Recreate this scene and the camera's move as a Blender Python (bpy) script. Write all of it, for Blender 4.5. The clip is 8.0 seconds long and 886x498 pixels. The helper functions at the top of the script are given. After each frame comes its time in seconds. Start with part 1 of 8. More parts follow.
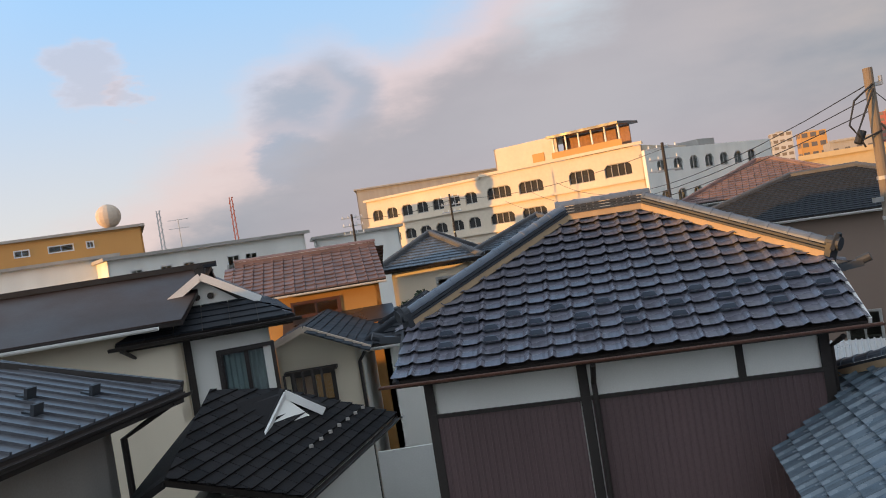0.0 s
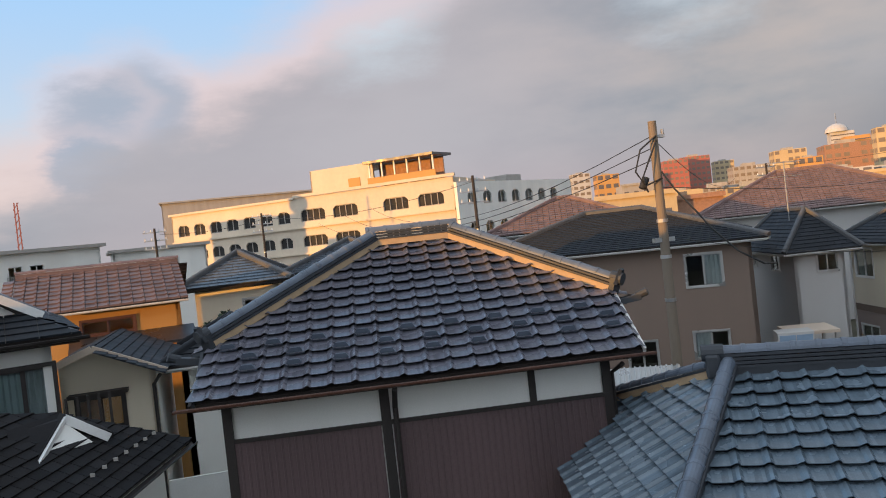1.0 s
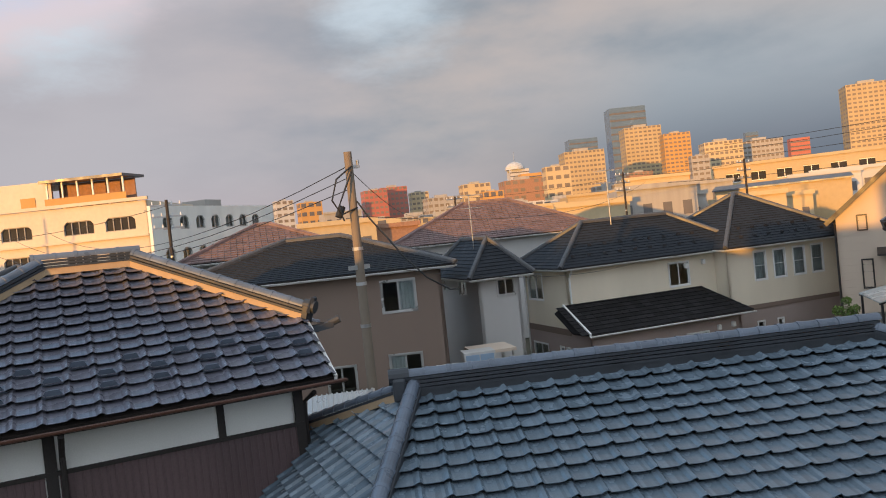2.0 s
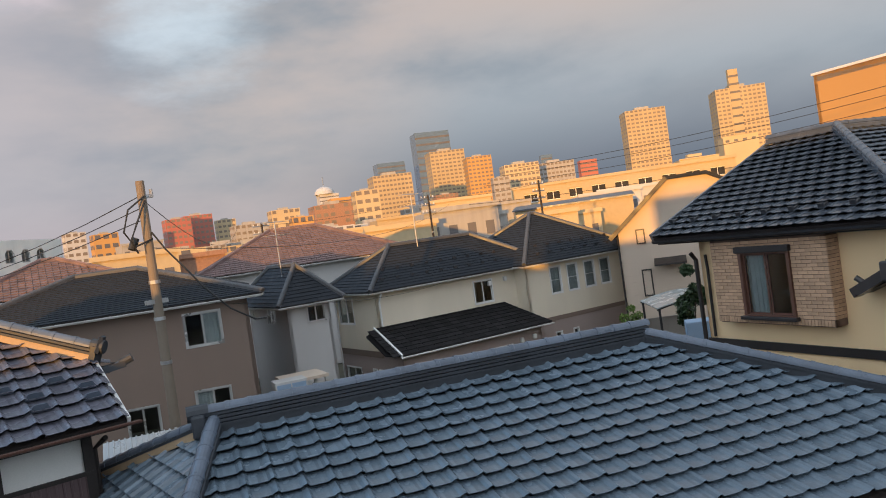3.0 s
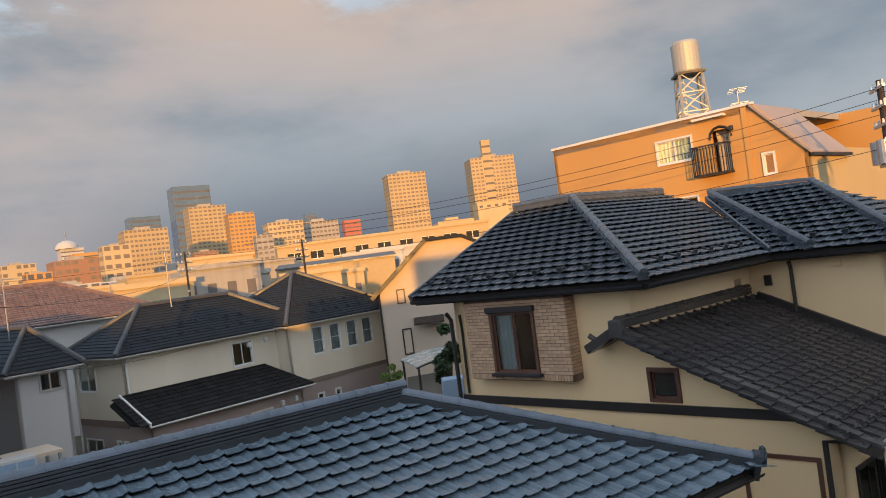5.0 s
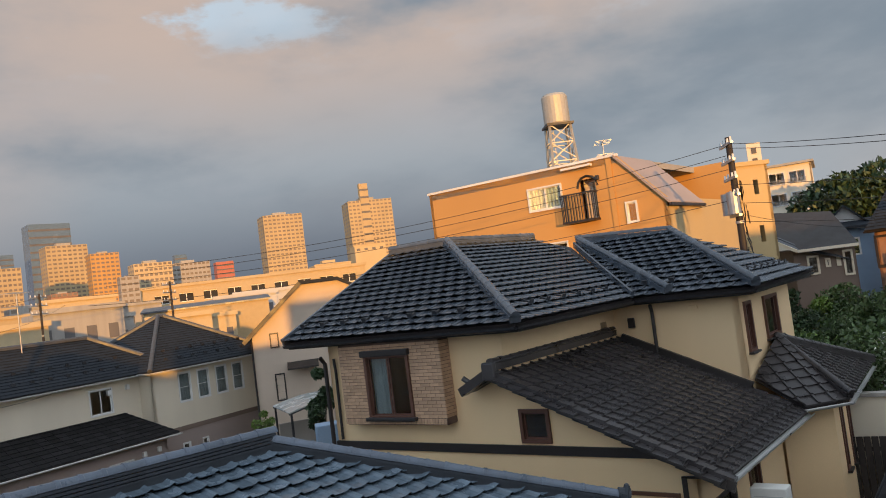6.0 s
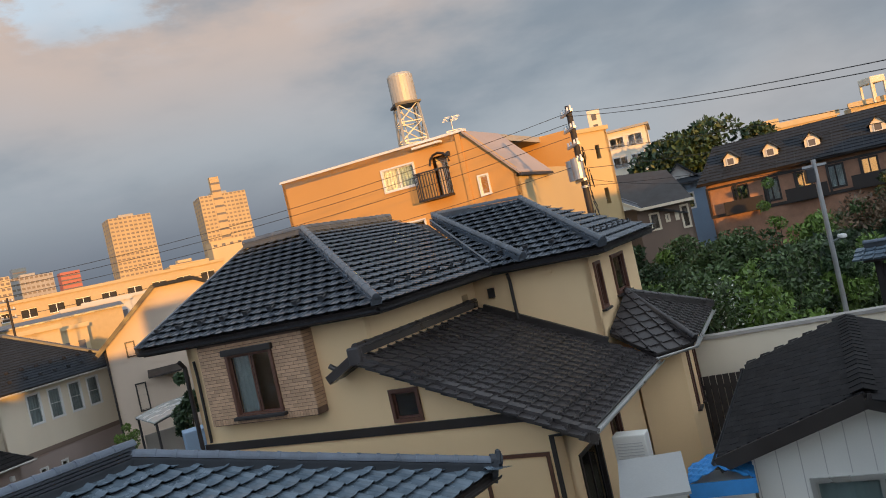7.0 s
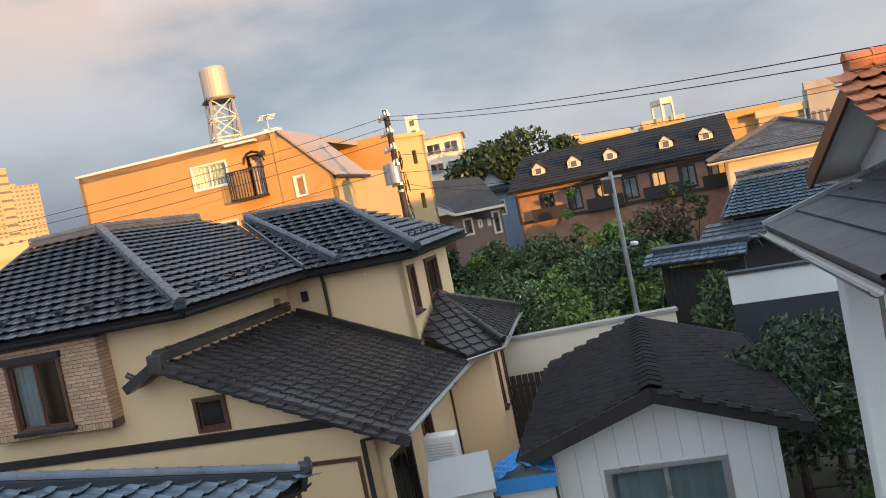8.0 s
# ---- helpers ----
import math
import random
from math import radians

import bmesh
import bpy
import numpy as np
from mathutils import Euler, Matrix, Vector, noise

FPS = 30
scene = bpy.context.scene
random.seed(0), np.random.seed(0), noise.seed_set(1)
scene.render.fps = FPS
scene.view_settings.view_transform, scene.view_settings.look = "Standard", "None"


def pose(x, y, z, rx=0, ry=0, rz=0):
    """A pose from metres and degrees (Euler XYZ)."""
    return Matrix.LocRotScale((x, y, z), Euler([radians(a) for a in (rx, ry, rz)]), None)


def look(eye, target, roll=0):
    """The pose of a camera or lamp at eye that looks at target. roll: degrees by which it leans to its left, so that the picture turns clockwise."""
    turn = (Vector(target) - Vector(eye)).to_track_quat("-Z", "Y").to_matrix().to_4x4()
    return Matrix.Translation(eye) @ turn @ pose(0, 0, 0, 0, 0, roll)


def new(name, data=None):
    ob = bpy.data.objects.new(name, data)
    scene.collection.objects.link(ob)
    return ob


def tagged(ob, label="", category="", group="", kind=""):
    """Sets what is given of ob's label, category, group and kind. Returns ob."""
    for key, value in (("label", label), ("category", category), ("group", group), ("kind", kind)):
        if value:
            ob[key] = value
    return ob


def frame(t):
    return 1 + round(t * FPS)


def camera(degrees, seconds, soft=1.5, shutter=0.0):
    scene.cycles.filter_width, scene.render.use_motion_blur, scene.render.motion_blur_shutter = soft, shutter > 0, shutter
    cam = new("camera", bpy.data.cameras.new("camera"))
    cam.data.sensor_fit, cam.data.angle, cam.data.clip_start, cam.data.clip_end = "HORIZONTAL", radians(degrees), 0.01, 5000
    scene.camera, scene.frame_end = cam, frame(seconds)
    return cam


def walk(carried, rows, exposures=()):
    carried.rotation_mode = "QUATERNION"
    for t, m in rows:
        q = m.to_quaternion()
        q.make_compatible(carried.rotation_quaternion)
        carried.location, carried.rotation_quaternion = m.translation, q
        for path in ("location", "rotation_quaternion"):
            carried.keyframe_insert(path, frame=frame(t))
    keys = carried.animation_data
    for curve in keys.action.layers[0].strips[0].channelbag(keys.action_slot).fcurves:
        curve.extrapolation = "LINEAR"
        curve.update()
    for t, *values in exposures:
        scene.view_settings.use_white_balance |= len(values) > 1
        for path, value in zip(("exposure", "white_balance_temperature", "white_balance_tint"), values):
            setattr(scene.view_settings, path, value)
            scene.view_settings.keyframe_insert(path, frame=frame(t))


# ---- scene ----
cam = camera(58.51, 8.0, soft=1.0)
PATH = [
    (0, (0.213, -0.111, 6.407), (0.005, 9.886, 6.266), -9.03),
    (0.5, (0.221, -0.144, 6.402), (0.967, 9.827, 6.238), -7.70),
    (1, (0.264, -0.174, 6.399), (2.413, 9.591, 6.243), -6.33),
    (1.5, (0.339, -0.188, 6.390), (4.128, 9.064, 6.207), -5.76),
    (2, (0.442, -0.163, 6.398), (5.988, 8.155, 6.180), -6.01),
    (2.2, (0.464, -0.261, 6.387), (6.481, 7.723, 6.172), -6.32),
    (3.3, (0.502, -0.392, 6.408), (8.109, 6.097, 6.213), -8.22),
    (3.5, (0.530, -0.388, 6.409), (8.235, 5.984, 6.234), -8.01),
    (4, (0.535, -0.381, 6.409), (8.558, 5.588, 6.337), -7.22),
    (4.5, (0.507, -0.411, 6.421), (9.033, 4.816, 6.417), -7.40),
    (5, (0.551, -0.424, 6.432), (9.591, 3.848, 6.560), -7.51),
    (6.3, (0.572, -0.477, 6.420), (10.263, 1.950, 6.861), -8.36),
    (6.5, (0.589, -0.499, 6.421), (10.341, 1.687, 6.779), -9.51),
    (7, (0.648, -0.553, 6.405), (10.583, 0.586, 6.352), -12.70),
    (7.5, (0.738, -0.610, 6.382), (10.722, -0.966, 5.950), -12.63),
    (8, (0.773, -0.622, 6.381), (10.699, -1.724, 5.883), -11.63),
]
walk(cam, [(t, look(eye, target, roll)) for t, eye, target, roll in PATH],
     [(0, 0.20), (2, 0.20), (3.5, 0.28), (5, 0.16), (6.5, 0.04), (7.2, 0.28), (8, 0.62)])

# ---- light ----
SUN = Vector((-0.890, -0.455, 0.035)).normalized()
sun = new("sun", bpy.data.lights.new("sun", "SUN"))
sun.data.energy, sun.data.angle, sun.data.color = 4.6, radians(0.5), (1.0, 0.475, 0.10)
sun.matrix_world = look(SUN * 50, (0, 0, 0))


def make_world():
    w = bpy.data.worlds.new("evening_sky")
    scene.world = w
    w.use_nodes = True
    nt = w.node_tree
    N, L = nt.nodes, nt.links
    N.clear()
    out, bg = N.new("ShaderNodeOutputWorld"), N.new("ShaderNodeBackground")
    sky = N.new("ShaderNodeTexSky")
    sky.sky_type, sky.sun_disc = "NISHITA", False
    sky.sun_elevation, sky.sun_rotation = math.asin(SUN.z), math.atan2(SUN.x, SUN.y)
    sky.air_density, sky.dust_density, sky.ozone_density = 1.0, 0.6, 2.0
    tc, mp = N.new("ShaderNodeTexCoord"), N.new("ShaderNodeMapping")
    L.new(tc.outputs["Generated"], mp.inputs[0])
    mp.inputs["Scale"].default_value = (1, 1, 2.6)

    def noise_tex(scale, detail, off, rough=0.55):
        m = N.new("ShaderNodeVectorMath")
        m.operation = "ADD"
        L.new(mp.outputs[0], m.inputs[0])
        m.inputs[1].default_value = off
        n = N.new("ShaderNodeTexNoise")
        n.inputs["Scale"].default_value, n.inputs["Detail"].default_value, n.inputs["Roughness"].default_value = scale, detail, rough
        L.new(m.outputs[0], n.inputs["Vector"])
        return n.outputs["Fac"]

    def math_node(op, a, b, clamp=False):
        m = N.new("ShaderNodeMath")
        m.operation, m.use_clamp = op, clamp
        for s, v in ((0, a), (1, b)):
            if isinstance(v, (int, float)):
                m.inputs[s].default_value = v
            else:
                L.new(v, m.inputs[s])
        return m.outputs[0]

    def towards(x, y, z):
        v = Vector((x, y, z)).normalized()
        d = N.new("ShaderNodeVectorMath")
        d.operation = "DOT_PRODUCT"
        L.new(tc.outputs["Generated"], d.inputs[0])
        d.inputs[1].default_value = v
        return d.outputs["Value"]

    def ramp(v, lo, hi):
        r = N.new("ShaderNodeMapRange")
        r.interpolation_type = "SMOOTHSTEP"
        L.new(v, r.inputs["Value"])
        r.inputs["From Min"].default_value, r.inputs["From Max"].default_value = lo, hi
        return r.outputs["Result"]

    def mix(fac, a, b):
        m = N.new("ShaderNodeMix")
        m.data_type = "RGBA"
        L.new(fac, m.inputs["Factor"])
        for s, v in (("A", a), ("B", b)):
            sock = [i for i in m.inputs if i.name == s and i.type == "RGBA"][0]
            if isinstance(v, tuple):
                sock.default_value = (*v, 1)
            else:
                L.new(v, sock)
        return [o for o in m.outputs if o.type == "RGBA"][0]

    sep = N.new("ShaderNodeSeparateXYZ")
    L.new(tc.outputs["Generated"], sep.inputs[0])
    height = ramp(sep.outputs["Z"], -0.02, 0.42)
    # clear evening air: warm low down, blue above
    gain = N.new("ShaderNodeVectorMath")
    gain.operation = "SCALE"
    L.new(sky.outputs[0], gain.inputs[0])
    gain.inputs["Scale"].default_value = SKY_GAIN
    clear = mix(height, (1.0, 0.95, 0.90), (0.44, 0.82, 1.30))
    clear = mix(ramp(towards(0.1, 1, 0.1), -1.0, 7.0), clear, gain.outputs[0])
    # the cloud bank: slate below, rosy and warm grey above
    n1, n2, n3 = noise_tex(2.2, 6, (3.1, 0.4, 1.7)), noise_tex(6.5, 7, (0.3, 5.2, 2.2), 0.6), noise_tex(1.1, 3, (7.3, 1.9, 0.5))
    tone = mix(ramp(n1, 0.34, 0.66), (0.27, 0.33, 0.395), (0.45, 0.50, 0.55))
    tone = mix(math_node("MULTIPLY", ramp(n3, 0.48, 0.66), 0.32), tone, (0.60, 0.52, 0.48))
    peach = math_node("MULTIPLY", ramp(towards(0.88, 0.36, 0.42), 0.86, 0.985), math_node("MULTIPLY", ramp(n1, 0.36, 0.62), 0.75))
    peach = math_node("MULTIPLY", peach, ramp(sep.outputs["Z"], 0.14, 0.34))
    tone = mix(peach, tone, (0.78, 0.58, 0.47))
    peach_n = math_node("MULTIPLY", ramp(towards(0.50, 0.78, 0.30), 0.93, 1.0), math_node("MULTIPLY", ramp(n1, 0.35, 0.65), 0.6))
    tone = mix(peach_n, tone, (0.70, 0.55, 0.48))
    tone = mix(math_node("MULTIPLY", ramp(n2, 0.50, 0.78), 0.18), tone, (0.58, 0.57, 0.62))
    low_east = math_node("MULTIPLY", ramp(towards(0.95, 0.5, 0.02), 0.86, 1.0), ramp(sep.outputs["Z"], 0.19, 0.03))
    tone = mix(math_node("MULTIPLY", low_east, 0.9), tone, (0.15, 0.185, 0.24))
    low_north = math_node("MULTIPLY", ramp(towards(0.25, 1, 0.05), 0.85, 1.0), ramp(sep.outputs["Z"], 0.13, 0.02))
    tone = mix(math_node("MULTIPLY", low_north, 0.6), tone, (0.56, 0.43, 0.44))
    gaps = math_node("MULTIPLY", ramp(n2, 0.47, 0.60), math_node("MULTIPLY", ramp(sep.outputs["Z"], 0.27, 0.37), ramp(n3, 0.38, 0.52)))
    tone = mix(gaps, tone, (0.66, 0.84, 1.0))
    north = math_node("MULTIPLY", ramp(towards(0.06, 1.0, 0.20), 0.86, 1.0), 0.65)
    tone = mix(north, tone, (0.60, 0.545, 0.58))
    for px, py, pz in ((0.505, 0.815, 0.290), (0.150, 0.95, 0.285)):
        thin = math_node("ADD", towards(px, py, pz), math_node("MULTIPLY", math_node("SUBTRACT", n2, 0.5), 0.012))
        tone = mix(math_node("MULTIPLY", ramp(thin, 0.994, 1.003), 0.85), tone, (0.72, 0.84, 0.94))
    cover = math_node("ADD", towards(-0.3635, -0.1839, 0.9133), math_node("MULTIPLY", math_node("SUBTRACT", n1, 0.5), -0.12))
    cover = math_node("ADD", cover, math_node("MULTIPLY", math_node("SUBTRACT", n2, 0.5), -0.10))
    bank = math_node("MAXIMUM", ramp(cover, 0.03, -0.03), ramp(towards(-0.25, 0.92, 0.30), 0.84, 0.78))
    rim = math_node("MULTIPLY", ramp(cover, 0.10, 0.01), 0.75)
    clear = mix(rim, clear, (0.92, 0.70, 0.66))
    ragged = math_node("MULTIPLY", math_node("SUBTRACT", n2, 0.5), 0.006)
    for px, py, pz, size in ((-0.135, 0.974, 0.180, 0.0022), (-0.185, 0.974, 0.185, 0.0014), (-0.193, 0.974, 0.118, 0.0010), (-0.385, 0.889, 0.240, 0.0004), (-0.345, 0.913, 0.214, 0.0002)):
        puff = math_node("ADD", towards(px, py, pz), ragged)
        clear = mix(math_node("MULTIPLY", ramp(puff, 1 - size * 2.6, 1 - size * 0.6), 0.45), clear, (0.86, 0.72, 0.74))
        clear = mix(math_node("MULTIPLY", ramp(puff, 1 - size * 1.5, 1 - size * 0.2), 0.8 if size > 0.0008 else 0.22), clear, (0.42, 0.50, 0.62))
    cloud = bank
    # the bright western half of the sky, overhead and behind
    west = ramp(towards(-0.62, -0.50, 0.60), -0.05, 0.75)
    L.new(mix(west, mix(cloud, clear, tone), WEST), bg.inputs["Color"])
    bg.inputs["Strength"].default_value = 0.78
    L.new(bg.outputs[0], out.inputs[0])


SKY_GAIN, WEST = 0.10, (1.15, 1.27, 1.42)
make_world()


# ---- materials ----
def material(name, color, rough=0.7, metal=0.0, vary=0.18, grain=30.0, stain=1.5, bump=0.15, streak=False, spots=None, per_piece=0.0, dark=None, coat=0.0):
    """A surface with fine grain, large stains, relief and a little variation from piece to piece."""
    m = bpy.data.materials.new(name)
    m.use_nodes = True
    N, L = m.node_tree.nodes, m.node_tree.links
    b = N["Principled BSDF"]
    b.inputs["Roughness"].default_value, b.inputs["Metallic"].default_value = rough, metal
    b.inputs["Coat Weight"].default_value = coat
    tc, mp = N.new("ShaderNodeTexCoord"), N.new("ShaderNodeMapping")
    L.new(tc.outputs["Object"], mp.inputs[0])
    if streak:
        mp.inputs["Scale"].default_value = (1, 1, 0.12)
    fine, wide = N.new("ShaderNodeTexNoise"), N.new("ShaderNodeTexNoise")
    fine.inputs["Scale"].default_value, fine.inputs["Detail"].default_value = grain, 4
    wide.inputs["Scale"].default_value, wide.inputs["Detail"].default_value = stain, 5
    L.new(tc.outputs["Object"], fine.inputs["Vector"])
    L.new(mp.outputs[0], wide.inputs["Vector"])
    add = N.new("ShaderNodeMath")
    add.operation = "MULTIPLY_ADD"
    L.new(fine.outputs["Fac"], add.inputs[0])
    add.inputs[1].default_value = 0.45
    L.new(wide.outputs["Fac"], add.inputs[2])
    last = add.outputs[0]
    if per_piece:
        info = N.new("ShaderNodeObjectInfo")
        isl = N.new("ShaderNodeNewGeometry")
        s1, s2 = N.new("ShaderNodeMath"), N.new("ShaderNodeMath")
        s1.operation, s2.operation = "ADD", "MULTIPLY_ADD"
        L.new(info.outputs["Random"], s1.inputs[0])
        L.new(isl.outputs["Random Per Island"], s1.inputs[1])
        fr = N.new("ShaderNodeMath")
        fr.operation = "FRACT"
        L.new(s1.outputs[0], fr.inputs[0])
        L.new(fr.outputs[0], s2.inputs[0])
        s2.inputs[1].default_value = per_piece
        L.new(last, s2.inputs[2])
        sub = N.new("ShaderNodeMath")
        sub.operation = "SUBTRACT"
        L.new(s2.outputs[0], sub.inputs[0])
        sub.inputs[1].default_value = per_piece / 2
        last = sub.outputs[0]
    ramp = N.new("ShaderNodeMapRange")
    L.new(last, ramp.inputs["Value"])
    ramp.inputs["From Min"].default_value, ramp.inputs["From Max"].default_value = 0.42, 1.02
    mixer = N.new("ShaderNodeMix")
    mixer.data_type = "RGBA"
    ca, cb = [i for i in mixer.inputs if i.type == "RGBA"]
    lo = dark or tuple(c * (1 - vary * 1.5) for c in color)
    ca.default_value = (*lo, 1)
    cb.default_value = (*(min(1, c * (1 + vary)) for c in color), 1)
    L.new(ramp.outputs[0], mixer.inputs["Factor"])
    L.new([o for o in mixer.outputs if o.type == "RGBA"][0], b.inputs["Base Color"])
    rr = N.new("ShaderNodeMapRange")
    L.new(wide.outputs["Fac"], rr.inputs["Value"])
    rr.inputs["From Min"].default_value, rr.inputs["From Max"].default_value = 0.3, 0.7
    rr.inputs["To Min"].default_value, rr.inputs["To Max"].default_value = max(0.03, rough - 0.12), min(1, rough + 0.10)
    L.new(rr.outputs[0], b.inputs["Roughness"])
    if bump:
        bp = N.new("ShaderNodeBump")
        bp.inputs["Strength"].default_value, bp.inputs["Distance"].default_value = bump, 0.01
        L.new(fine.outputs["Fac"], bp.inputs["Height"])
        L.new(bp.outputs[0], b.inputs["Normal"])
    return m


def glass_material(name, tint=(0.75, 0.82, 0.84)):
    m = bpy.data.materials.new(name)
    m.use_nodes = True
    b = m.node_tree.nodes["Principled BSDF"]
    b.inputs["Base Color"].default_value = (*tint, 1)
    b.inputs["Roughness"].default_value, b.inputs["IOR"].default_value = 0.02, 1.5
    b.inputs["Transmission Weight"].default_value = 1.0
    return m


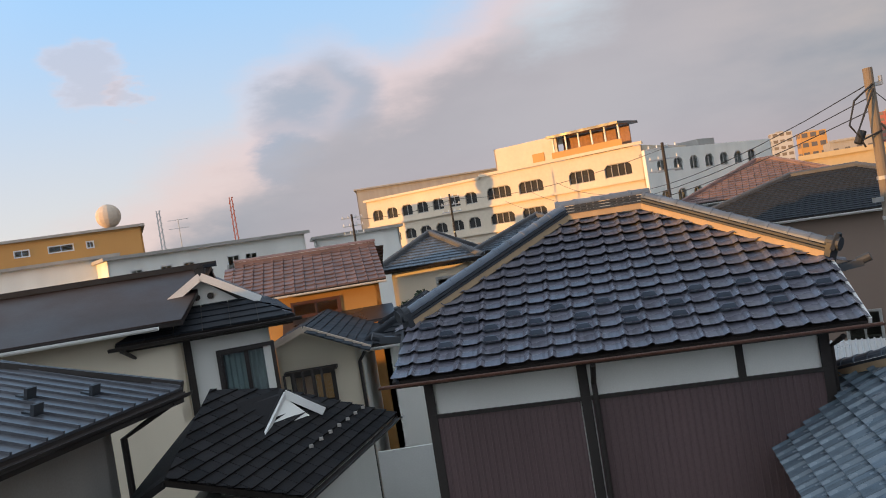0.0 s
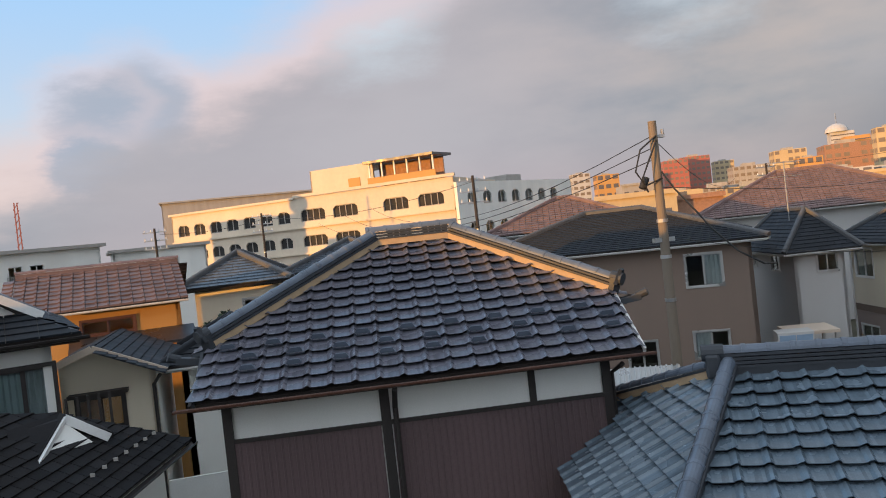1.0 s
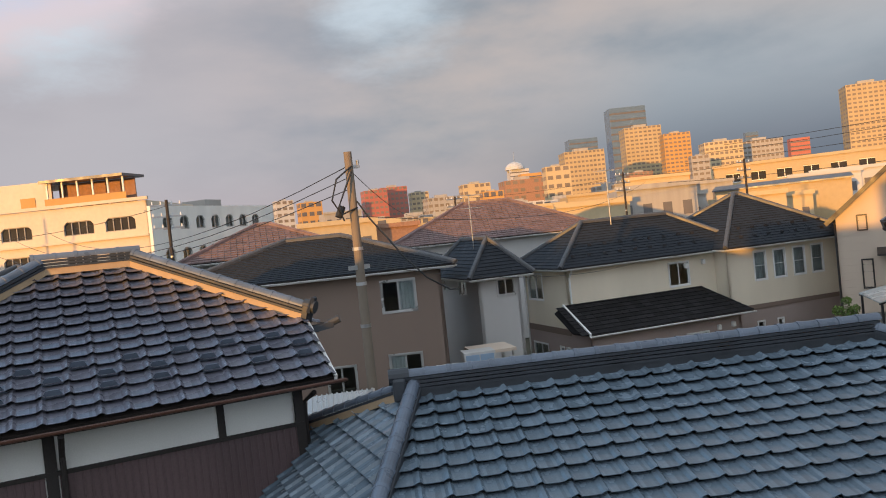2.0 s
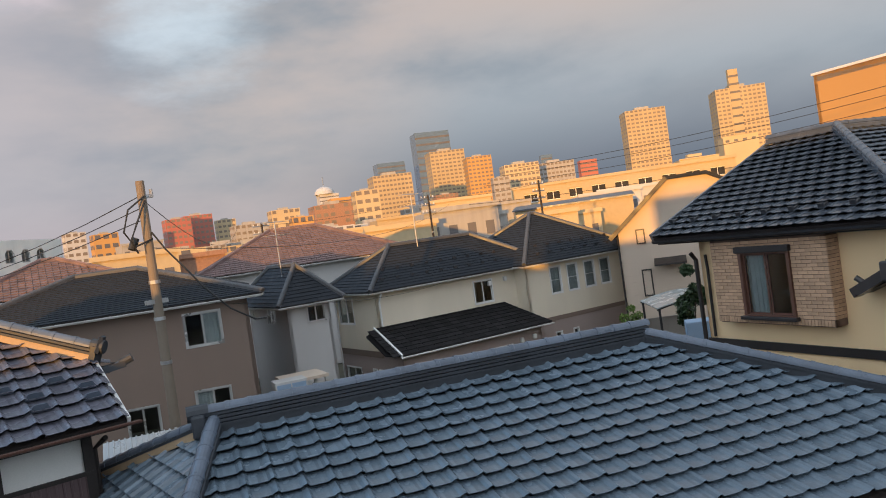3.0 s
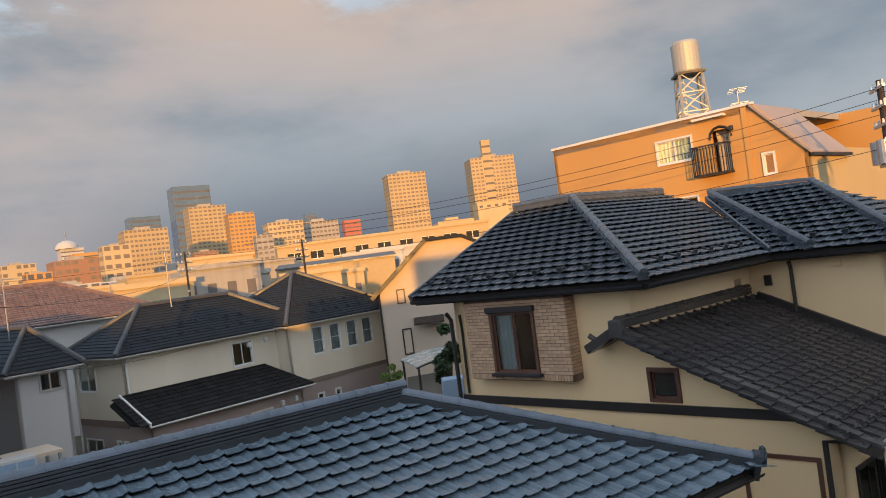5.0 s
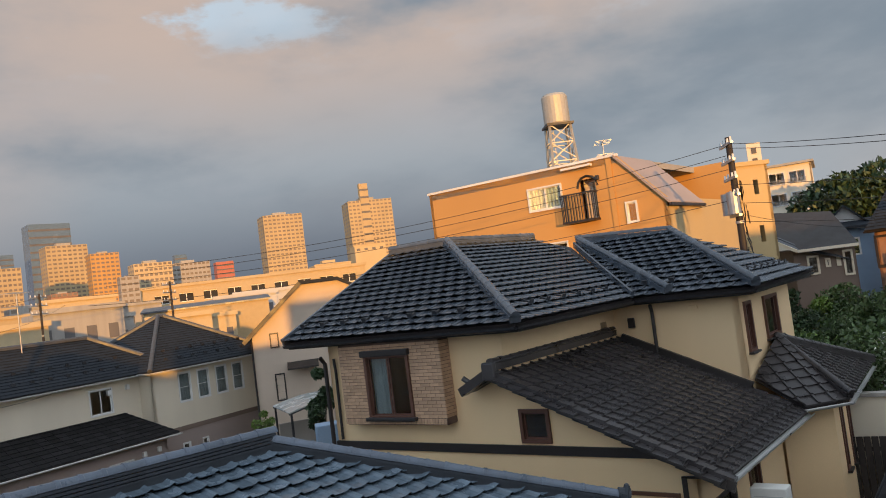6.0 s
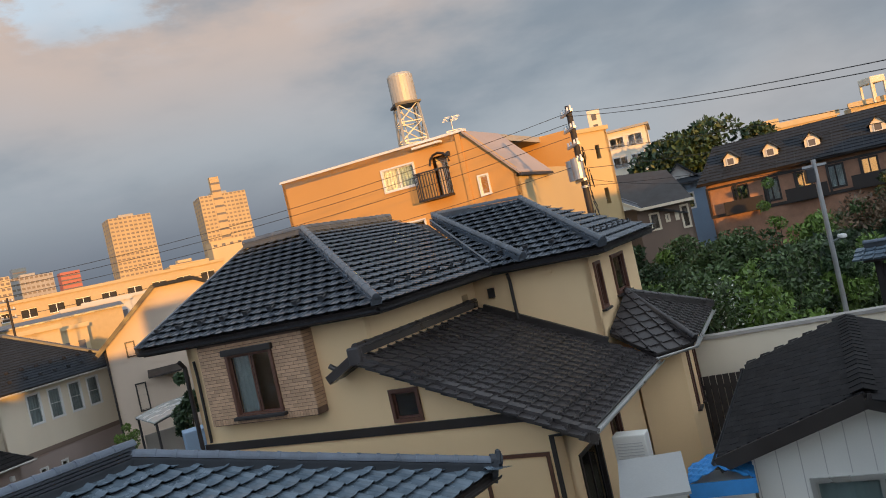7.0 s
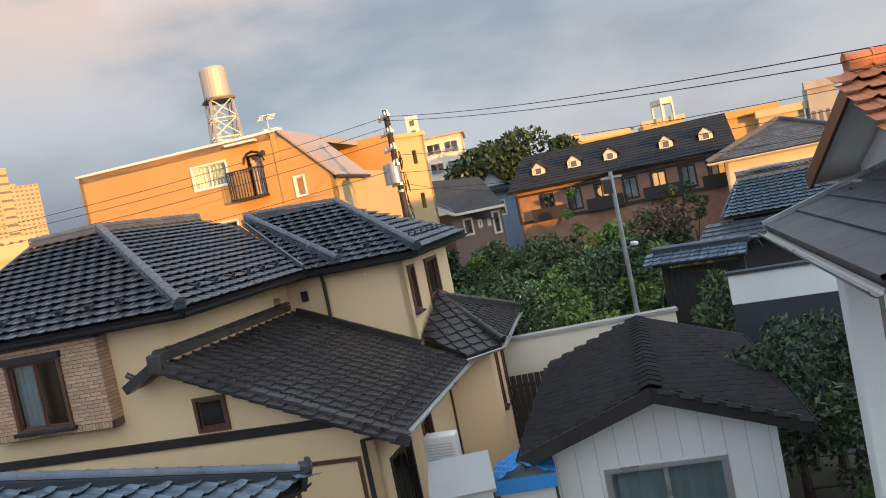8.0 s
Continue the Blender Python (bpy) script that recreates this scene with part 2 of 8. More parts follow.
M = {
    "tile_smoked": material("smoked_clay_tile", (0.115, 0.155, 0.195), 0.26, 0.0, 0.22, 60, 3, 0.1, per_piece=0.35),
    # copy of the smoked tile with warm evening light put into its colour
    "tile_warmed": material("light_warmed_smoked_tile", (0.118, 0.120, 0.150), 0.30, 0.0, 0.22, 60, 3, 0.1, per_piece=0.35),
    "tile_cap": material("smoked_ridge_tile", (0.10, 0.125, 0.165), 0.36, 0.0, 0.2, 60, 4, 0.1, per_piece=0.3),
    "tile_layer": material("weathered_layer_tile", (0.030, 0.036, 0.045), 0.6, 0, 0.2, 40, 4, 0.15, per_piece=0.3),
    "lime": material("roof_lime_plaster", (0.40, 0.29, 0.18), 0.85, 0, 0.12, 40, 6, 0.2),
    "tile_black": material("black_glazed_tile", (0.085, 0.098, 0.118), 0.24, 0, 0.25, 40, 2, 0.05, per_piece=0.12),
    "render_ridge": material("grey_sheet_ridge_cap", (0.075, 0.078, 0.085), 0.5, 0, 0.2, 40, 2, 0.1),
    "tile_slate": material("dark_slate_sheet", (0.022, 0.026, 0.033), 0.72, 0, 0.3, 60, 2, 0.25, per_piece=0.15),
    "tile_brown": material("brown_black_tile", (0.048, 0.042, 0.042), 0.34, 0, 0.25, 50, 2, 0.1, per_piece=0.25),
    "tile_red": material("dull_red_tile", (0.19, 0.125, 0.118), 0.6, 0, 0.25, 30, 2, 0.15, per_piece=0.3),
    "tile_orange": material("orange_clay_tile", (0.45, 0.15, 0.06), 0.55, 0, 0.2, 30, 2, 0.15, per_piece=0.4),
    "roof_metal": material("grey_sheet_roof", (0.10, 0.105, 0.12), 0.42, 0.3, 0.2, 20, 1.5, 0.05),
    "roof_brown": material("brown_sheet_roof", (0.050, 0.036, 0.033), 0.5, 0.1, 0.2, 20, 0.8, 0.08),
    "plaster_white": material("white_wall_render", (0.76, 0.755, 0.72), 0.85, 0, 0.08, 60, 0.7, 0.15, streak=True),
    "plaster_cream": material("cream_wall_render", (0.72, 0.64, 0.51), 0.85, 0, 0.08, 60, 0.6, 0.15, streak=True),
    "plaster_yellow": material("yellow_wall_render", (0.83, 0.60, 0.345), 0.88, 0, 0.07, 70, 0.5, 0.18, streak=True),
    "siding_purple": material("purple_brown_siding", (0.115, 0.075, 0.078), 0.6, 0, 0.18, 30, 0.9, 0.1, streak=True),
    "wood_dark": material("dark_weathered_timber", (0.028, 0.022, 0.020), 0.7, 0, 0.25, 30, 2, 0.2, streak=True),
    "trim_dark": material("dark_brown_trim", (0.026, 0.021, 0.020), 0.5, 0, 0.2, 30, 2, 0.05),
    "trim_white": material("white_painted_trim", (0.70, 0.70, 0.69), 0.5, 0, 0.08, 30, 1, 0.04),
    "frame_alu": material("silver_window_frame", (0.50, 0.50, 0.49), 0.35, 0.6, 0.08, 30, 1, 0.02),
    "frame_brown": material("red_brown_window_frame", (0.12, 0.055, 0.038), 0.4, 0, 0.15, 30, 1, 0.03),
    "render_brown": material("taupe_wall_render", (0.21, 0.155, 0.125), 0.85, 0, 0.1, 50, 0.5, 0.2, streak=True),
    "render_beige": material("beige_wall_render", (0.56, 0.46, 0.37), 0.85, 0, 0.07, 50, 0.5, 0.2, streak=True),
    "render_taupe": material("pinkish_taupe_siding", (0.36, 0.29, 0.265), 0.8, 0, 0.1, 50, 0.5, 0.2),
    "render_orange": material("orange_wall_render", (0.52, 0.29, 0.10), 0.85, 0, 0.09, 40, 0.25, 0.2, streak=True),
    "render_ochre": material("ochre_wall_render", (0.50, 0.37, 0.19), 0.85, 0, 0.09, 40, 0.3, 0.15, streak=True),
    "render_grey": material("grey_wall_render", (0.50, 0.49, 0.48), 0.85, 0, 0.09, 40, 0.3, 0.15, streak=True),
    "shingle": material("black_felt_shingle", (0.020, 0.019, 0.020), 0.85, 0, 0.3, 60, 2, 0.3, per_piece=0.4),
    "brick": material("tan_brick_tile", (0.50, 0.32, 0.20), 0.8, 0, 0.16, 60, 8, 0.25, per_piece=0.45),
    "mortar": material("brown_mortar", (0.16, 0.10, 0.075), 0.95, 0, 0.15, 60, 6, 0.2),
    "brick_red": material("red_brown_brick", (0.34, 0.19, 0.125), 0.85, 0, 0.2, 20, 3, 0.2),
    "concrete": material("weathered_concrete", (0.36, 0.34, 0.315), 0.88, 0, 0.14, 40, 1.2, 0.25, streak=True),
    "pole_concrete": material("pole_concrete", (0.19, 0.155, 0.12), 0.8, 0, 0.12, 40, 2, 0.15),
    "steel": material("galvanised_steel", (0.42, 0.43, 0.44), 0.42, 0.8, 0.12, 40, 3, 0.05),
    "steel_dark": material("dark_painted_steel", (0.04, 0.04, 0.045), 0.5, 0.3, 0.15, 40, 3, 0.05),
    "cable": material("black_cable", (0.02, 0.02, 0.02), 0.6, 0, 0.1, 40, 3, 0),
    "asphalt": material("asphalt", (0.05, 0.05, 0.052), 0.9, 0, 0.2, 80, 0.4, 0.3),
    "soil": material("ground_soil", (0.085, 0.08, 0.06), 0.95, 0, 0.3, 20, 0.15, 0.4),
    "ac_white": material("white_enamel", (0.68, 0.67, 0.63), 0.45, 0, 0.06, 30, 2, 0.02),
    "tank_steel": material("dull_tank_steel", (0.44, 0.41, 0.35), 0.5, 0.3, 0.15, 10, 1, 0.05, streak=True),
    "tarp_blue": material("blue_tarpaulin", (0.03, 0.22, 0.55), 0.5, 0, 0.12, 20, 3, 0.1),
    "curtain": material("pale_curtain", (0.55, 0.56, 0.54), 0.9, 0, 0.08, 40, 3, 0.1),
    "curtain_teal": material("grey_green_curtain", (0.30, 0.37, 0.37), 0.9, 0, 0.1, 40, 3, 0.1),
    "frost": material("frosted_glass", (0.34, 0.38, 0.38), 0.25, 0, 0.06, 40, 1.5, 0.05),
    "leaf": material("garden_leaves", (0.065, 0.11, 0.035), 0.6, 0, 0.45, 8, 0.8, 0.1, per_piece=0.5),
    "leaf_dark": material("dark_evergreen_leaves", (0.030, 0.060, 0.022), 0.6, 0, 0.4, 8, 0.8, 0.1, per_piece=0.5),
    "leaf_bright": material("bright_green_leaves", (0.12, 0.20, 0.035), 0.6, 0, 0.4, 8, 0.8, 0.1, per_piece=0.5),
    "leaf_red": material("reddish_leaves", (0.12, 0.075, 0.04), 0.6, 0, 0.4, 8, 0.8, 0.1, per_piece=0.5),
    "bark": material("bark", (0.09, 0.065, 0.05), 0.9, 0, 0.3, 20, 4, 0.4),
    "blossom": material("white_blossom", (0.65, 0.66, 0.60), 0.8, 0, 0.1, 20, 4, 0.1),
    # near-black colour that stands in for the shade inside rooms
    "dark_room": material("painted_room_dark", (0.03, 0.03, 0.03), 0.9, 0, 0.1, 10, 1, 0),
    "glass": glass_material("window_glass"),
    "red_paint": material("red_lattice_paint", (0.42, 0.13, 0.09), 0.5, 0, 0.1, 10, 1, 0),
    "blue_wall": material("pale_blue_siding", (0.24, 0.34, 0.47), 0.75, 0, 0.1, 30, 1, 0.1),
    "car_paint": material("silver_car_paint", (0.42, 0.44, 0.46), 0.25, 0.5, 0.05, 40, 2, 0, coat=0.6),
    "rubber": material("black_rubber", (0.02, 0.02, 0.022), 0.7, 0, 0.1, 40, 4, 0.05),
    "grass": material("lawn", (0.06, 0.10, 0.03), 0.9, 0, 0.4, 15, 1.0, 0.4),
}
M["glass"].use_backface_culling = False
for dull, level in (("shingle", 0.12), ("tile_slate", 0.25), ("roof_brown", 0.25), ("soil", 0.2)):
    M[dull].node_tree.nodes["Principled BSDF"].inputs["Specular IOR Level"].default_value = level


# ---- geometry helpers ----
def thing(name, x=0, y=0, z=0, yaw=0, label="", category="", group="", kind=""):
    ob = new(name)
    ob.empty_display_size = 0.2
    ob.matrix_world = pose(x, y, z, 0, 0, yaw)
    return tagged(ob, label, category, group, kind)


def part(name, geo, mat, parent, label="", kind="", at=None):
    """Links (vertices, faces) or a mesh as one object under a thing or a part."""
    me = geo
    if isinstance(geo, tuple):
        me = bpy.data.meshes.new(name)
        me.from_pydata(geo[0], [], geo[1])
        me.materials.append(M[mat])
    ob = new(name, me)
    ob.parent = parent
    if at is not None:
        ob.matrix_basis = at
    return tagged(ob, label, "", "", kind)


def solo(name, geo, mat, label, category, kind="", group="", at=None):
    ob = part(name, geo, mat, None, label, kind, at)
    return tagged(ob, "", category, group)


def box(x0, x1, y0, y1, z0, z1, bev=0.0):
    if bev <= 0:
        v = [(x, y, z) for z in (z0, z1) for y in (y0, y1) for x in (x0, x1)]
        return v, [(0, 2, 3, 1), (4, 5, 7, 6), (0, 1, 5, 4), (2, 6, 7, 3), (0, 4, 6, 2), (1, 3, 7, 5)]
    bm = bmesh.new()
    bmesh.ops.create_cube(bm, size=1, matrix=Matrix.LocRotScale(((x0 + x1) / 2, (y0 + y1) / 2, (z0 + z1) / 2), None, (x1 - x0, y1 - y0, z1 - z0)))
    bmesh.ops.bevel(bm, geom=bm.edges[:], offset=bev, segments=2, affect="EDGES", profile=0.5)
    return from_bm(bm)


def from_bm(bm):
    bm.verts.index_update()
    geo = ([tuple(v.co) for v in bm.verts], [tuple(v.index for v in f.verts) for f in bm.faces])
    bm.free()
    return geo


def join(*geos):
    v, f = [], []
    for gv, gf in geos:
        o = len(v)
        v += list(gv)
        f += [tuple(i + o for i in face) for face in gf]
    return v, f


def moved(geo, m):
    return [tuple(m @ Vector(p)) for p in geo[0]], geo[1]


def slab(points, thick, direction=(0, 0, -1)):
    """A flat polygon with thickness."""
    d = Vector(direction) * thick
    top = [Vector(p) for p in points]
    n = len(top)
    v = [tuple(p) for p in top] + [tuple(p + d) for p in top]
    f = [tuple(range(n)), tuple(reversed(range(n, 2 * n)))]
    f += [(i, i + n, (i + 1) % n + n, (i + 1) % n) for i in range(n)]
    return v, f


def tube(points, radius, sides=8, taper=None):
    """A round bar along points."""
    pts = [Vector(p) for p in points]
    v, f = [], []
    for i, p in enumerate(pts):
        d = (pts[min(i + 1, len(pts) - 1)] - pts[max(i - 1, 0)]).normalized()
        a = d.orthogonal().normalized() if abs(d.z) > 0.95 else Vector((0, 0, 1)).cross(d).normalized()
        b = d.cross(a)
        r = radius if taper is None else radius + (taper - radius) * i / max(1, len(pts) - 1)
        v += [tuple(p + r * (math.cos(k * 2 * math.pi / sides) * a + math.sin(k * 2 * math.pi / sides) * b)) for k in range(sides)]
    for i in range(len(pts) - 1):
        for k in range(sides):
            k2 = (k + 1) % sides
            f.append((i * sides + k, i * sides + k2, (i + 1) * sides + k2, (i + 1) * sides + k))
    f.append(tuple(reversed(range(sides))))
    f.append(tuple(range((len(pts) - 1) * sides, len(pts) * sides)))
    return v, f


def bar(p, q, w, h, up=(0, 0, 1)):
    """A square bar from p to q, w wide and h high about its middle."""
    p, q = Vector(p), Vector(q)
    d = (q - p).normalized()
    s = d.cross(Vector(up)).normalized()
    t = s.cross(d)
    v = [tuple(e + a * w / 2 * s + b * h / 2 * t) for e in (p, q) for a, b in ((-1, -1), (1, -1), (1, 1), (-1, 1))]
    return v, [(0, 1, 2, 3), (7, 6, 5, 4), (0, 4, 5, 1), (1, 5, 6, 2), (2, 6, 7, 3), (3, 7, 4, 0)]


def side(p, q):
    """The frame of a wall from p to q: x along it, y into the house, z up."""
    d = Vector((q[0] - p[0], q[1] - p[1], 0)).normalized()
    n = Vector((-d.y, d.x, 0))
    return Matrix(((d.x, n.x, 0, p[0]), (d.y, n.y, 0, p[1]), (0, 0, 1, 0), (0, 0, 0, 1)))


def wall_geo(p, q, z0, z1, holes=(), thick=0.14):
    """A wall whose outside lies on the line from p to q, pierced by holes (a0, a1, z0, z1): one closed skin."""
    length = math.dist(p[:2], q[:2])
    xs = sorted({0.0, length, *(min(max(h[k], 0), length) for h in holes for k in (0, 1))})
    zs = sorted({z0, z1, *(min(max(h[k], z0), z1) for h in holes for k in (2, 3))})
    nx, nz = len(xs) - 1, len(zs) - 1
    solid = {}
    for i in range(nx):
        for k in range(nz):
            c, d = (xs[i] + xs[i + 1]) / 2, (zs[k] + zs[k + 1]) / 2
            solid[i, k] = not any(h[0] < c < h[1] and h[2] < d < h[3] for h in holes)
    ids, v, f = {}, [], []

    def at(i, y, k):
        if (i, y, k) not in ids:
            ids[i, y, k] = len(v)
            v.append((xs[i], thick * y, zs[k]))
        return ids[i, y, k]

    for (i, k), full in solid.items():
        if not full:
            continue
        f.append((at(i, 0, k), at(i + 1, 0, k), at(i + 1, 0, k + 1), at(i, 0, k + 1)))
        f.append((at(i + 1, 1, k), at(i, 1, k), at(i, 1, k + 1), at(i + 1, 1, k + 1)))
        if not solid.get((i - 1, k)):
            f.append((at(i, 1, k), at(i, 0, k), at(i, 0, k + 1), at(i, 1, k + 1)))
        if not solid.get((i + 1, k)):
            f.append((at(i + 1, 0, k), at(i + 1, 1, k), at(i + 1, 1, k + 1), at(i + 1, 0, k + 1)))
        if not solid.get((i, k - 1)):
            f.append((at(i, 1, k), at(i + 1, 1, k), at(i + 1, 0, k), at(i, 0, k)))
        if not solid.get((i, k + 1)):
            f.append((at(i, 0, k + 1), at(i + 1, 0, k + 1), at(i + 1, 1, k + 1), at(i, 1, k + 1)))
    return moved((v, f), side(p, q))


def ring(a0, a1, z0, z1, w, y0, y1):
    """A closed rectangular frame, w wide, in the wall's plane."""
    out, inn = [(a0, z0), (a1, z0), (a1, z1), (a0, z1)], [(a0 + w, z0 + w), (a1 - w, z0 + w), (a1 - w, z1 - w), (a0 + w, z1 - w)]
    v = [(a, y, z) for y in (y0, y1) for loop in (out, inn) for a, z in loop]
    f = []
    for k in range(4):
        n = (k + 1) % 4
        f += [(k, n, 4 + n, 4 + k), (8 + n, 8 + k, 12 + k, 12 + n), (n, k, 8 + k, 8 + n), (4 + k, 4 + n, 12 + n, 12 + k)]
    return v, f


def window(parent, p, q, a0, a1, z0, z1, frame_mat="frame_alu", fill=None, sashes=2, sill=None, proud=0.03, bars=0):
    """A sliding window in the wall from p to q."""
    m = side(p, q)
    w = 0.045
    win = part("window", moved(ring(a0 - 0.02, a1 + 0.02, z0 - 0.02, z1 + 0.02, w + 0.02, -proud, 0.09), m), frame_mat, parent)
    step = (a1 - a0 - 2 * w) / sashes
    for i in range(sashes):
        x0, x1, y = a0 + w + i * step, a0 + w + (i + 1) * step, 0.02 + 0.025 * (i % 2)
        s = 0.035
        part("sash", moved(ring(x0, x1, z0 + w, z1 - w, s, y, y + 0.02), m), frame_mat, win)
        for k in range(bars):
            zb = z0 + (z1 - z0) * (k + 1) / (bars + 1)
            part("glazing_bar", moved(box(x0 + s, x1 - s, y, y + 0.02, zb - 0.015, zb + 0.015), m), frame_mat, win)
        pane = part("pane", moved(box(x0 + s, x1 - s, y + 0.007, y + 0.012, z0 + w + s, z1 - w - s), m), "glass", win)
        pane.visible_shadow = False
        f = fill[i] if fill else None
        if f:
            n = 14
            pts = [(x0 + (x1 - x0) * k / n, 0.115 + 0.012 * math.sin(k * 2.1 + i)) for k in range(n + 1)]
            v = [(x, yy + e, z) for e in (0, 0.004) for z in (z0 + w, z1 - w) for x, yy in pts]
            k1 = n + 1
            fs = [(k, k + 1, k1 + k + 1, k1 + k) for k in range(n)] + [(2 * k1 + k, 3 * k1 + k, 3 * k1 + k + 1, 2 * k1 + k + 1) for k in range(n)]
            part("curtain", moved((v, fs), m), f, win)
    if sill:
        part("window_sill", moved(box(a0 - 0.06, a1 + 0.06, -proud - 0.06, 0.0, z0 - 0.07, z0 - 0.02, 0.01), m), sill, win)
    return win


def walls(parent, corners, z0, z1, mat, holes=None, thick=0.14, label=""):
    """One wall for each side of a plan, counter-clockwise from above; holes by side."""
    made = []
    n = len(corners)
    for i in range(n):
        p, q = corners[i], corners[(i + 1) % n]
        made.append(part("wall", wall_geo(p, q, z0, z1, (holes or {}).get(i, ()), thick), mat, parent, label))
    return made


# ---- roofs ----
def clip_face(face, poly):
    """A face, as points (a, b, n), cut to a convex polygon in a and b, which runs counter-clockwise."""
    for (x0, y0), (x1, y1) in zip(poly, poly[1:] + poly[:1]):
        inside = lambda p: (x1 - x0) * (p[1] - y0) - (y1 - y0) * (p[0] - x0)
        out = []
        for p, q in zip(face, face[1:] + face[:1]):
            dp, dq = inside(p), inside(q)
            if dp >= 0:
                out.append(p)
            if (dp >= 0) != (dq >= 0):
                k = dp / (dp - dq)
                out.append(tuple(p[j] + k * (q[j] - p[j]) for j in range(3)))
        face = out
        if len(face) < 3:
            return None
    return face


def tile_shape(kind, wa, wb):
    """One tile, as faces of points (a, b, n); its lower edge lies at b = 0."""
    if kind == "wave":
        prof = []
        for k in range(10):
            u = k / 9
            h = -0.004 * math.sin(math.pi * u / 0.72) if u < 0.72 else 0.034 * math.sin(math.pi * (u - 0.72) / 0.28)
            prof.append((u * (wa + 0.010), h + 0.03))
        low, high = [(a, -0.03, h + 0.060) for a, h in prof], [(a, wb + 0.03, h - 0.006) for a, h in prof]
        lip = [(a, -0.028, h + 0.050) for a, h in prof]
        under = [(a, 0.13, h + 0.022) for a, h in prof]
        faces = [[low[k], low[k + 1], high[k + 1], high[k]] for k in range(9)]
        faces += [[lip[k], lip[k + 1], low[k + 1], low[k]] for k in range(9)]
        faces += [[under[k], under[k + 1], lip[k + 1], lip[k]] for k in range(9)]
        return faces
    if kind == "row":
        # a shallow S: flat pan, low roll on one side, thick open lip
        prof = [(0.004, 0.030), (wa * 0.62, 0.030), (wa * 0.74, 0.046), (wa * 0.90, 0.050), (wa - 0.003, 0.034)]
        low, high = [(a, -0.02, h + 0.050) for a, h in prof], [(a, wb + 0.03, h - 0.012) for a, h in prof]
        lip, under = [(a, -0.02, h + 0.038) for a, h in prof], [(a, 0.13, h + 0.010) for a, h in prof]
        faces = []
        for e, g in ((low, high), (lip, low), (under, lip)):
            faces += [[e[k], e[k + 1], g[k + 1], g[k]] for k in range(4)]
        return faces
    t = {"flat": 0.030, "rib": 0.016, "slate": 0.012, "seam": 0.004}[kind]
    g = {"flat": 0.009, "rib": 0.006, "slate": 0.006, "seam": 0.0}[kind]
    o = 0.03
    a0, a1, b0, b1 = g, wa - g, -0.008, wb + 0.03
    top = [(a0, b0, t + o), (a1, b0, t + o), (a1, b1, o * 0.4), (a0, b1, o * 0.4)]
    faces = [top, [(a0, b0, o * 0.2), (a1, b0, o * 0.2), (a1, b0, t + o), (a0, b0, t + o)],
             [(a0, b1, 0), (a0, b0, 0), (a0, b0, t + o), (a0, b1, o * 0.4)], [(a1, b0, 0), (a1, b1, 0), (a1, b1, o * 0.4), (a1, b0, t + o)]]
    if kind in ("flat", "rib"):
        rib = [(a1 - 0.055, b0, t + o), (a1 - 0.01, b0, t + o), (a1 - 0.01, b1, o * 0.4), (a1 - 0.055, b1, o * 0.4)]
        up = [(p[0], p[1], p[2] + (0.02 if kind == "flat" else 0.034)) for p in rib]
        faces += [up, [rib[0], rib[1], up[1], up[0]], [rib[3], rib[0], up[0], up[3]], [rib[1], rib[2], up[2], up[1]]]
    return faces


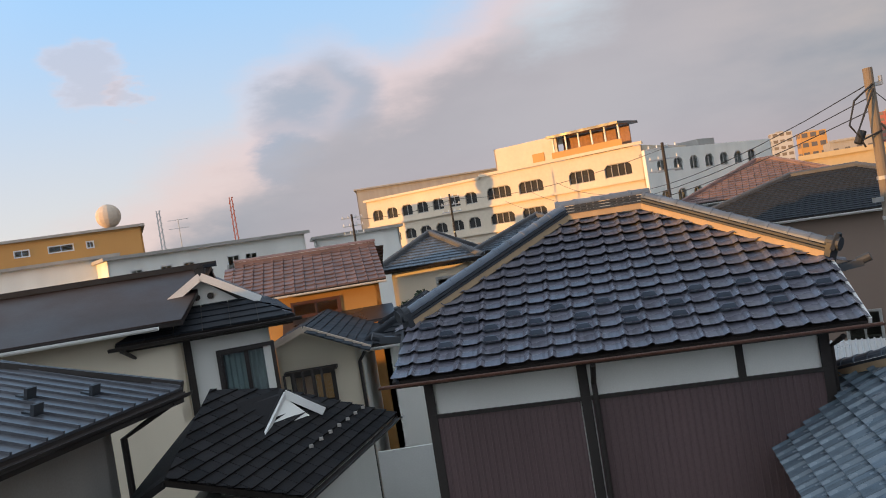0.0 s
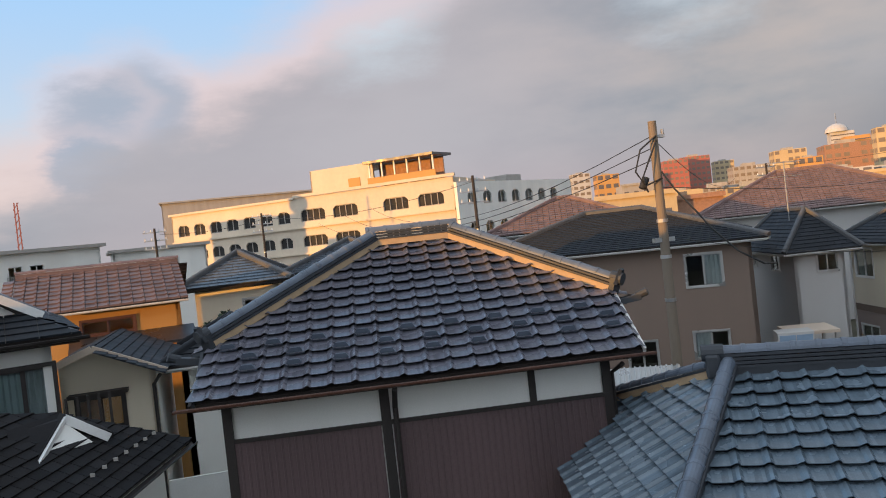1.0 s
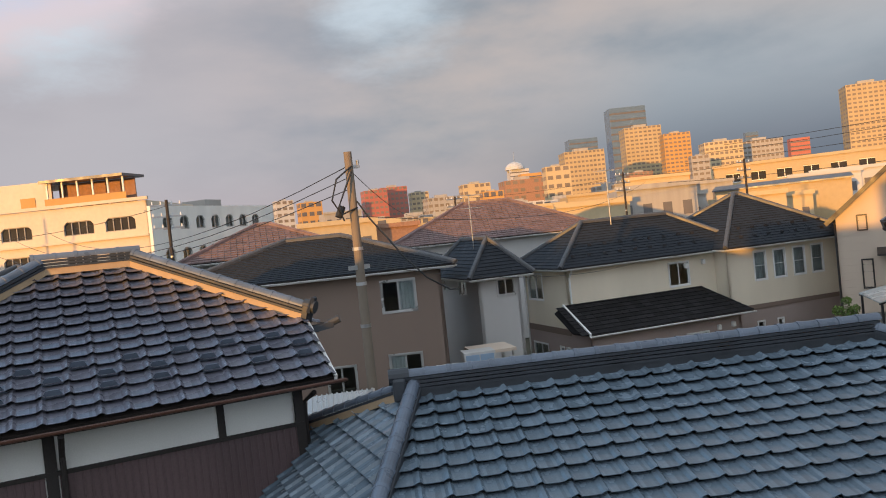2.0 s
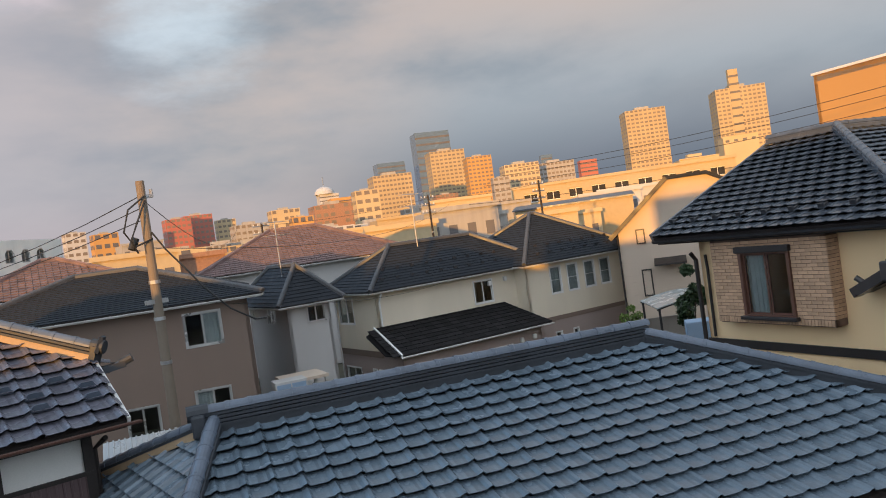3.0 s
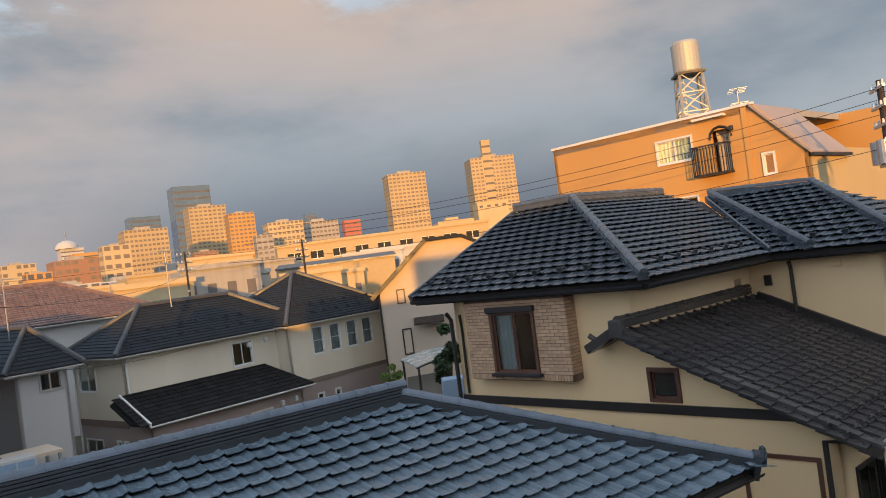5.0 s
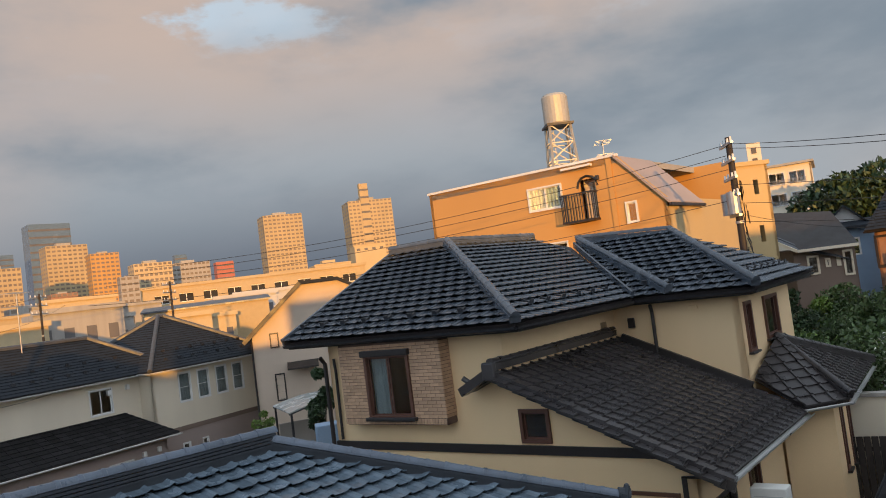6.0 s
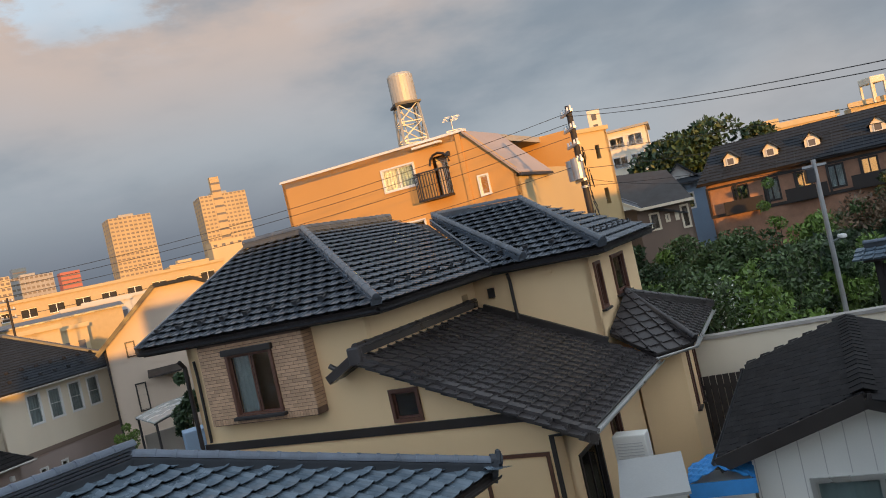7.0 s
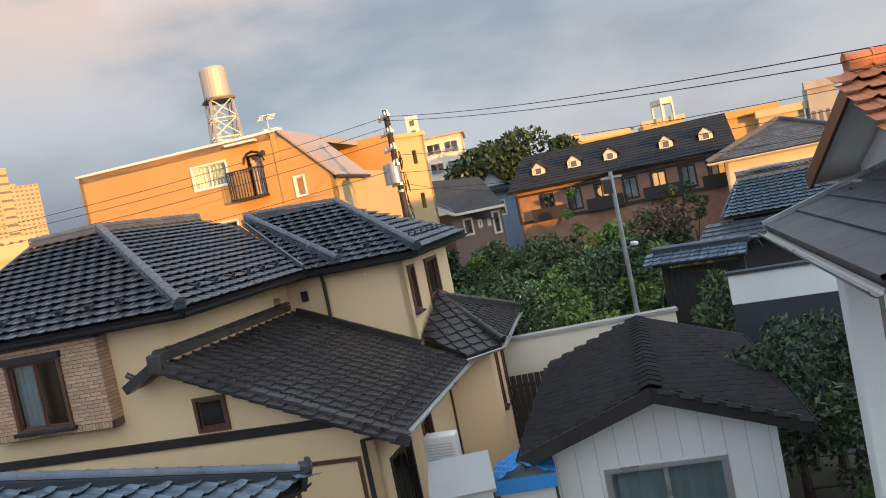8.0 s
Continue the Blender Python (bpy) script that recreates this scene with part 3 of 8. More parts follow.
def roof_face(parent, pts, kind, mat, wa, wb, singles=0, stagger=0.0, deck="trim_dark", shift=0.0, guards=None, deck_thick=0.07):
    """A roof slope: its deck, and tiles laid from the eave, which runs from pts[0] to pts[1]. The first `singles` tiles are parts of their own."""
    P = [Vector(p) for p in pts]
    a = (P[1] - P[0]).normalized()
    n = (P[1] - P[0]).cross(P[-1] - P[0]).normalized()
    b = n.cross(a)
    m = Matrix(((a.x, b.x, n.x, P[0].x), (a.y, b.y, n.y, P[0].y), (a.z, b.z, n.z, P[0].z), (0, 0, 0, 1)))
    poly = [((p - P[0]).dot(a), (p - P[0]).dot(b)) for p in P]
    face = part("roof_slope", slab(pts, deck_thick, -n), deck, parent)
    shape = tile_shape(kind, wa, wb)
    full = bpy.data.meshes.new("tile")
    allv, allf = [], []
    for fc in shape:
        allf.append(tuple(range(len(allv), len(allv) + len(fc))))
        allv += fc
    full.from_pydata(allv, [], allf)
    full.materials.append(M[mat])
    amin, amax = min(p[0] for p in poly), max(p[0] for p in poly)
    rows = int(math.ceil(max(p[1] for p in poly) / wb))
    rest_v, rest_f = [], []
    made = 0
    rnd = random.Random(len(pts) * 7 + rows)
    spots = []
    for r in range(rows):
        off = (r % 2) * stagger * wa + shift
        k0 = int(math.floor((amin - off) / wa)) - 1
        for k in range(k0, int(math.ceil((amax - off) / wa)) + 1):
            x0, y0 = k * wa + off, r * wb
            corner = [(x0, y0), (x0 + wa, y0), (x0 + wa, y0 + wb), (x0, y0 + wb)]
            cut = clip_face([(x, y, 0) for x, y in corner], poly)
            if not cut:
                continue
            whole = len(cut) == 4 and all(min(math.dist(c[:2], d) for d in corner) < 1e-6 for c in cut)
            jit = rnd.uniform(-0.003, 0.003) if kind == "wave" else rnd.uniform(-0.0015, 0.0015)
            if whole and made < singles:
                part("tile", full, mat, face, at=m @ Matrix.Translation((x0, y0, jit)) @ pose(0, 0, 0, rnd.uniform(-0.6, 0.6), rnd.uniform(-0.4, 0.4), rnd.uniform(-0.4, 0.4)))
                made += 1
            else:
                for fc in shape:
                    g = [(p[0] + x0, p[1] + y0, p[2] + jit) for p in fc]
                    if not whole:
                        g = clip_face(g, [(px, py if py > 1e-4 else py - 0.03) for px, py in poly])
                        if not g:
                            continue
                    o = len(rest_v)
                    rest_v += [tuple(m @ Vector(p)) for p in g]
                    rest_f.append(tuple(range(o, o + len(g))))
            if guards and r in guards and (k + guards.index(r)) % guards[-1] == 0 and whole:
                spots.append((x0 + wa * 0.36, y0 + 0.02))
    if rest_v:
        part("tiles", (rest_v, rest_f), mat, face, kind="stuff")
    return face, m, spots


def cap_line(parent, p, q, radius, layers=2, pitch=0.3, mat="tile_cap", layer_mat="tile_layer", lime=True, end=False, lift=0.0):
    """A ridge or hip: stepped layer tiles, a bed of lime and half-round caps that overlap."""
    p, q = Vector(p) + Vector((0, 0, lift)), Vector(q) + Vector((0, 0, lift))
    d = (q - p).normalized()
    s = d.cross(Vector((0, 0, 1))).normalized()
    u = s.cross(d)
    ridge = part("ridge", bar(p + u * 0.045, q + u * 0.045, radius * 2.3, 0.10), "lime" if lime else layer_mat, parent)
    z = 0.085
    for k in range(layers):
        wv = radius * (2.5 - 0.22 * k)
        part("layer_tile", bar(p + u * (z + 0.018), q + u * (z + 0.018), wv, 0.034), layer_mat, ridge)
        z += 0.045
    count = max(1, round((q - p).length / pitch))
    step = (q - p) / count
    for k in range(count):
        a0, a1 = p + step * k - d * 0.02, p + step * (k + 1) + d * 0.03
        v, f = [], []
        for e, (c, r) in enumerate(((a0, radius * 1.08), (a0 + d * 0.05, radius * 1.08), (a0 + d * 0.055, radius), (a1, radius * 0.95))):
            v += [tuple(c + u * z + r * (math.cos(math.pi * j / 8) * s + math.sin(math.pi * j / 8) * u)) for j in range(9)]
        for e in range(3):
            f += [(e * 9 + j, e * 9 + j + 1, e * 9 + j + 10, e * 9 + j + 9) for j in range(8)]
        f += [tuple(range(8, -1, -1)), tuple(range(27, 36))]
        part("cap_tile", (v, f), mat, ridge)
    if end:
        c = q + d * 0.06
        geo = join(bar(q - d * 0.02 + u * 0.02, c + u * 0.02, radius * 2.6, 0.20 + z), tube([q + u * (z + 0.02) - d * 0.05, c + d * 0.06 + u * (z + 0.03)], radius * 1.1, 12),
                   bar(c + u * 0.12 - s * radius * 1.2, c + u * (z + 0.16) - s * radius * 0.4, 0.05, 0.05), bar(c + u * 0.12 + s * radius * 1.2, c + u * (z + 0.16) + s * radius * 0.4, 0.05, 0.05))
        part("end_tile", geo, layer_mat, ridge)
    return ridge


def gutter(parent, p, q, mat="trim_dark", r=0.06):
    p, q = Vector(p), Vector(q)
    d = (q - p).normalized()
    s = d.cross(Vector((0, 0, 1))).normalized()
    v, f = [], []
    for e in (p, q):
        for rr in (r, r * 0.85):
            v += [tuple(e + rr * (math.cos(math.pi * j / 6) * s - math.sin(math.pi * j / 6) * Vector((0, 0, 1)))) for j in range(7)]
    for j in range(6):
        f += [(j, j + 1, 14 + j + 1, 14 + j), (7 + j + 1, 7 + j, 21 + j, 21 + j + 1)]
    f += [(0, 14, 21, 7), (6, 13, 27, 20)]
    return part("gutter", (v, f), mat, parent)


def hip_faces(x0, x1, y0, y1, z, slope, ridge_in=None):
    """The four slopes and the ridge of a hipped roof over a rectangle."""
    w, l = y1 - y0, x1 - x0
    if l >= w:
        e = w / 2 if ridge_in is None else ridge_in
        h = z + slope * w / 2
        a, b = (x0 + e, y0 + w / 2, h), (x1 - e, y0 + w / 2, h)
        fs = [[(x0, y0, z), (x1, y0, z), b, a], [(x1, y0, z), (x1, y1, z), b], [(x1, y1, z), (x0, y1, z), a, b], [(x0, y1, z), (x0, y0, z), a]]
    else:
        e = l / 2 if ridge_in is None else ridge_in
        h = z + slope * l / 2
        a, b = (x0 + l / 2, y0 + e, h), (x0 + l / 2, y1 - e, h)
        fs = [[(x0, y0, z), (x1, y0, z), a], [(x1, y0, z), (x1, y1, z), b, a], [(x1, y1, z), (x0, y1, z), b], [(x0, y1, z), (x0, y0, z), a, b]]
    return fs, a, b


def hip_roof(parent, x0, x1, y0, y1, z, slope, kind, mat, wa, wb, cap=0.06, cap_mat=None, layers=0, stagger=0.5, ridge_in=None, gutter_mat="trim_white", singles=(0, 0, 0, 0), guards=None, cap_pitch=0.4):
    fs, a, b = hip_faces(x0, x1, y0, y1, z, slope, ridge_in)
    for i, f in enumerate(fs):
        roof_face(parent, f, kind, mat, wa, wb, singles[i], stagger)
        gutter(parent, Vector(f[0]) + Vector((0, 0, -0.05)) , Vector(f[1]) + Vector((0, 0, -0.05)), gutter_mat)
    lines = [(a, b)] if (Vector(a) - Vector(b)).length > 0.05 else []
    cs = [(x0, y0, z), (x1, y0, z), (x1, y1, z), (x0, y1, z)]
    ends = (a, b, b, a) if x1 - x0 >= y1 - y0 else (a, a, b, b)
    lines += list(zip(ends, cs))
    for p, q in lines:
        cap_line(parent, p, q, cap, layers, cap_pitch, cap_mat or mat, cap_mat or mat, lime=False)
    part("soffit", box(x0 + 0.05, x1 - 0.05, y0 + 0.05, y1 - 0.05, z - 0.14, z - 0.08), "trim_white" if gutter_mat == "trim_white" else "wood_dark", parent)
    return a, b


def gable_faces(x0, x1, y0, y1, z, slope):
    h, ym = z + slope * (y1 - y0) / 2, (y0 + y1) / 2
    return [[(x0, y0, z), (x1, y0, z), (x1, ym, h), (x0, ym, h)], [(x1, y1, z), (x0, y1, z), (x0, ym, h), (x1, ym, h)]], (x0, ym, h), (x1, ym, h)


# ---- ground ----
def ground_height(x, y):
    return -min(0.9, 0.022 * max(0.0, 0.6 * x + 0.8 * y - 14))


def build_ground():
    ticks = [-3000, -800, -200, -60, -30, -15, 0, 10, 20, 30, 40, 50, 70, 110, 250, 800, 3000]
    v = [(x, y, ground_height(x, y)) for y in ticks for x in ticks]
    n = len(ticks)
    f = [(j * n + i, j * n + i + 1, (j + 1) * n + i + 1, (j + 1) * n + i) for j in range(n - 1) for i in range(n - 1)]
    solo("ground", (v, f), "soil", "dark trodden soil and tarmac between houses", "ground", "structure")


build_ground()


def ribbed(x0, x1, z0, z1, y, pitch=0.09, depth=0.012):
    """Ribbed wall sheeting that faces -y."""
    n = int((x1 - x0) / pitch)
    prof = []
    for k in range(n):
        a = x0 + k * pitch
        prof += [(a, y), (a + pitch * 0.62, y), (a + pitch * 0.70, y - depth), (a + pitch * 0.92, y - depth)]
    prof.append((x1, y))
    c = len(prof)
    v = [(a, b, z) for z in (z0, z1) for a, b in prof] + [(a, y + 0.02, z) for z in (z0, z1) for a, b in prof]
    f = [(k, k + 1, c + k + 1, c + k) for k in range(c - 1)] + [(c + k, c + k + 1, 3 * c + k + 1, 3 * c + k) for k in range(c - 1)]
    return v, f


# ---- the tiled house with purple-brown siding ----
def purple_house():
    h = thing("house", -0.924, 9.942, 0, -7.89, "two-storey house with smoked blue-grey wave tiles and purple-brown ribbed siding", "house")
    S, Z = 0.545, 4.68
    z = lambda v: Z + S * v
    front = [(0.02, 0, z(0)), (5.76, 0, z(0)), (5.80, 1.15, z(1.15)), (3.72, 3.02, z(3.02)), (2.50, 3.02, z(3.02)), (0.12, 0.95, z(0.95))]
    top_r, top_l = front[3], front[4]
    face, m, spots = roof_face(h, front, "wave", "tile_warmed", 0.30, 0.25, 260, deck="wood_dark", guards=[3, 4, 2])
    for a, b in spots:
        g = join(([(-0.13, -0.03, 0.05), (0.13, -0.03, 0.05), (0.10, 0.08, 0.05), (-0.10, 0.08, 0.05), (-0.07, -0.02, 0.15), (0.07, -0.02, 0.15), (0.05, 0.04, 0.12), (-0.05, 0.04, 0.12)],
                  [(0, 1, 5, 4), (1, 2, 6, 5), (2, 3, 7, 6), (3, 0, 4, 7), (4, 5, 6, 7)]))
        part("snow_guard", g, "tile_cap", face, at=m @ Matrix.Translation((a - 0.02, b, 0.0)))
    er, el, back = (5.95, 1.05, z(1.0)), (-0.02, 0.9, z(0.85)), 5.0
    roof_face(h, [er, (5.95, back, er[2]), top_r], "wave", "tile_warmed", 0.30, 0.25, deck="wood_dark")
    roof_face(h, [(-0.02, back, el[2]), el, top_l], "wave", "tile_warmed", 0.30, 0.25, deck="wood_dark")
    roof_face(h, [(5.95, back, er[2]), (-0.02, back, el[2]), top_l, top_r], "wave", "tile_warmed", 0.30, 0.25, deck="wood_dark")
    cap_line(h, Vector(top_l) - Vector((0.12, 0, 0)), Vector(top_r) + Vector((0.1, 0, 0)), 0.085, 3, 0.3, lift=0.05)
    cap_line(h, top_r, (5.78, 1.20, z(1.17)), 0.085, 2, 0.29, end=True, lift=0.05)
    cap_line(h, top_l, (0.16, 1.0, z(0.97)), 0.085, 2, 0.29, end=True, lift=0.05)
    # verges and the little up-turned corner tiles
    for x, yy, s in ((5.80, 1.15, 1), (0.06, 0.95, -1)):
        part("verge", bar((x - 0.03 * s, 0.0, z(0) - 0.02), (x, yy, z(yy) - 0.02), 0.04, 0.11), "trim_white" if s > 0 else "tile_layer", h)
        part("corner_tile", join(bar((x + 0.02 * s, yy - 0.02, z(yy) - 0.10), (x + 0.34 * s, yy - 0.10, z(yy) - 0.05), 0.16, 0.09), tube([(x + 0.28 * s, yy - 0.10, z(yy) - 0.04), (x + 0.42 * s, yy - 0.16, z(yy) + 0.02)], 0.06, 10)), "tile_layer", h)
    gutter(h, (-0.15, -0.05, Z - 0.03), (5.90, -0.05, Z - 0.03), "frame_brown", 0.04)
    part("soffit", box(0.05, 5.75, 0.06, 0.70, Z - 0.10, Z - 0.06), "wood_dark", h)
    X0, X1, Y0, Y1 = 0.30, 5.45, 0.62, 4.7
    plan = [(X0, Y0), (X1, Y0), (X1, Y1), (X0, Y1)]
    walls(h, plan, 0, 4.60, "plaster_white")
    for x0, x1 in ((X0 + 0.1, 2.32), (2.48, X1 - 0.02)):
        part("siding", ribbed(x0, x1, 0, 4.04, Y0 - 0.015), "siding_purple", h)
    part("siding", moved(ribbed(0, Y1 - Y0, 0, 4.5, -0.015), side((X1, Y0), (X1, Y1))), "siding_purple", h)
    part("ledge", box(X0, X1, Y0 - 0.05, Y0 - 0.005, 4.02, 4.07), "wood_dark", h)
    for x, w in ((X0 + 0.05, 0.12), (2.40, 0.13), (4.38, 0.09), (X1 - 0.05, 0.12)):
        part("post", box(x - w / 2, x + w / 2, Y0 - 0.045, Y0 + 0.0, 0 if x != 4.38 else 4.07, 4.56), "wood_dark", h)
    part("downpipe", tube([(2.55, 0.0, Z - 0.1), (2.53, Y0 - 0.1, 4.25), (2.53, Y0 - 0.1, 3.2), (2.50, Y0 - 0.08, 0.2)], 0.035, 8), "wood_dark", h)
    part("downpipe", tube([(X1 + 0.1, 0.3, Z - 0.2), (X1 + 0.06, Y0 + 0.1, 4.3), (X1 + 0.06, Y0 + 0.1, 0.2)], 0.035, 8), "wood_dark", h)
    return h


purple_house()


# ---- the lower neighbour roof ----
def low_house():
    h = thing("house", 5.36, 8.17, 0, -28.3, "low house whose wide blue-grey wave-tiled roof lies below the balcony", "house")
    S, Z = 0.38, 4.42
    # local x runs along the ridge, -y down the near slope
    near = [(-0.98, -3.5), (9.2, -3.5), (5.97, 0), (0, 0)]
    p = lambda x, y: (x, y, Z - S * abs(y))
    face, m, spots = roof_face(h, [p(*q) for q in near], "wave", "tile_smoked", 0.30, 0.25, 300, deck="wood_dark")
    back = [(9.2, 3.6), (-3.0, 3.6), (0, 0), (5.97, 0)]
    roof_face(h, [p(*q) for q in back], "wave", "tile_smoked", 0.30, 0.25, deck="wood_dark")
    zl = Z - S * 3.5
    roof_face(h, [(-3.0, 3.6, Z - S * 3.6), (-0.98, -3.5, zl), (0, 0, Z)], "wave", "tile_smoked", 0.30, 0.25, 60, deck="wood_dark")
    roof_face(h, [(9.2, -3.5, zl), (9.2, 3.6, Z - S * 3.6), (5.97, 0, Z)], "wave", "tile_smoked", 0.30, 0.25, deck="wood_dark")
    cap_line(h, (-0.1, 0, Z), (6.05, 0, Z), 0.085, 4, 0.27, lift=0.0, lime=False)
    cap_line(h, (0, 0, Z), p(-0.98, -3.5), 0.085, 1, 0.27, lime=False, lift=0.02)
    cap_line(h, (6.0, 0, Z), p(9.20, -3.5), 0.085, 1, 0.27, lime=False, lift=0.02, end=True)
    cap_line(h, (0, 0, Z), (-3.0, 3.6, Z - S * 3.6), 0.085, 1, 0.27, lift=0.02)
    part("end_tile", join(box(-0.26, -0.10, -0.14, 0.14, Z - 0.02, Z + 0.26, 0.03), tube([(-0.30, 0, Z + 0.27), (-0.05, 0, Z + 0.27)], 0.10, 12)), "tile_layer", h)
    walls(h, [(-0.3, -2.9), (8.5, -2.9), (8.5, 3.0), (-2.0, 3.0)], 0, Z - S * 3.6, "plaster_cream")
    gutter(h, (-1.0, -3.55, zl - 0.05), (9.25, -3.55, zl - 0.05), "wood_dark")


low_house()


# ---- simple houses ----
def storey_holes(ws, s):
    return [w[1:5] for w in ws if w[0] == s]


def plain_house(name, x, y, yaw, w, d, z0, eave, wall_mat, label, roof, wins=(), over=0.5, frame_mat="frame_alu", sill=None, base=None, gut="trim_white"):
    """A house with a rectangular plan: x along its front, y into it."""
    h = thing(name, x, y, 0, yaw, label, "house")
    plan = [(0, 0), (w, 0), (w, d), (0, d)]
    zs = eave - 0.1
    walls(h, plan, z0, zs, wall_mat, {s: storey_holes(wins, s) for s in range(4)})
    for s, a0, a1, b0, b1, fill in wins:
        window(h, plan[s], plan[(s + 1) % 4], a0, a1, b0, b1, frame_mat, fill, sill=sill)
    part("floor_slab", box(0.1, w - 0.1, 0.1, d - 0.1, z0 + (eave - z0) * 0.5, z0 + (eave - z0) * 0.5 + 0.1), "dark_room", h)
    roof(h, -over, w + over, -over, d + over, eave)
    return h


def slate_hip(slope=0.5, mat="tile_slate", gut="trim_white", cap=0.085, ridge_in=None):
    def make(h, x0, x1, y0, y1, z):
        hip_roof(h, x0, x1, y0, y1, z, slope, "slate", mat, 0.455, 0.20, cap, "render_ridge", 0, 0.5, ridge_in, gut)
    return make


def red_hip(slope=0.5):
    def make(h, x0, x1, y0, y1, z):
        hip_roof(h, x0, x1, y0, y1, z, slope, "flat", "tile_red", 0.30, 0.28, 0.07, "tile_red", 1, 0.0, None, "trim_white")
    return make


C2 = ("curtain", "curtain")
BX, BY = 16.92 - 10.45 * math.cos(radians(30)) + 0.55 * math.sin(radians(30)), 23.82 + 10.45 * math.sin(radians(30)) + 0.55 * math.cos(radians(30))
plain_house("house", BX, BY, -30, 9.9, 7.6, -0.4, 5.2, "render_brown", "taupe rendered two-storey house with a dark slate hipped roof", slate_hip(0.33),
            [(0, 7.6, 8.9, 3.58, 4.80, (None, "curtain")), (0, 7.65, 8.9, 1.0, 2.02, ("curtain", None)), (0, 5.3, 6.4, -0.3, 1.8, None)], 0.55)
GX, GY = 20.3 + 0.5 * math.cos(radians(17)) + 0.5 * math.sin(radians(17)), 27.8 - 0.5 * math.sin(radians(17)) + 0.5 * math.cos(radians(17))
plain_house("house", GX, GY, -17, 2.0, 5.6, -0.8, 4.2, "render_grey", "pale grey two-storey house with a slate hipped roof", slate_hip(1.1),
            [(0, 0.9, 1.75, 3.28, 4.05, None), (3, 2.9, 4.0, 3.35, 4.05, None), (3, 0.4, 0.9, 3.4, 4.0, None)], 0.5)


# ---- the yellow house ----
def yellow_house():
    h = thing("house", 15.97, 7.78, 0, -111.46, "yellow rendered two-storey house with black tiled roofs and a brick bay", "house")
    Z = 5.64
    F1 = [(0, 0, Z), (5.93, 0, Z), (1.6, 4.1, 7.38), (-0.25, 4.1, 7.38)]
    F2 = [(5.93, 0, Z), (5.95, 4.7, Z), (2.8, 8.1, 7.04), (1.6, 8.1, 7.39), (1.6, 4.1, 7.39)]
    F4 = [(5.95, 4.7, Z), (8.55, 4.72, Z), (5.6, 8.2, 7.0), (2.95, 8.2, 7.12)]
    F5 = [(8.55, 4.72, Z), (8.25, 10.6, Z), (5.6, 8.2, 7.0)]
    for f, n in ((F1, 300), (F2, 200), (F4, 0), (F5, 0)):
        face, m, spots = roof_face(h, f, "row", "tile_black", 0.31, 0.27, n, 0.5, guards=[2, 2])
        for a, b in spots:
            part("snow_guard", join(box(-0.055, 0.055, -0.03, 0.0, 0.05, 0.15), box(-0.02, 0.02, 0.0, 0.16, 0.05, 0.09)), "steel_dark", face, at=m @ Matrix.Translation((a, b, 0.0)))
        gutter(h, Vector(f[0]) - Vector((0, 0, 0.05)), Vector(f[1]) - Vector((0, 0, 0.05)), "steel_dark", 0.07)
    roof_face(h, [(8.25, 10.6, Z), (3.0, 12.4, Z), (2.95, 8.2, 7.12), (5.6, 8.2, 7.0)], "slate", "tile_black", 0.31, 0.27)
    roof_face(h, [(1.7, 12.4, Z), (-0.2, 12.4, Z), (-0.25, 4.1, 7.38), (1.6, 4.1, 7.38)], "slate", "tile_black", 0.31, 0.27)
    for p, q in (((1.6, 4.1, 7.38), (5.93, 0, Z)), ((-0.25, 4.1, 7.38), (1.65, 4.1, 7.38)), ((1.6, 4.1, 7.38), (1.6, 8.1, 7.38)), ((2.95, 8.2, 7.12), (5.6, 8.2, 7.0)),
                 ((5.6, 8.2, 7.0), (8.55, 4.72, Z)), ((3.0, 8.2, 7.1), (6.75, 4.72, Z + 0.02)), ((2.9, 8.1, 7.0), (5.95, 4.7, Z))):
        cap_line(h, p, q, 0.085 if q[0] != 5.95 else 0.03, 1, 0.32, "tile_black", "tile_black", lime=False, lift=0.02)
    part("verge", bar((-0.05, 0, Z), (-0.27, 4.1, 7.36), 0.06, 0.2), "tile_black", h)
    part("soffit", box(0.02, 5.9, 0.08, 1.2, Z - 0.15, Z - 0.10), "wood_dark", h)
    part("soffit", box(4.6, 8.4, 4.75, 6.0, Z - 0.15, Z - 0.10), "wood_dark", h)
    part("soffit", box(4.6, 5.9, 1.2, 4.75, Z - 0.15, Z - 0.10), "wood_dark", h)
    part("soffit", box(7.4, 8.35, 6.0, 10.0, Z - 0.15, Z - 0.10), "wood_dark", h)
    # walls: upper front block, recessed right block, lower storey below the lean-to
    zt = Z - 0.12
    front = wall_geo((0.78, 0.5), (5.25, 0.5), 0, zt, [(1.33, 2.50, 3.98, 5.24)])
    part("wall", front, "plaster_yellow", h)
    part("wall", wall_geo((5.25, 0.645), (5.25, 5.1), 2.5, zt, [(3.755, 4.055, 4.95, 5.2)]), "plaster_yellow", h)
    part("wall", wall_geo((5.25, 5.1), (8.05, 5.1), 2.5, zt), "plaster_yellow", h)
    side_holes = [(0.25, 0.65, 4.3, 5.3), (1.6, 2.6, 4.4, 5.3)]
    part("wall", wall_geo((8.05, 5.1), (8.05, 8.9), 0, zt, side_holes), "plaster_yellow", h)
    for a0, a1, z0, z1 in side_holes:
        window(h, (8.05, 5.1), (8.05, 8.9), a0, a1, z0, z1, "frame_brown", None, sashes=1, sill="trim_dark", proud=0.05)
    part("wall", wall_geo((0.78, 10), (0.78, 0.5), 0, zt), "plaster_yellow", h)
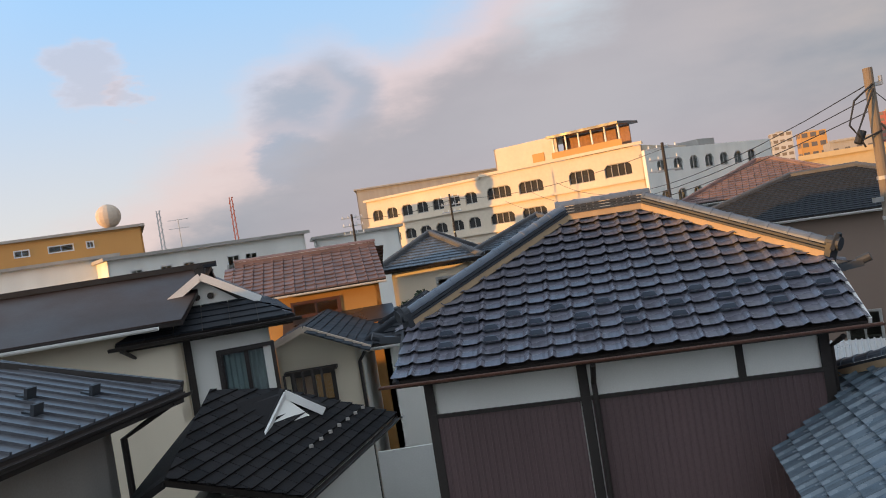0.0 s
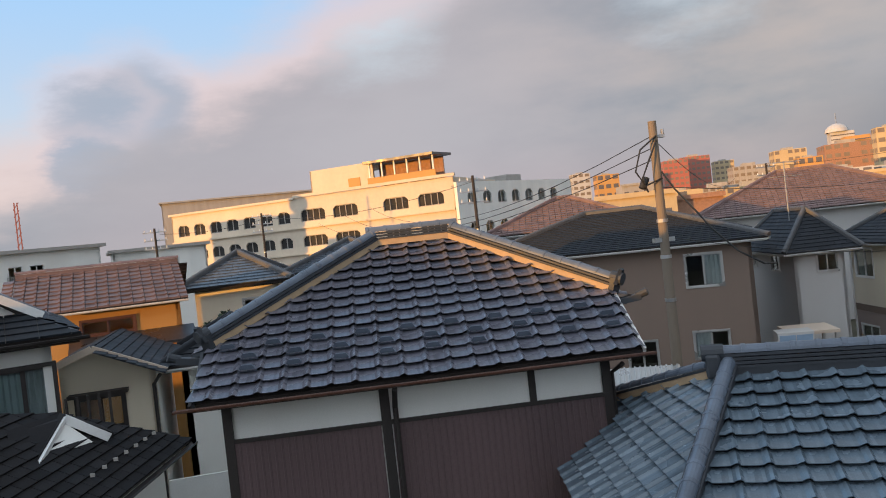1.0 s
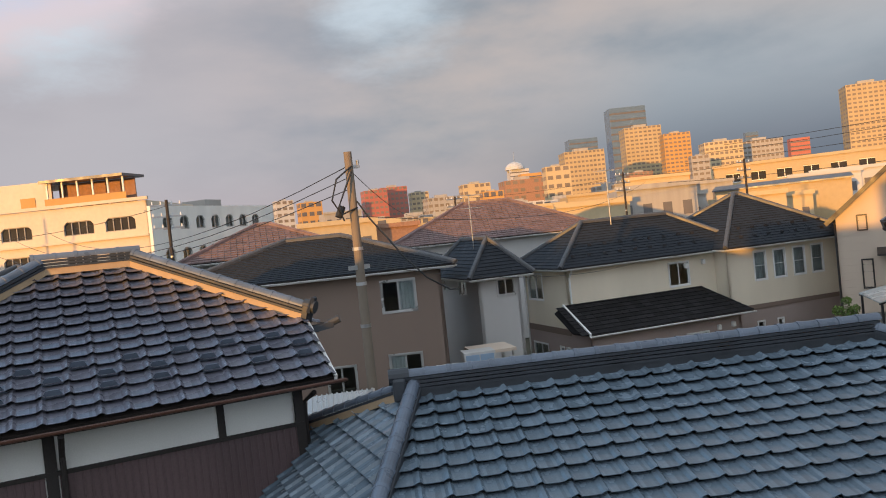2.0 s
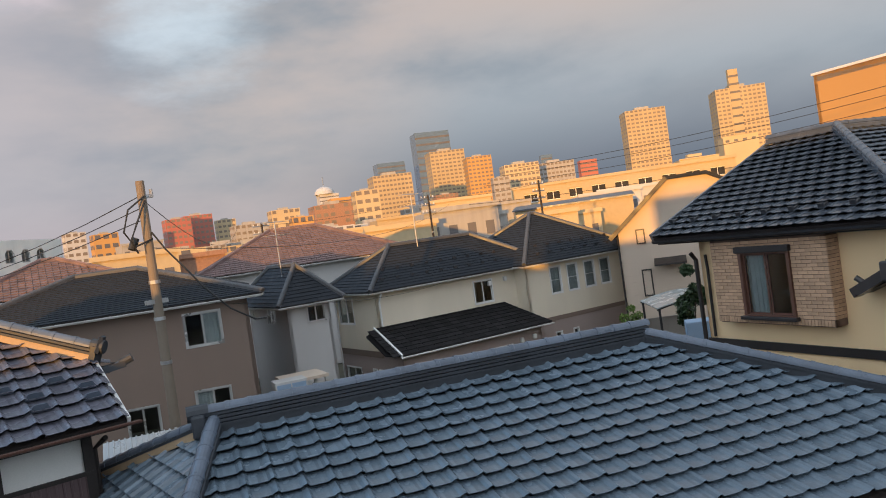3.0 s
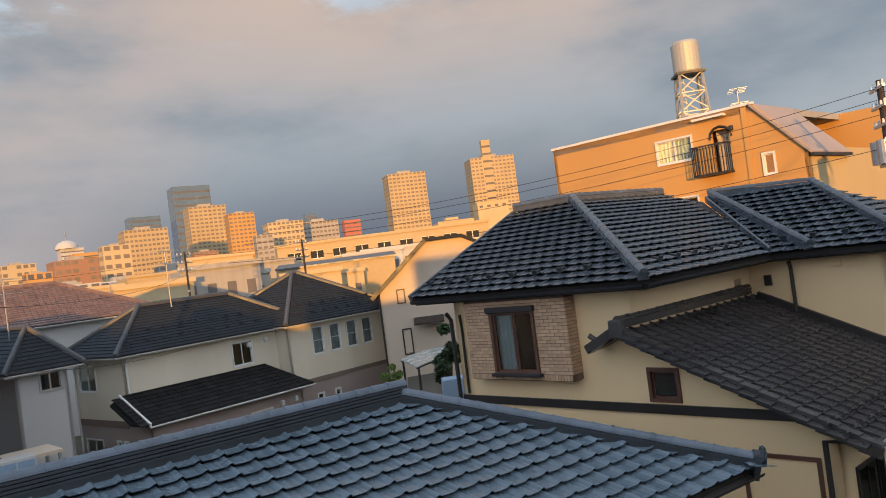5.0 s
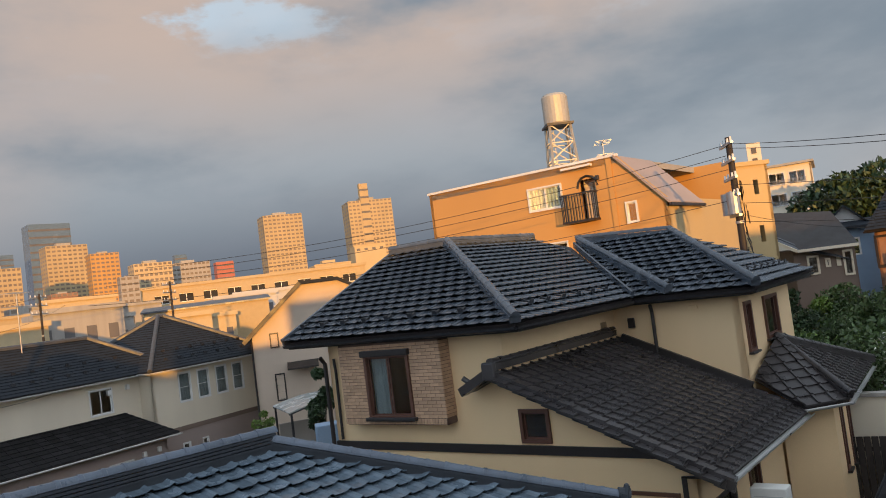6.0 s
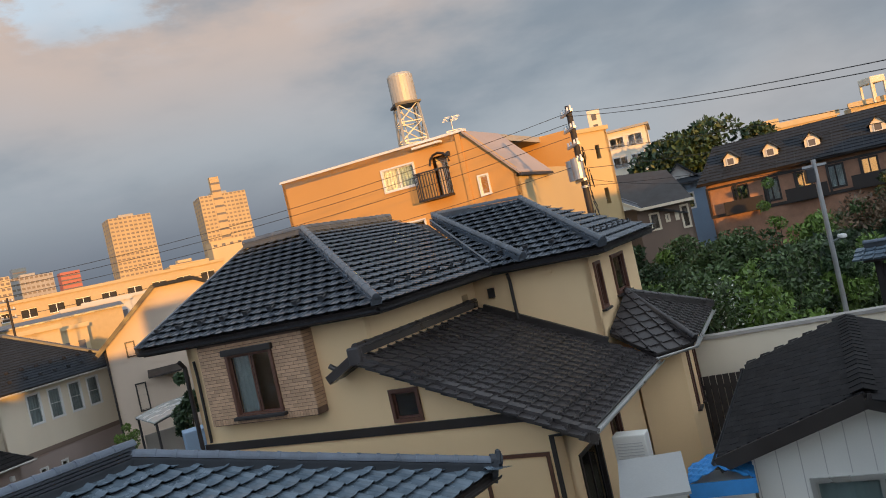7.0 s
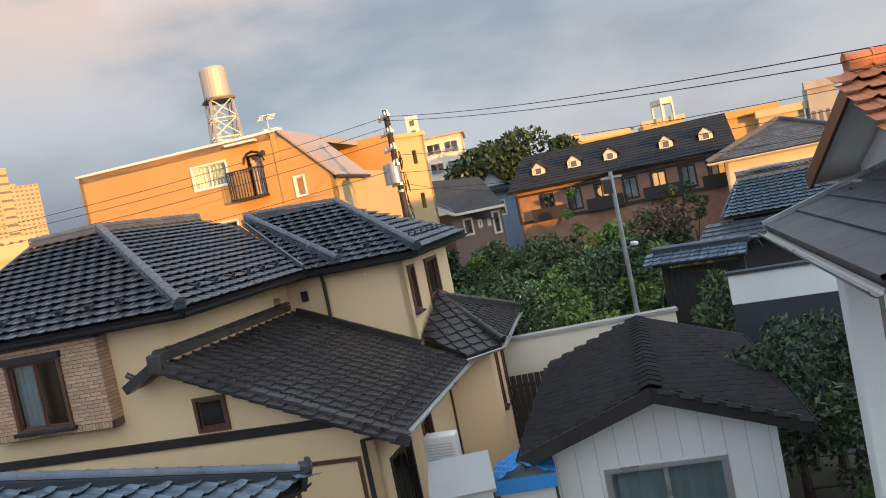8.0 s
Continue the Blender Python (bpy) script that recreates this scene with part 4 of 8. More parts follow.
    part("gable", slab([(0.78, 8.0, zt), (0.78, 0.5, zt), (0.78, 4.1, 7.1)], 0.12, (1, 0, 0)), "plaster_yellow", h)
    part("wall", wall_geo((8.05, 8.9), (0.78, 10), 0, zt), "plaster_yellow", h)
    # sloping-topped wall under the lean-to verge
    S = 0.43
    lt = lambda x: 4.78 - S * (x - 5.2)
    zc = [(5.25, 0), (8.5, 0), (8.5, lt(8.5) - 0.1), (5.25, lt(5.25) - 0.1)]
    xs0, xs1, zw0, zw1 = 5.46, 6.03, 3.52, 4.08
    pcs = [[(5.25, 0), (xs0, 0), (xs0, lt(xs0) - 0.1), (5.25, lt(5.25) - 0.1)], [(xs0, 0), (xs1, 0), (xs1, zw0), (xs0, zw0)],
           [(xs0, zw1), (xs1, zw1), (xs1, lt(xs1) - 0.1), (xs0, lt(xs0) - 0.1)], [(xs1, 0), (8.5, 0), (8.5, lt(8.5) - 0.1), (xs1, lt(xs1) - 0.1)]]
    for pc in pcs:
        part("wall", slab([(x, 0.5, z) for x, z in pc], 0.14, (0, 1, 0)), "plaster_yellow", h)
    window(h, (0, 0.5), (9, 0.5), xs0, xs1, zw0, zw1, "frame_brown", None, sashes=1, proud=0.05)
    part("belt", box(0.76, 8.1, 0.46, 0.50, 3.30, 3.46), "trim_dark", h)
    part("wall", wall_geo((8.5, 0.5), (8.5, 5.1), 0, lt(8.5) - 0.1, [(0.5, 1.6, 0.9, 2.5), (2.4, 3.0, 0.6, 2.6)]), "plaster_yellow", h)
    window(h, (8.5, 0.5), (8.5, 5.1), 0.5, 1.6, 0.9, 2.5, "trim_dark", None)
    window(h, (8.5, 0.5), (8.5, 5.1), 2.4, 3.0, 0.6, 2.6, "frame_brown", None, sashes=1)
    window(h, (0, 0.5), (9, 0.5), 7.0, 8.2, 1.9, 2.75, "frame_brown", None)
    # the lean-to
    G = [(9.08, 0.18, lt(9.08)), (9.08, 5.08, lt(9.08)), (5.2, 5.08, lt(5.2)), (5.2, 0.18, lt(5.2))]
    face, m, spots = roof_face(h, G, "rib", "tile_brown", 0.31, 0.27, 180, 0.0, guards=[1, 2, 1])
    for a, b in spots:
        part("snow_guard", box(-0.05, 0.05, -0.005, 0.015, 0.03, 0.115), "tile_brown", face, at=m @ Matrix.Translation((a, b, 0.0)))
    G2 = [(4.55, 0.60, 4.50), (4.55, 0.18, 4.50), (5.2, 0.18, 4.78), (5.2, 0.60, 4.78)]
    roof_face(h, G2, "rib", "tile_brown", 0.31, 0.27, 0, 0.0)
    for k in range(15):
        x = 5.1 + k * 0.275
        part("verge_tile", join(bar((x, 0.14, lt(x) + 0.06), (x + 0.29, 0.14, lt(x + 0.29) + 0.085), 0.16, 0.05), bar((x, 0.08, lt(x) - 0.04), (x + 0.29, 0.08, lt(x + 0.29) - 0.015), 0.035, 0.17)), "tile_brown", face)
    cap_line(h, (5.22, 0.12, 4.82), (5.22, 5.0, 4.82), 0.08, 1, 0.3, "tile_brown", "tile_brown", lime=False, lift=0.03)
    part("end_tile", join(bar((4.52, 0.14, 4.48), (5.25, 0.14, 4.86), 0.2, 0.16), tube([(4.72, 0.12, 4.64), (4.60, 0.08, 4.74)], 0.05, 8), box(5.08, 5.34, 0.0, 0.12, 4.68, 5.0, 0.03)), "tile_brown", h)
    part("flashing", bar((5.4, 5.06, lt(5.4) + 0.10), (8.1, 5.06, lt(8.1) + 0.10), 0.10, 0.16), "trim_dark", h)
    gutter(h, (9.14, 0.15, lt(9.08) - 0.03), (9.14, 5.1, lt(9.08) - 0.03), "frame_alu", 0.06)
    part("fascia", bar((9.05, 0.2, lt(9.08) - 0.08), (9.05, 5.1, lt(9.08) - 0.08), 0.03, 0.14), "trim_dark", h)
    # porch at the far corner
    zp = 3.42
    roof_face(h, [(9.08, 4.95, zp - 0.2), (9.75, 5.55, zp - 0.17), (8.15, 7.0, 4.28), (8.1, 5.3, 3.75)], "rib", "tile_brown", 0.31, 0.27, 0, 0.0)
    roof_face(h, [(9.75, 5.55, zp - 0.17), (9.4, 10.2, zp - 0.17), (8.15, 7.0, 4.28)], "rib", "tile_brown", 0.31, 0.27, 60, 0.0)
    cap_line(h, (8.15, 7.0, 4.28), (9.75, 5.55, zp - 0.15), 0.07, 1, 0.3, "tile_brown", "tile_brown", lime=False)
    cap_line(h, (8.15, 7.0, 4.28), (9.4, 10.2, zp - 0.15), 0.07, 1, 0.3, "tile_brown", "tile_brown", lime=False)
    gutter(h, (9.8, 5.5, zp - 0.22), (9.45, 10.2, zp - 0.22), "frame_alu", 0.05)
    gutter(h, (9.1, 4.9, zp - 0.25), (9.8, 5.5, zp - 0.22), "frame_alu", 0.05)
    ph = [(0.7, 1.0, 1.6, 2.95), (1.7, 2.05, 1.5, 2.95)]
    part("wall", wall_geo((9.35, 5.9), (9.1, 9.3), 0, zp - 0.25, ph), "plaster_yellow", h)
    for a0, a1, z0, z1 in ph:
        window(h, (9.35, 5.9), (9.1, 9.3), a0, a1, z0, z1, "frame_brown", None, sashes=1, sill="trim_dark")
    part("wall", wall_geo((8.5, 5.3), (9.35, 5.9), 0, zp - 0.25), "plaster_yellow", h)
    # brick bay with its window
    bay = part("bay", join(wall_geo((1.40, 0.2), (4.04, 0.2), 3.88, 5.5, [(0.73, 1.86, 4.0, 5.24)], 0.1), wall_geo((4.04, 0.2), (4.04, 0.5), 3.88, 5.5, (), 0.1),
                           wall_geo((1.40, 0.5), (1.40, 0.2), 3.88, 5.5, (), 0.1), box(1.42, 4.02, 0.22, 0.5, 3.86, 3.9)), "mortar", h, "tan brick-tiled bay")
    shapes = {}

    def brick(x0, x1, z0, z1, place):
        key = (round(x1 - x0, 3), round(z1 - z0, 3))
        if key not in shapes:
            v, f = box(0, key[0], -0.012, 0.0, 0, key[1])
            me = bpy.data.meshes.new("brick")
            me.from_pydata(v, [], f)
            me.materials.append(M["brick"])
            shapes[key] = me
        part("brick", shapes[key], "brick", bay, at=place @ Matrix.Translation((x0, 0, z0)))

    course, length, gap = 0.066, 0.222, 0.011
    rnd = random.Random(5)
    fr, sd = side((1.40, 0.2), (4.04, 0.2)), side((4.04, 0.2), (4.04, 0.5))
    for r in range(22):
        z0 = 4.0 + r * course
        x = -0.11 * (r % 2)
        while x < 2.64:
            x0, x1 = max(x, 0.0), min(x + length - gap, 2.64)
            if z0 < 5.26 and x0 < 1.88 and x1 > 0.71:
                if x0 < 0.71 - 0.04:
                    x1 = 0.71
                elif x1 > 1.88 + 0.04:
                    x0 = 1.88
                else:
                    x1 = x0
            if x1 - x0 > 0.03:
                brick(x0, x1, z0, z0 + course - gap, fr)
            x += length
        for x0, x1 in (((0.0, 0.1), (0.11, 0.30)) if r % 2 else ((0.0, 0.2), (0.21, 0.30))):
            brick(x0, x1, z0, z0 + course - gap, sd)
    for k in range(39):
        brick(k * 0.0675, k * 0.0675 + 0.056, 3.88, 3.985, fr)
    window(h, (1.40, 0.2), (4.04, 0.2), 0.73, 1.86, 4.0, 5.24, "frame_brown", ("frost", None), 2, proud=0.05)
    part("window_hood", moved(box(0.66, 1.92, -0.10, 0.0, 5.22, 5.34, 0.015), fr), "trim_dark", h)
    part("window_sill", moved(box(0.66, 1.94, -0.12, 0.0, 3.95, 4.02, 0.015), fr), "trim_dark", h)
    # pipes and vents
    part("downpipe", tube([(0.72, 0.30, 5.25), (0.72, 0.42, 5.1), (0.72, 0.42, 3.3), (0.72, 0.42, 0.2)], 0.045, 8), "trim_dark", h)
    part("downpipe", tube([(1.0, 0.42, 5.2), (1.0, 0.44, 4.9), (0.98, 0.44, 3.5)], 0.03, 8), "trim_dark", h)
    part("downpipe", tube([(6.25, 4.85, 5.45), (6.2, 5.02, 5.3), (6.2, 5.02, 4.42)], 0.04, 8), "trim_dark", h)
    part("downpipe", tube([(9.1, 0.35, 3.1), (8.35, 0.4, 3.05), (8.35, 0.4, 0.2)], 0.045, 8), "trim_dark", h)
    part("vent", box(5.6, 5.75, 5.02, 5.09, 4.98, 5.2, 0.01), "trim_dark", h)
    part("vent", box(7.0, 7.2, 5.03, 5.09, 5.28, 5.36, 0.01), "plaster_yellow", h)


yellow_house()


# ---- the cream and taupe house ----
def cream_house():
    h = thing("house", 24.25, 26.34, 0, -15, "cream and taupe two-storey house with a dark slate hipped roof", "house")
    Z, g = 4.18, -0.9
    up = [(5.45, 6.60, 2.62, 3.78)]
    part("wall", wall_geo((0.5, 0.5), (8.6, 0.5), 1.1, Z - 0.1, up), "plaster_cream", h)
    window(h, (0.5, 0.5), (8.6, 0.5), *up[0], "trim_white", None)
    # the block that stands forward, with its row of four sashes
    rw = [(a, a + 0.74, 2.45, 3.88) for a in (1.55, 2.72, 3.92, 5.05)]
    low = [(1.45, 1.88, -0.42, 0.50), (2.65, 3.02, -0.42, 0.50)]
    part("wall", wall_geo((8.6, -0.4), (15.8, -0.4), 1.32, Z - 0.1, rw), "plaster_cream", h)
    for w in rw:
        window(h, (8.6, -0.4), (15.8, -0.4), *w, "trim_white", ("frost",), sashes=1, bars=1)
    part("wall", wall_geo((8.6, -0.4), (15.8, -0.4), g, 1.10, low), "render_taupe", h)
    for w in low:
        window(h, (8.6, -0.4), (15.8, -0.4), *w, "trim_white", None, sashes=1)
    part("belt", box(8.58, 15.83, -0.43, -0.26, 1.10, 1.32), "render_brown", h)
    part("wall", wall_geo((8.6, 0.5), (8.6, -0.4), g, Z - 0.1), "plaster_cream", h)
    # the end wall, cream over taupe
    sw = [(0.45, 2.1, 2.55, 3.88)]
    part("wall", wall_geo((0.5, 5.1), (0.5, 0.5), 1.34, Z - 0.1, sw), "plaster_cream", h)
    window(h, (0.5, 5.1), (0.5, 0.5), *sw[0], "trim_white", ("curtain_teal", None))
    sl = [(0.5, 2.1, -0.85, 0.45), (3.35, 3.75, -0.6, 0.48), (4.0, 4.4, -0.6, 0.48)]
    part("wall", wall_geo((0.5, 5.1), (0.5, 0.5), g, 1.05, sl), "render_taupe", h)
    for w in sl:
        window(h, (0.5, 5.1), (0.5, 0.5), *w, "trim_white", None, sashes=2 if w[0] < 3 else 1)
    part("belt", wall_geo((0.47, 5.12), (0.47, 0.5), 1.05, 1.34), "render_brown", h)
    part("wall", wall_geo((15.8, -0.4), (15.8, 6.4), g, Z - 0.1), "plaster_cream", h)
    part("wall", wall_geo((15.8, 6.4), (8.6, 6.4), g, Z - 0.1), "plaster_cream", h)
    part("wall", wall_geo((8.6, 5.1), (0.5, 5.1), g, Z - 0.1), "plaster_cream", h)
    # lower storey that stands forward, with its black pent roof
    fl = [(1.0, 2.85, -0.75, 0.55), (4.85, 6.05, -0.5, 0.62)]
    part("wall", wall_geo((0.5, -1.3), (8.4, -1.3), g, 1.32, fl), "render_taupe", h)
    for w in fl:
        window(h, (0.5, -1.3), (8.4, -1.3), *w, "trim_white", ("curtain_teal", "curtain_teal") if w[0] < 2 else None)
    part("wall", slab([(0.5, 0.5, g), (0.5, -1.3, g), (0.5, -1.3, 1.3), (0.5, 0.5, 2.35)], 0.12, (1, 0, 0)), "render_taupe", h)
    part("wall", wall_geo((8.4, -1.3), (8.4, 0.5), g, 1.32), "render_taupe", h)
    roof_face(h, [(0.25, -1.75, 1.34), (8.8, -1.75, 1.34), (7.7, 0.5, 2.46), (0.25, 0.5, 2.46)], "slate", "shingle", 0.455, 0.3)
    part("roof_end", slab([(-0.25, -1.1, 1.42), (0.2, -1.72, 1.34), (0.2, 0.5, 2.44), (-0.25, 0.5, 2.2)], 0.06), "shingle", h)
    part("verge", bar((0.22, -1.78, 1.34), (0.22, 0.55, 2.48), 0.08, 0.14), "trim_white", h)
    gutter(h, (0.2, -1.82, 1.28), (8.85, -1.82, 1.28), "trim_white", 0.07)
    hip_roof(h, 0, 10.5, 0, 5.6, Z, 0.68, "slate", "tile_slate", 0.455, 0.21, 0.09, "render_ridge", 0, 0.5, None, "trim_white")
    hip_roof(h, 8.2, 16.3, -0.9, 6.9, Z + 0.03, 0.645, "slate", "tile_slate", 0.455, 0.21, 0.09, "render_ridge", 0, 0.5, None, "trim_white")
    for row, y in enumerate((0.55, 1.15)):
        for k in range(9):
            x = 1.0 + k * 0.82 + row * 0.4
            part("snow_guard", moved(box(-0.09, 0.09, -0.02, 0.03, 0, 0.12), pose(x, y, Z + 0.68 * y + 0.04)), "steel_dark", h)
    for row, y in enumerate((-0.35, 0.25)):
        for k in range(7):
            x = 9.6 + k * 0.82 + row * 0.4
            part("snow_guard", moved(box(-0.09, 0.09, -0.02, 0.03, 0, 0.12), pose(x, y, Z + 0.645 * (y + 0.9) + 0.07)), "steel_dark", h)
    for x, y in ((0.42, 4.9), (0.62, 0.42), (15.7, -0.48)):
        part("downpipe", tube([(x, y - 0.3, Z - 0.15), (x, y, Z - 0.5), (x, y, g if x != 0.62 else 2.5)], 0.045, 8), "trim_white", h)
    for x, y, z in ((6.9, 0.44, 3.55), (7.9, 0.44, 3.65), (7.1, -1.36, 0.7), (7.9, -1.36, 0.75), (15.4, -0.46, 3.5), (15.3, -0.46, 0.7), (0.44, 3.0, -0.1), (0.44, 0.75, 0.1)):
        part("vent_hood", moved(box(-0.09, 0.09, -0.09, 0.09, -0.12, 0.12, 0.04), pose(x, y, z)), "trim_white", h)


cream_house()


# ---- the outbuilding ----
def outbuilding():
    h = thing("outbuilding", 12.262, -4.575, 0, -18.94, "white panelled outbuilding with a dark shingled gable roof", "outbuilding")
    Z, S, W = 2.46, 0.36, 2.06
    fs, a, b = gable_faces(-0.45, 5.4, -W, W, Z, S)
    for f, n in zip(fs, (200, 200)):
        roof_face(h, f, "slate", "shingle", 0.30, 0.16, n, 0.5)
    for k in range(20):
        x = -0.45 + k * 0.2925
        part("ridge_shingle", join(slab([(x, 0, a[2] + 0.075), (x + 0.31, 0, a[2] + 0.06), (x + 0.31, -0.17, a[2] - 0.002), (x, -0.17, a[2] + 0.014)], 0.012),
                                   slab([(x, 0.17, a[2] + 0.014), (x + 0.31, 0.17, a[2] - 0.002), (x + 0.31, 0, a[2] + 0.06), (x, 0, a[2] + 0.075)], 0.012)), "shingle", h)
    for s in (-1, 1):
        part("bargeboard", bar((-0.47, s * (W + 0.03), Z - 0.10), (-0.47, 0, a[2] - 0.10), 0.06, 0.22), "trim_dark", h)
        part("bargeboard", bar((5.44, s * (W + 0.03), Z - 0.09), (5.44, 0, a[2] - 0.09), 0.06, 0.22), "trim_dark", h)
        gutter(h, (-0.5, s * (W + 0.06), Z - 0.04), (5.4, s * (W + 0.06), Z - 0.04), "steel_dark", 0.055)
    w = W - 0.38
    ridge_z = Z + S * W - 0.1
    zw = lambda y: ridge_z - S * abs(y)
    a0, a1, z0, z1 = -0.90, 0.92, 0.75, 1.90
    for ya, yb in ((-w, a0), (a0, 0), (0, a1), (a1, w)):
        low = 0.0 if ya in (-w, a1) else z1
        part("wall_panel", slab([(0, yb, low), (0, ya, low), (0, ya, zw(ya)), (0, yb, zw(yb))], 0.1, (1, 0, 0)), "plaster_white", h)
        if low:
            part("wall_panel", box(0, 0.1, ya, yb, 0, z0), "plaster_white", h)
    for k in range(-5, 6):
        y = k * 0.32 + 0.04
        lo = z1 + 0.06 if a0 < y < a1 else 0
        part("panel_joint", box(-0.006, 0.0, y - 0.006, y + 0.006, lo, zw(y) - 0.02), "render_grey", h)
    window(h, (0, w), (0, -w), w - a1, w - a0, z0, z1, "frame_alu", ("curtain_teal", "curtain_teal"), 2)
    part("wall", box(0.1, 5.2, -w, -w + 0.1, 0, Z), "plaster_white", h)
    part("wall", box(0.1, 5.2, w - 0.1, w, 0, Z), "plaster_white", h)
    part("wall", box(5.1, 5.2, -w + 0.1, w - 0.1, 0, Z + 0.05), "plaster_white", h)
    for y in (-0.09, 0.09):
        part("vent", tube([(-0.04, y, ridge_z - 0.22), (0.02, y, ridge_z - 0.22)], 0.05, 12), "concrete", h)
    part("downpipe", tube([(-0.3, w + 0.4, Z - 0.1), (-0.1, w + 0.06, Z - 0.3), (-0.06, w + 0.06, 0.1)], 0.04, 8), "steel_dark", h)


outbuilding()


# ---- unseen blocks added behind the viewpoint, which keep the low sun off nearer roofs ----
def shade_block(c0, c1, top, top_1=None, back=20.0):
    """An unseen block added across the sunlight, from c0 to c1 along its front."""
    along, way = Vector((-0.453, 0.891, 0)), Vector((-0.891, -0.453, 0))
    h = thing("house", 0, 0, 0, 0, "unseen plain block added behind the viewpoint to shade the nearer roofs", "house", "houses behind the viewpoint")
    p = [along * c0 + way * back, along * c0 + way * (back + 7), along * c1 + way * (back + 7), along * c1 + way * back]
    tops = [top, top, top_1 or top, top_1 or top]
    q = [(v.x, v.y) for v in p]
    if (Vector(q[1]) - Vector(q[0])).cross(Vector(q[2]) - Vector(q[1])) < 0:
        q.reverse()
        tops.reverse()
    walls(h, q, 0, min(tops) - 0.3, "render_beige")
    part("roof", slab([(x, y, z) for (x, y), z in zip(q, tops)], 0.5), "tile_slate", h)


# tops are set by where the shade should end on each roof
for c0, c1, *tops in ((19.8, 30.0, 4.1), (13.0, 19.8, 6.8), (9.6, 13.0, 7.15), (6.6, 9.6, 6.1, 7.15), (5.4, 6.6, 6.0), (2.6, 5.4, 7.3), (-0.3, 2.6, 6.8), (-10.3, -0.3, 8.72), (-20.0, -10.3, 7.9), (-29.0, -20.0, 9.0), (-46.0, -29.0, 6.2)):
    shade_block(c0, c1, *tops)


# ---- the orange apartment house ----
def orange_building():
    h = thing("apartment_building", 33.155, 9.255, 0, -109.6, "orange rendered three-storey apartment building lit by low sun", "building")
    T = 10.38
    ws = [(4.82, 6.3, 8.87, 9.78), (7.02, 7.72, 8.2, 9.75), (8.8, 9.22, 7.85, 8.62), (4.8, 6.28, 6.65, 7.55), (7.02, 7.72, 6.0, 7.45)]
    part("wall", wall_geo((0, 0), (8.64, 0), -1, T, [w for w in ws if w[0] < 8.6], 0.2), "render_orange", h)
    zt = lambda x: T - (x - 8.64) * 1.07
    a0, a1, z0, z1 = ws[2]
    pcs = [[(8.64, -1), (a0, -1), (a0, zt(a0)), (8.64, T)], [(a0, -1), (a1, -1), (a1, z0), (a0, z0)], [(a0, z1), (a1, z1), (a1, zt(a1)), (a0, zt(a0))], [(a1, -1), (10.33, -1), (10.33, zt(10.33)), (a1, zt(a1))]]
    for pc in pcs:
        part("wall", slab([(x, 0, z) for x, z in pc], 0.2, (0, 1, 0)), "render_orange", h)
    part("wall", wall_geo((10.33, 0), (10.33, 9), -1, zt(10.33)), "render_ochre", h)
    part("wall", wall_geo((0, 9), (0, 0), -1, T), "render_orange", h)
    part("wall", wall_geo((10.33, 9), (0, 9), -1, T), "render_orange", h)
    part("roof", slab([(0, 0, T), (8.64, 0, T), (8.64, 9, T), (0, 9, T)], 0.25), "concrete", h)
    part("roof_slope", slab([(8.60, -0.15, T + 0.04), (10.48, -0.15, zt(10.48)), (10.48, 3.7, zt(10.48)), (8.60, 3.7, T + 0.04)], 0.1), "render_taupe", h, "mauve sheet-metal slope")
    part("coping", box(-0.06, 8.7, -0.06, 0.12, T, T + 0.09), "trim_white", h)
    for k, w in enumerate(ws):
        if k in (1, 4):
            part("recess", moved(box(w[0], w[1], 0.5, 0.6, w[2], w[3]), side((0, 0), (9, 0))), "plaster_cream", h)
            d = part("door", box(w[0] + 0.08, w[1] - 0.3, 0.42, 0.48, w[2], w[3] - 0.25), "render_beige", h)
            part("arch", tube([(w[0] + 0.375 + 0.42 * math.cos(a), -0.01, w[3] - 0.3 + 0.42 * math.sin(a)) for a in (0, 0.5, 1.0, 1.57, 2.1, 2.6, 3.14)], 0.05, 6), "trim_dark", h)
        else:
            window(h, (0, 0), (10.3, 0), *w, "trim_white", ("curtain", "curtain_teal") if k == 0 else None, 2 if k != 2 else 1, proud=0.06)
    for zb in (8.15, 5.9):
        bal = part("balcony", box(6.45, 7.75, -0.55, 0.0, zb, zb + 0.08), "trim_dark", h)
        for k in range(12):
            x = 6.47 + k * 0.115
            part("baluster", box(x - 0.012, x + 0.012, -0.55, -0.525, zb + 0.08, zb + 1.05), "steel_dark", bal)
        for y in (-0.4, -0.25, -0.1):
            for x in (6.46, 7.74):
                part("baluster", box(x - 0.012, x + 0.012, y - 0.012, y + 0.012, zb + 0.08, zb + 1.05), "steel_dark", bal)
        part("handrail", join(box(6.44, 7.76, -0.57, -0.51, zb + 1.05, zb + 1.1), box(6.44, 6.49, -0.51, 0, zb + 1.05, zb + 1.1), box(7.71, 7.76, -0.51, 0, zb + 1.05, zb + 1.1)), "steel_dark", bal)
    part("awning", box(6.5, 7.7, -0.3, -0.02, 10.2, 10.28), "trim_white", h)
    part("pilaster", box(8.25, 8.45, -0.05, 0.0, 2, T - 0.05), "render_orange", h)
    part("lamp", moved(box(-0.07, 0.07, -0.14, 0, -0.09, 0.09, 0.03), pose(7.85, 0, 9.72)), "steel_dark", h)
    part("gutter", box(10.45, 10.55, -0.15, 3.7, zt(10.48) - 0.16, zt(10.48) - 0.06), "trim_dark", h)


orange_building()


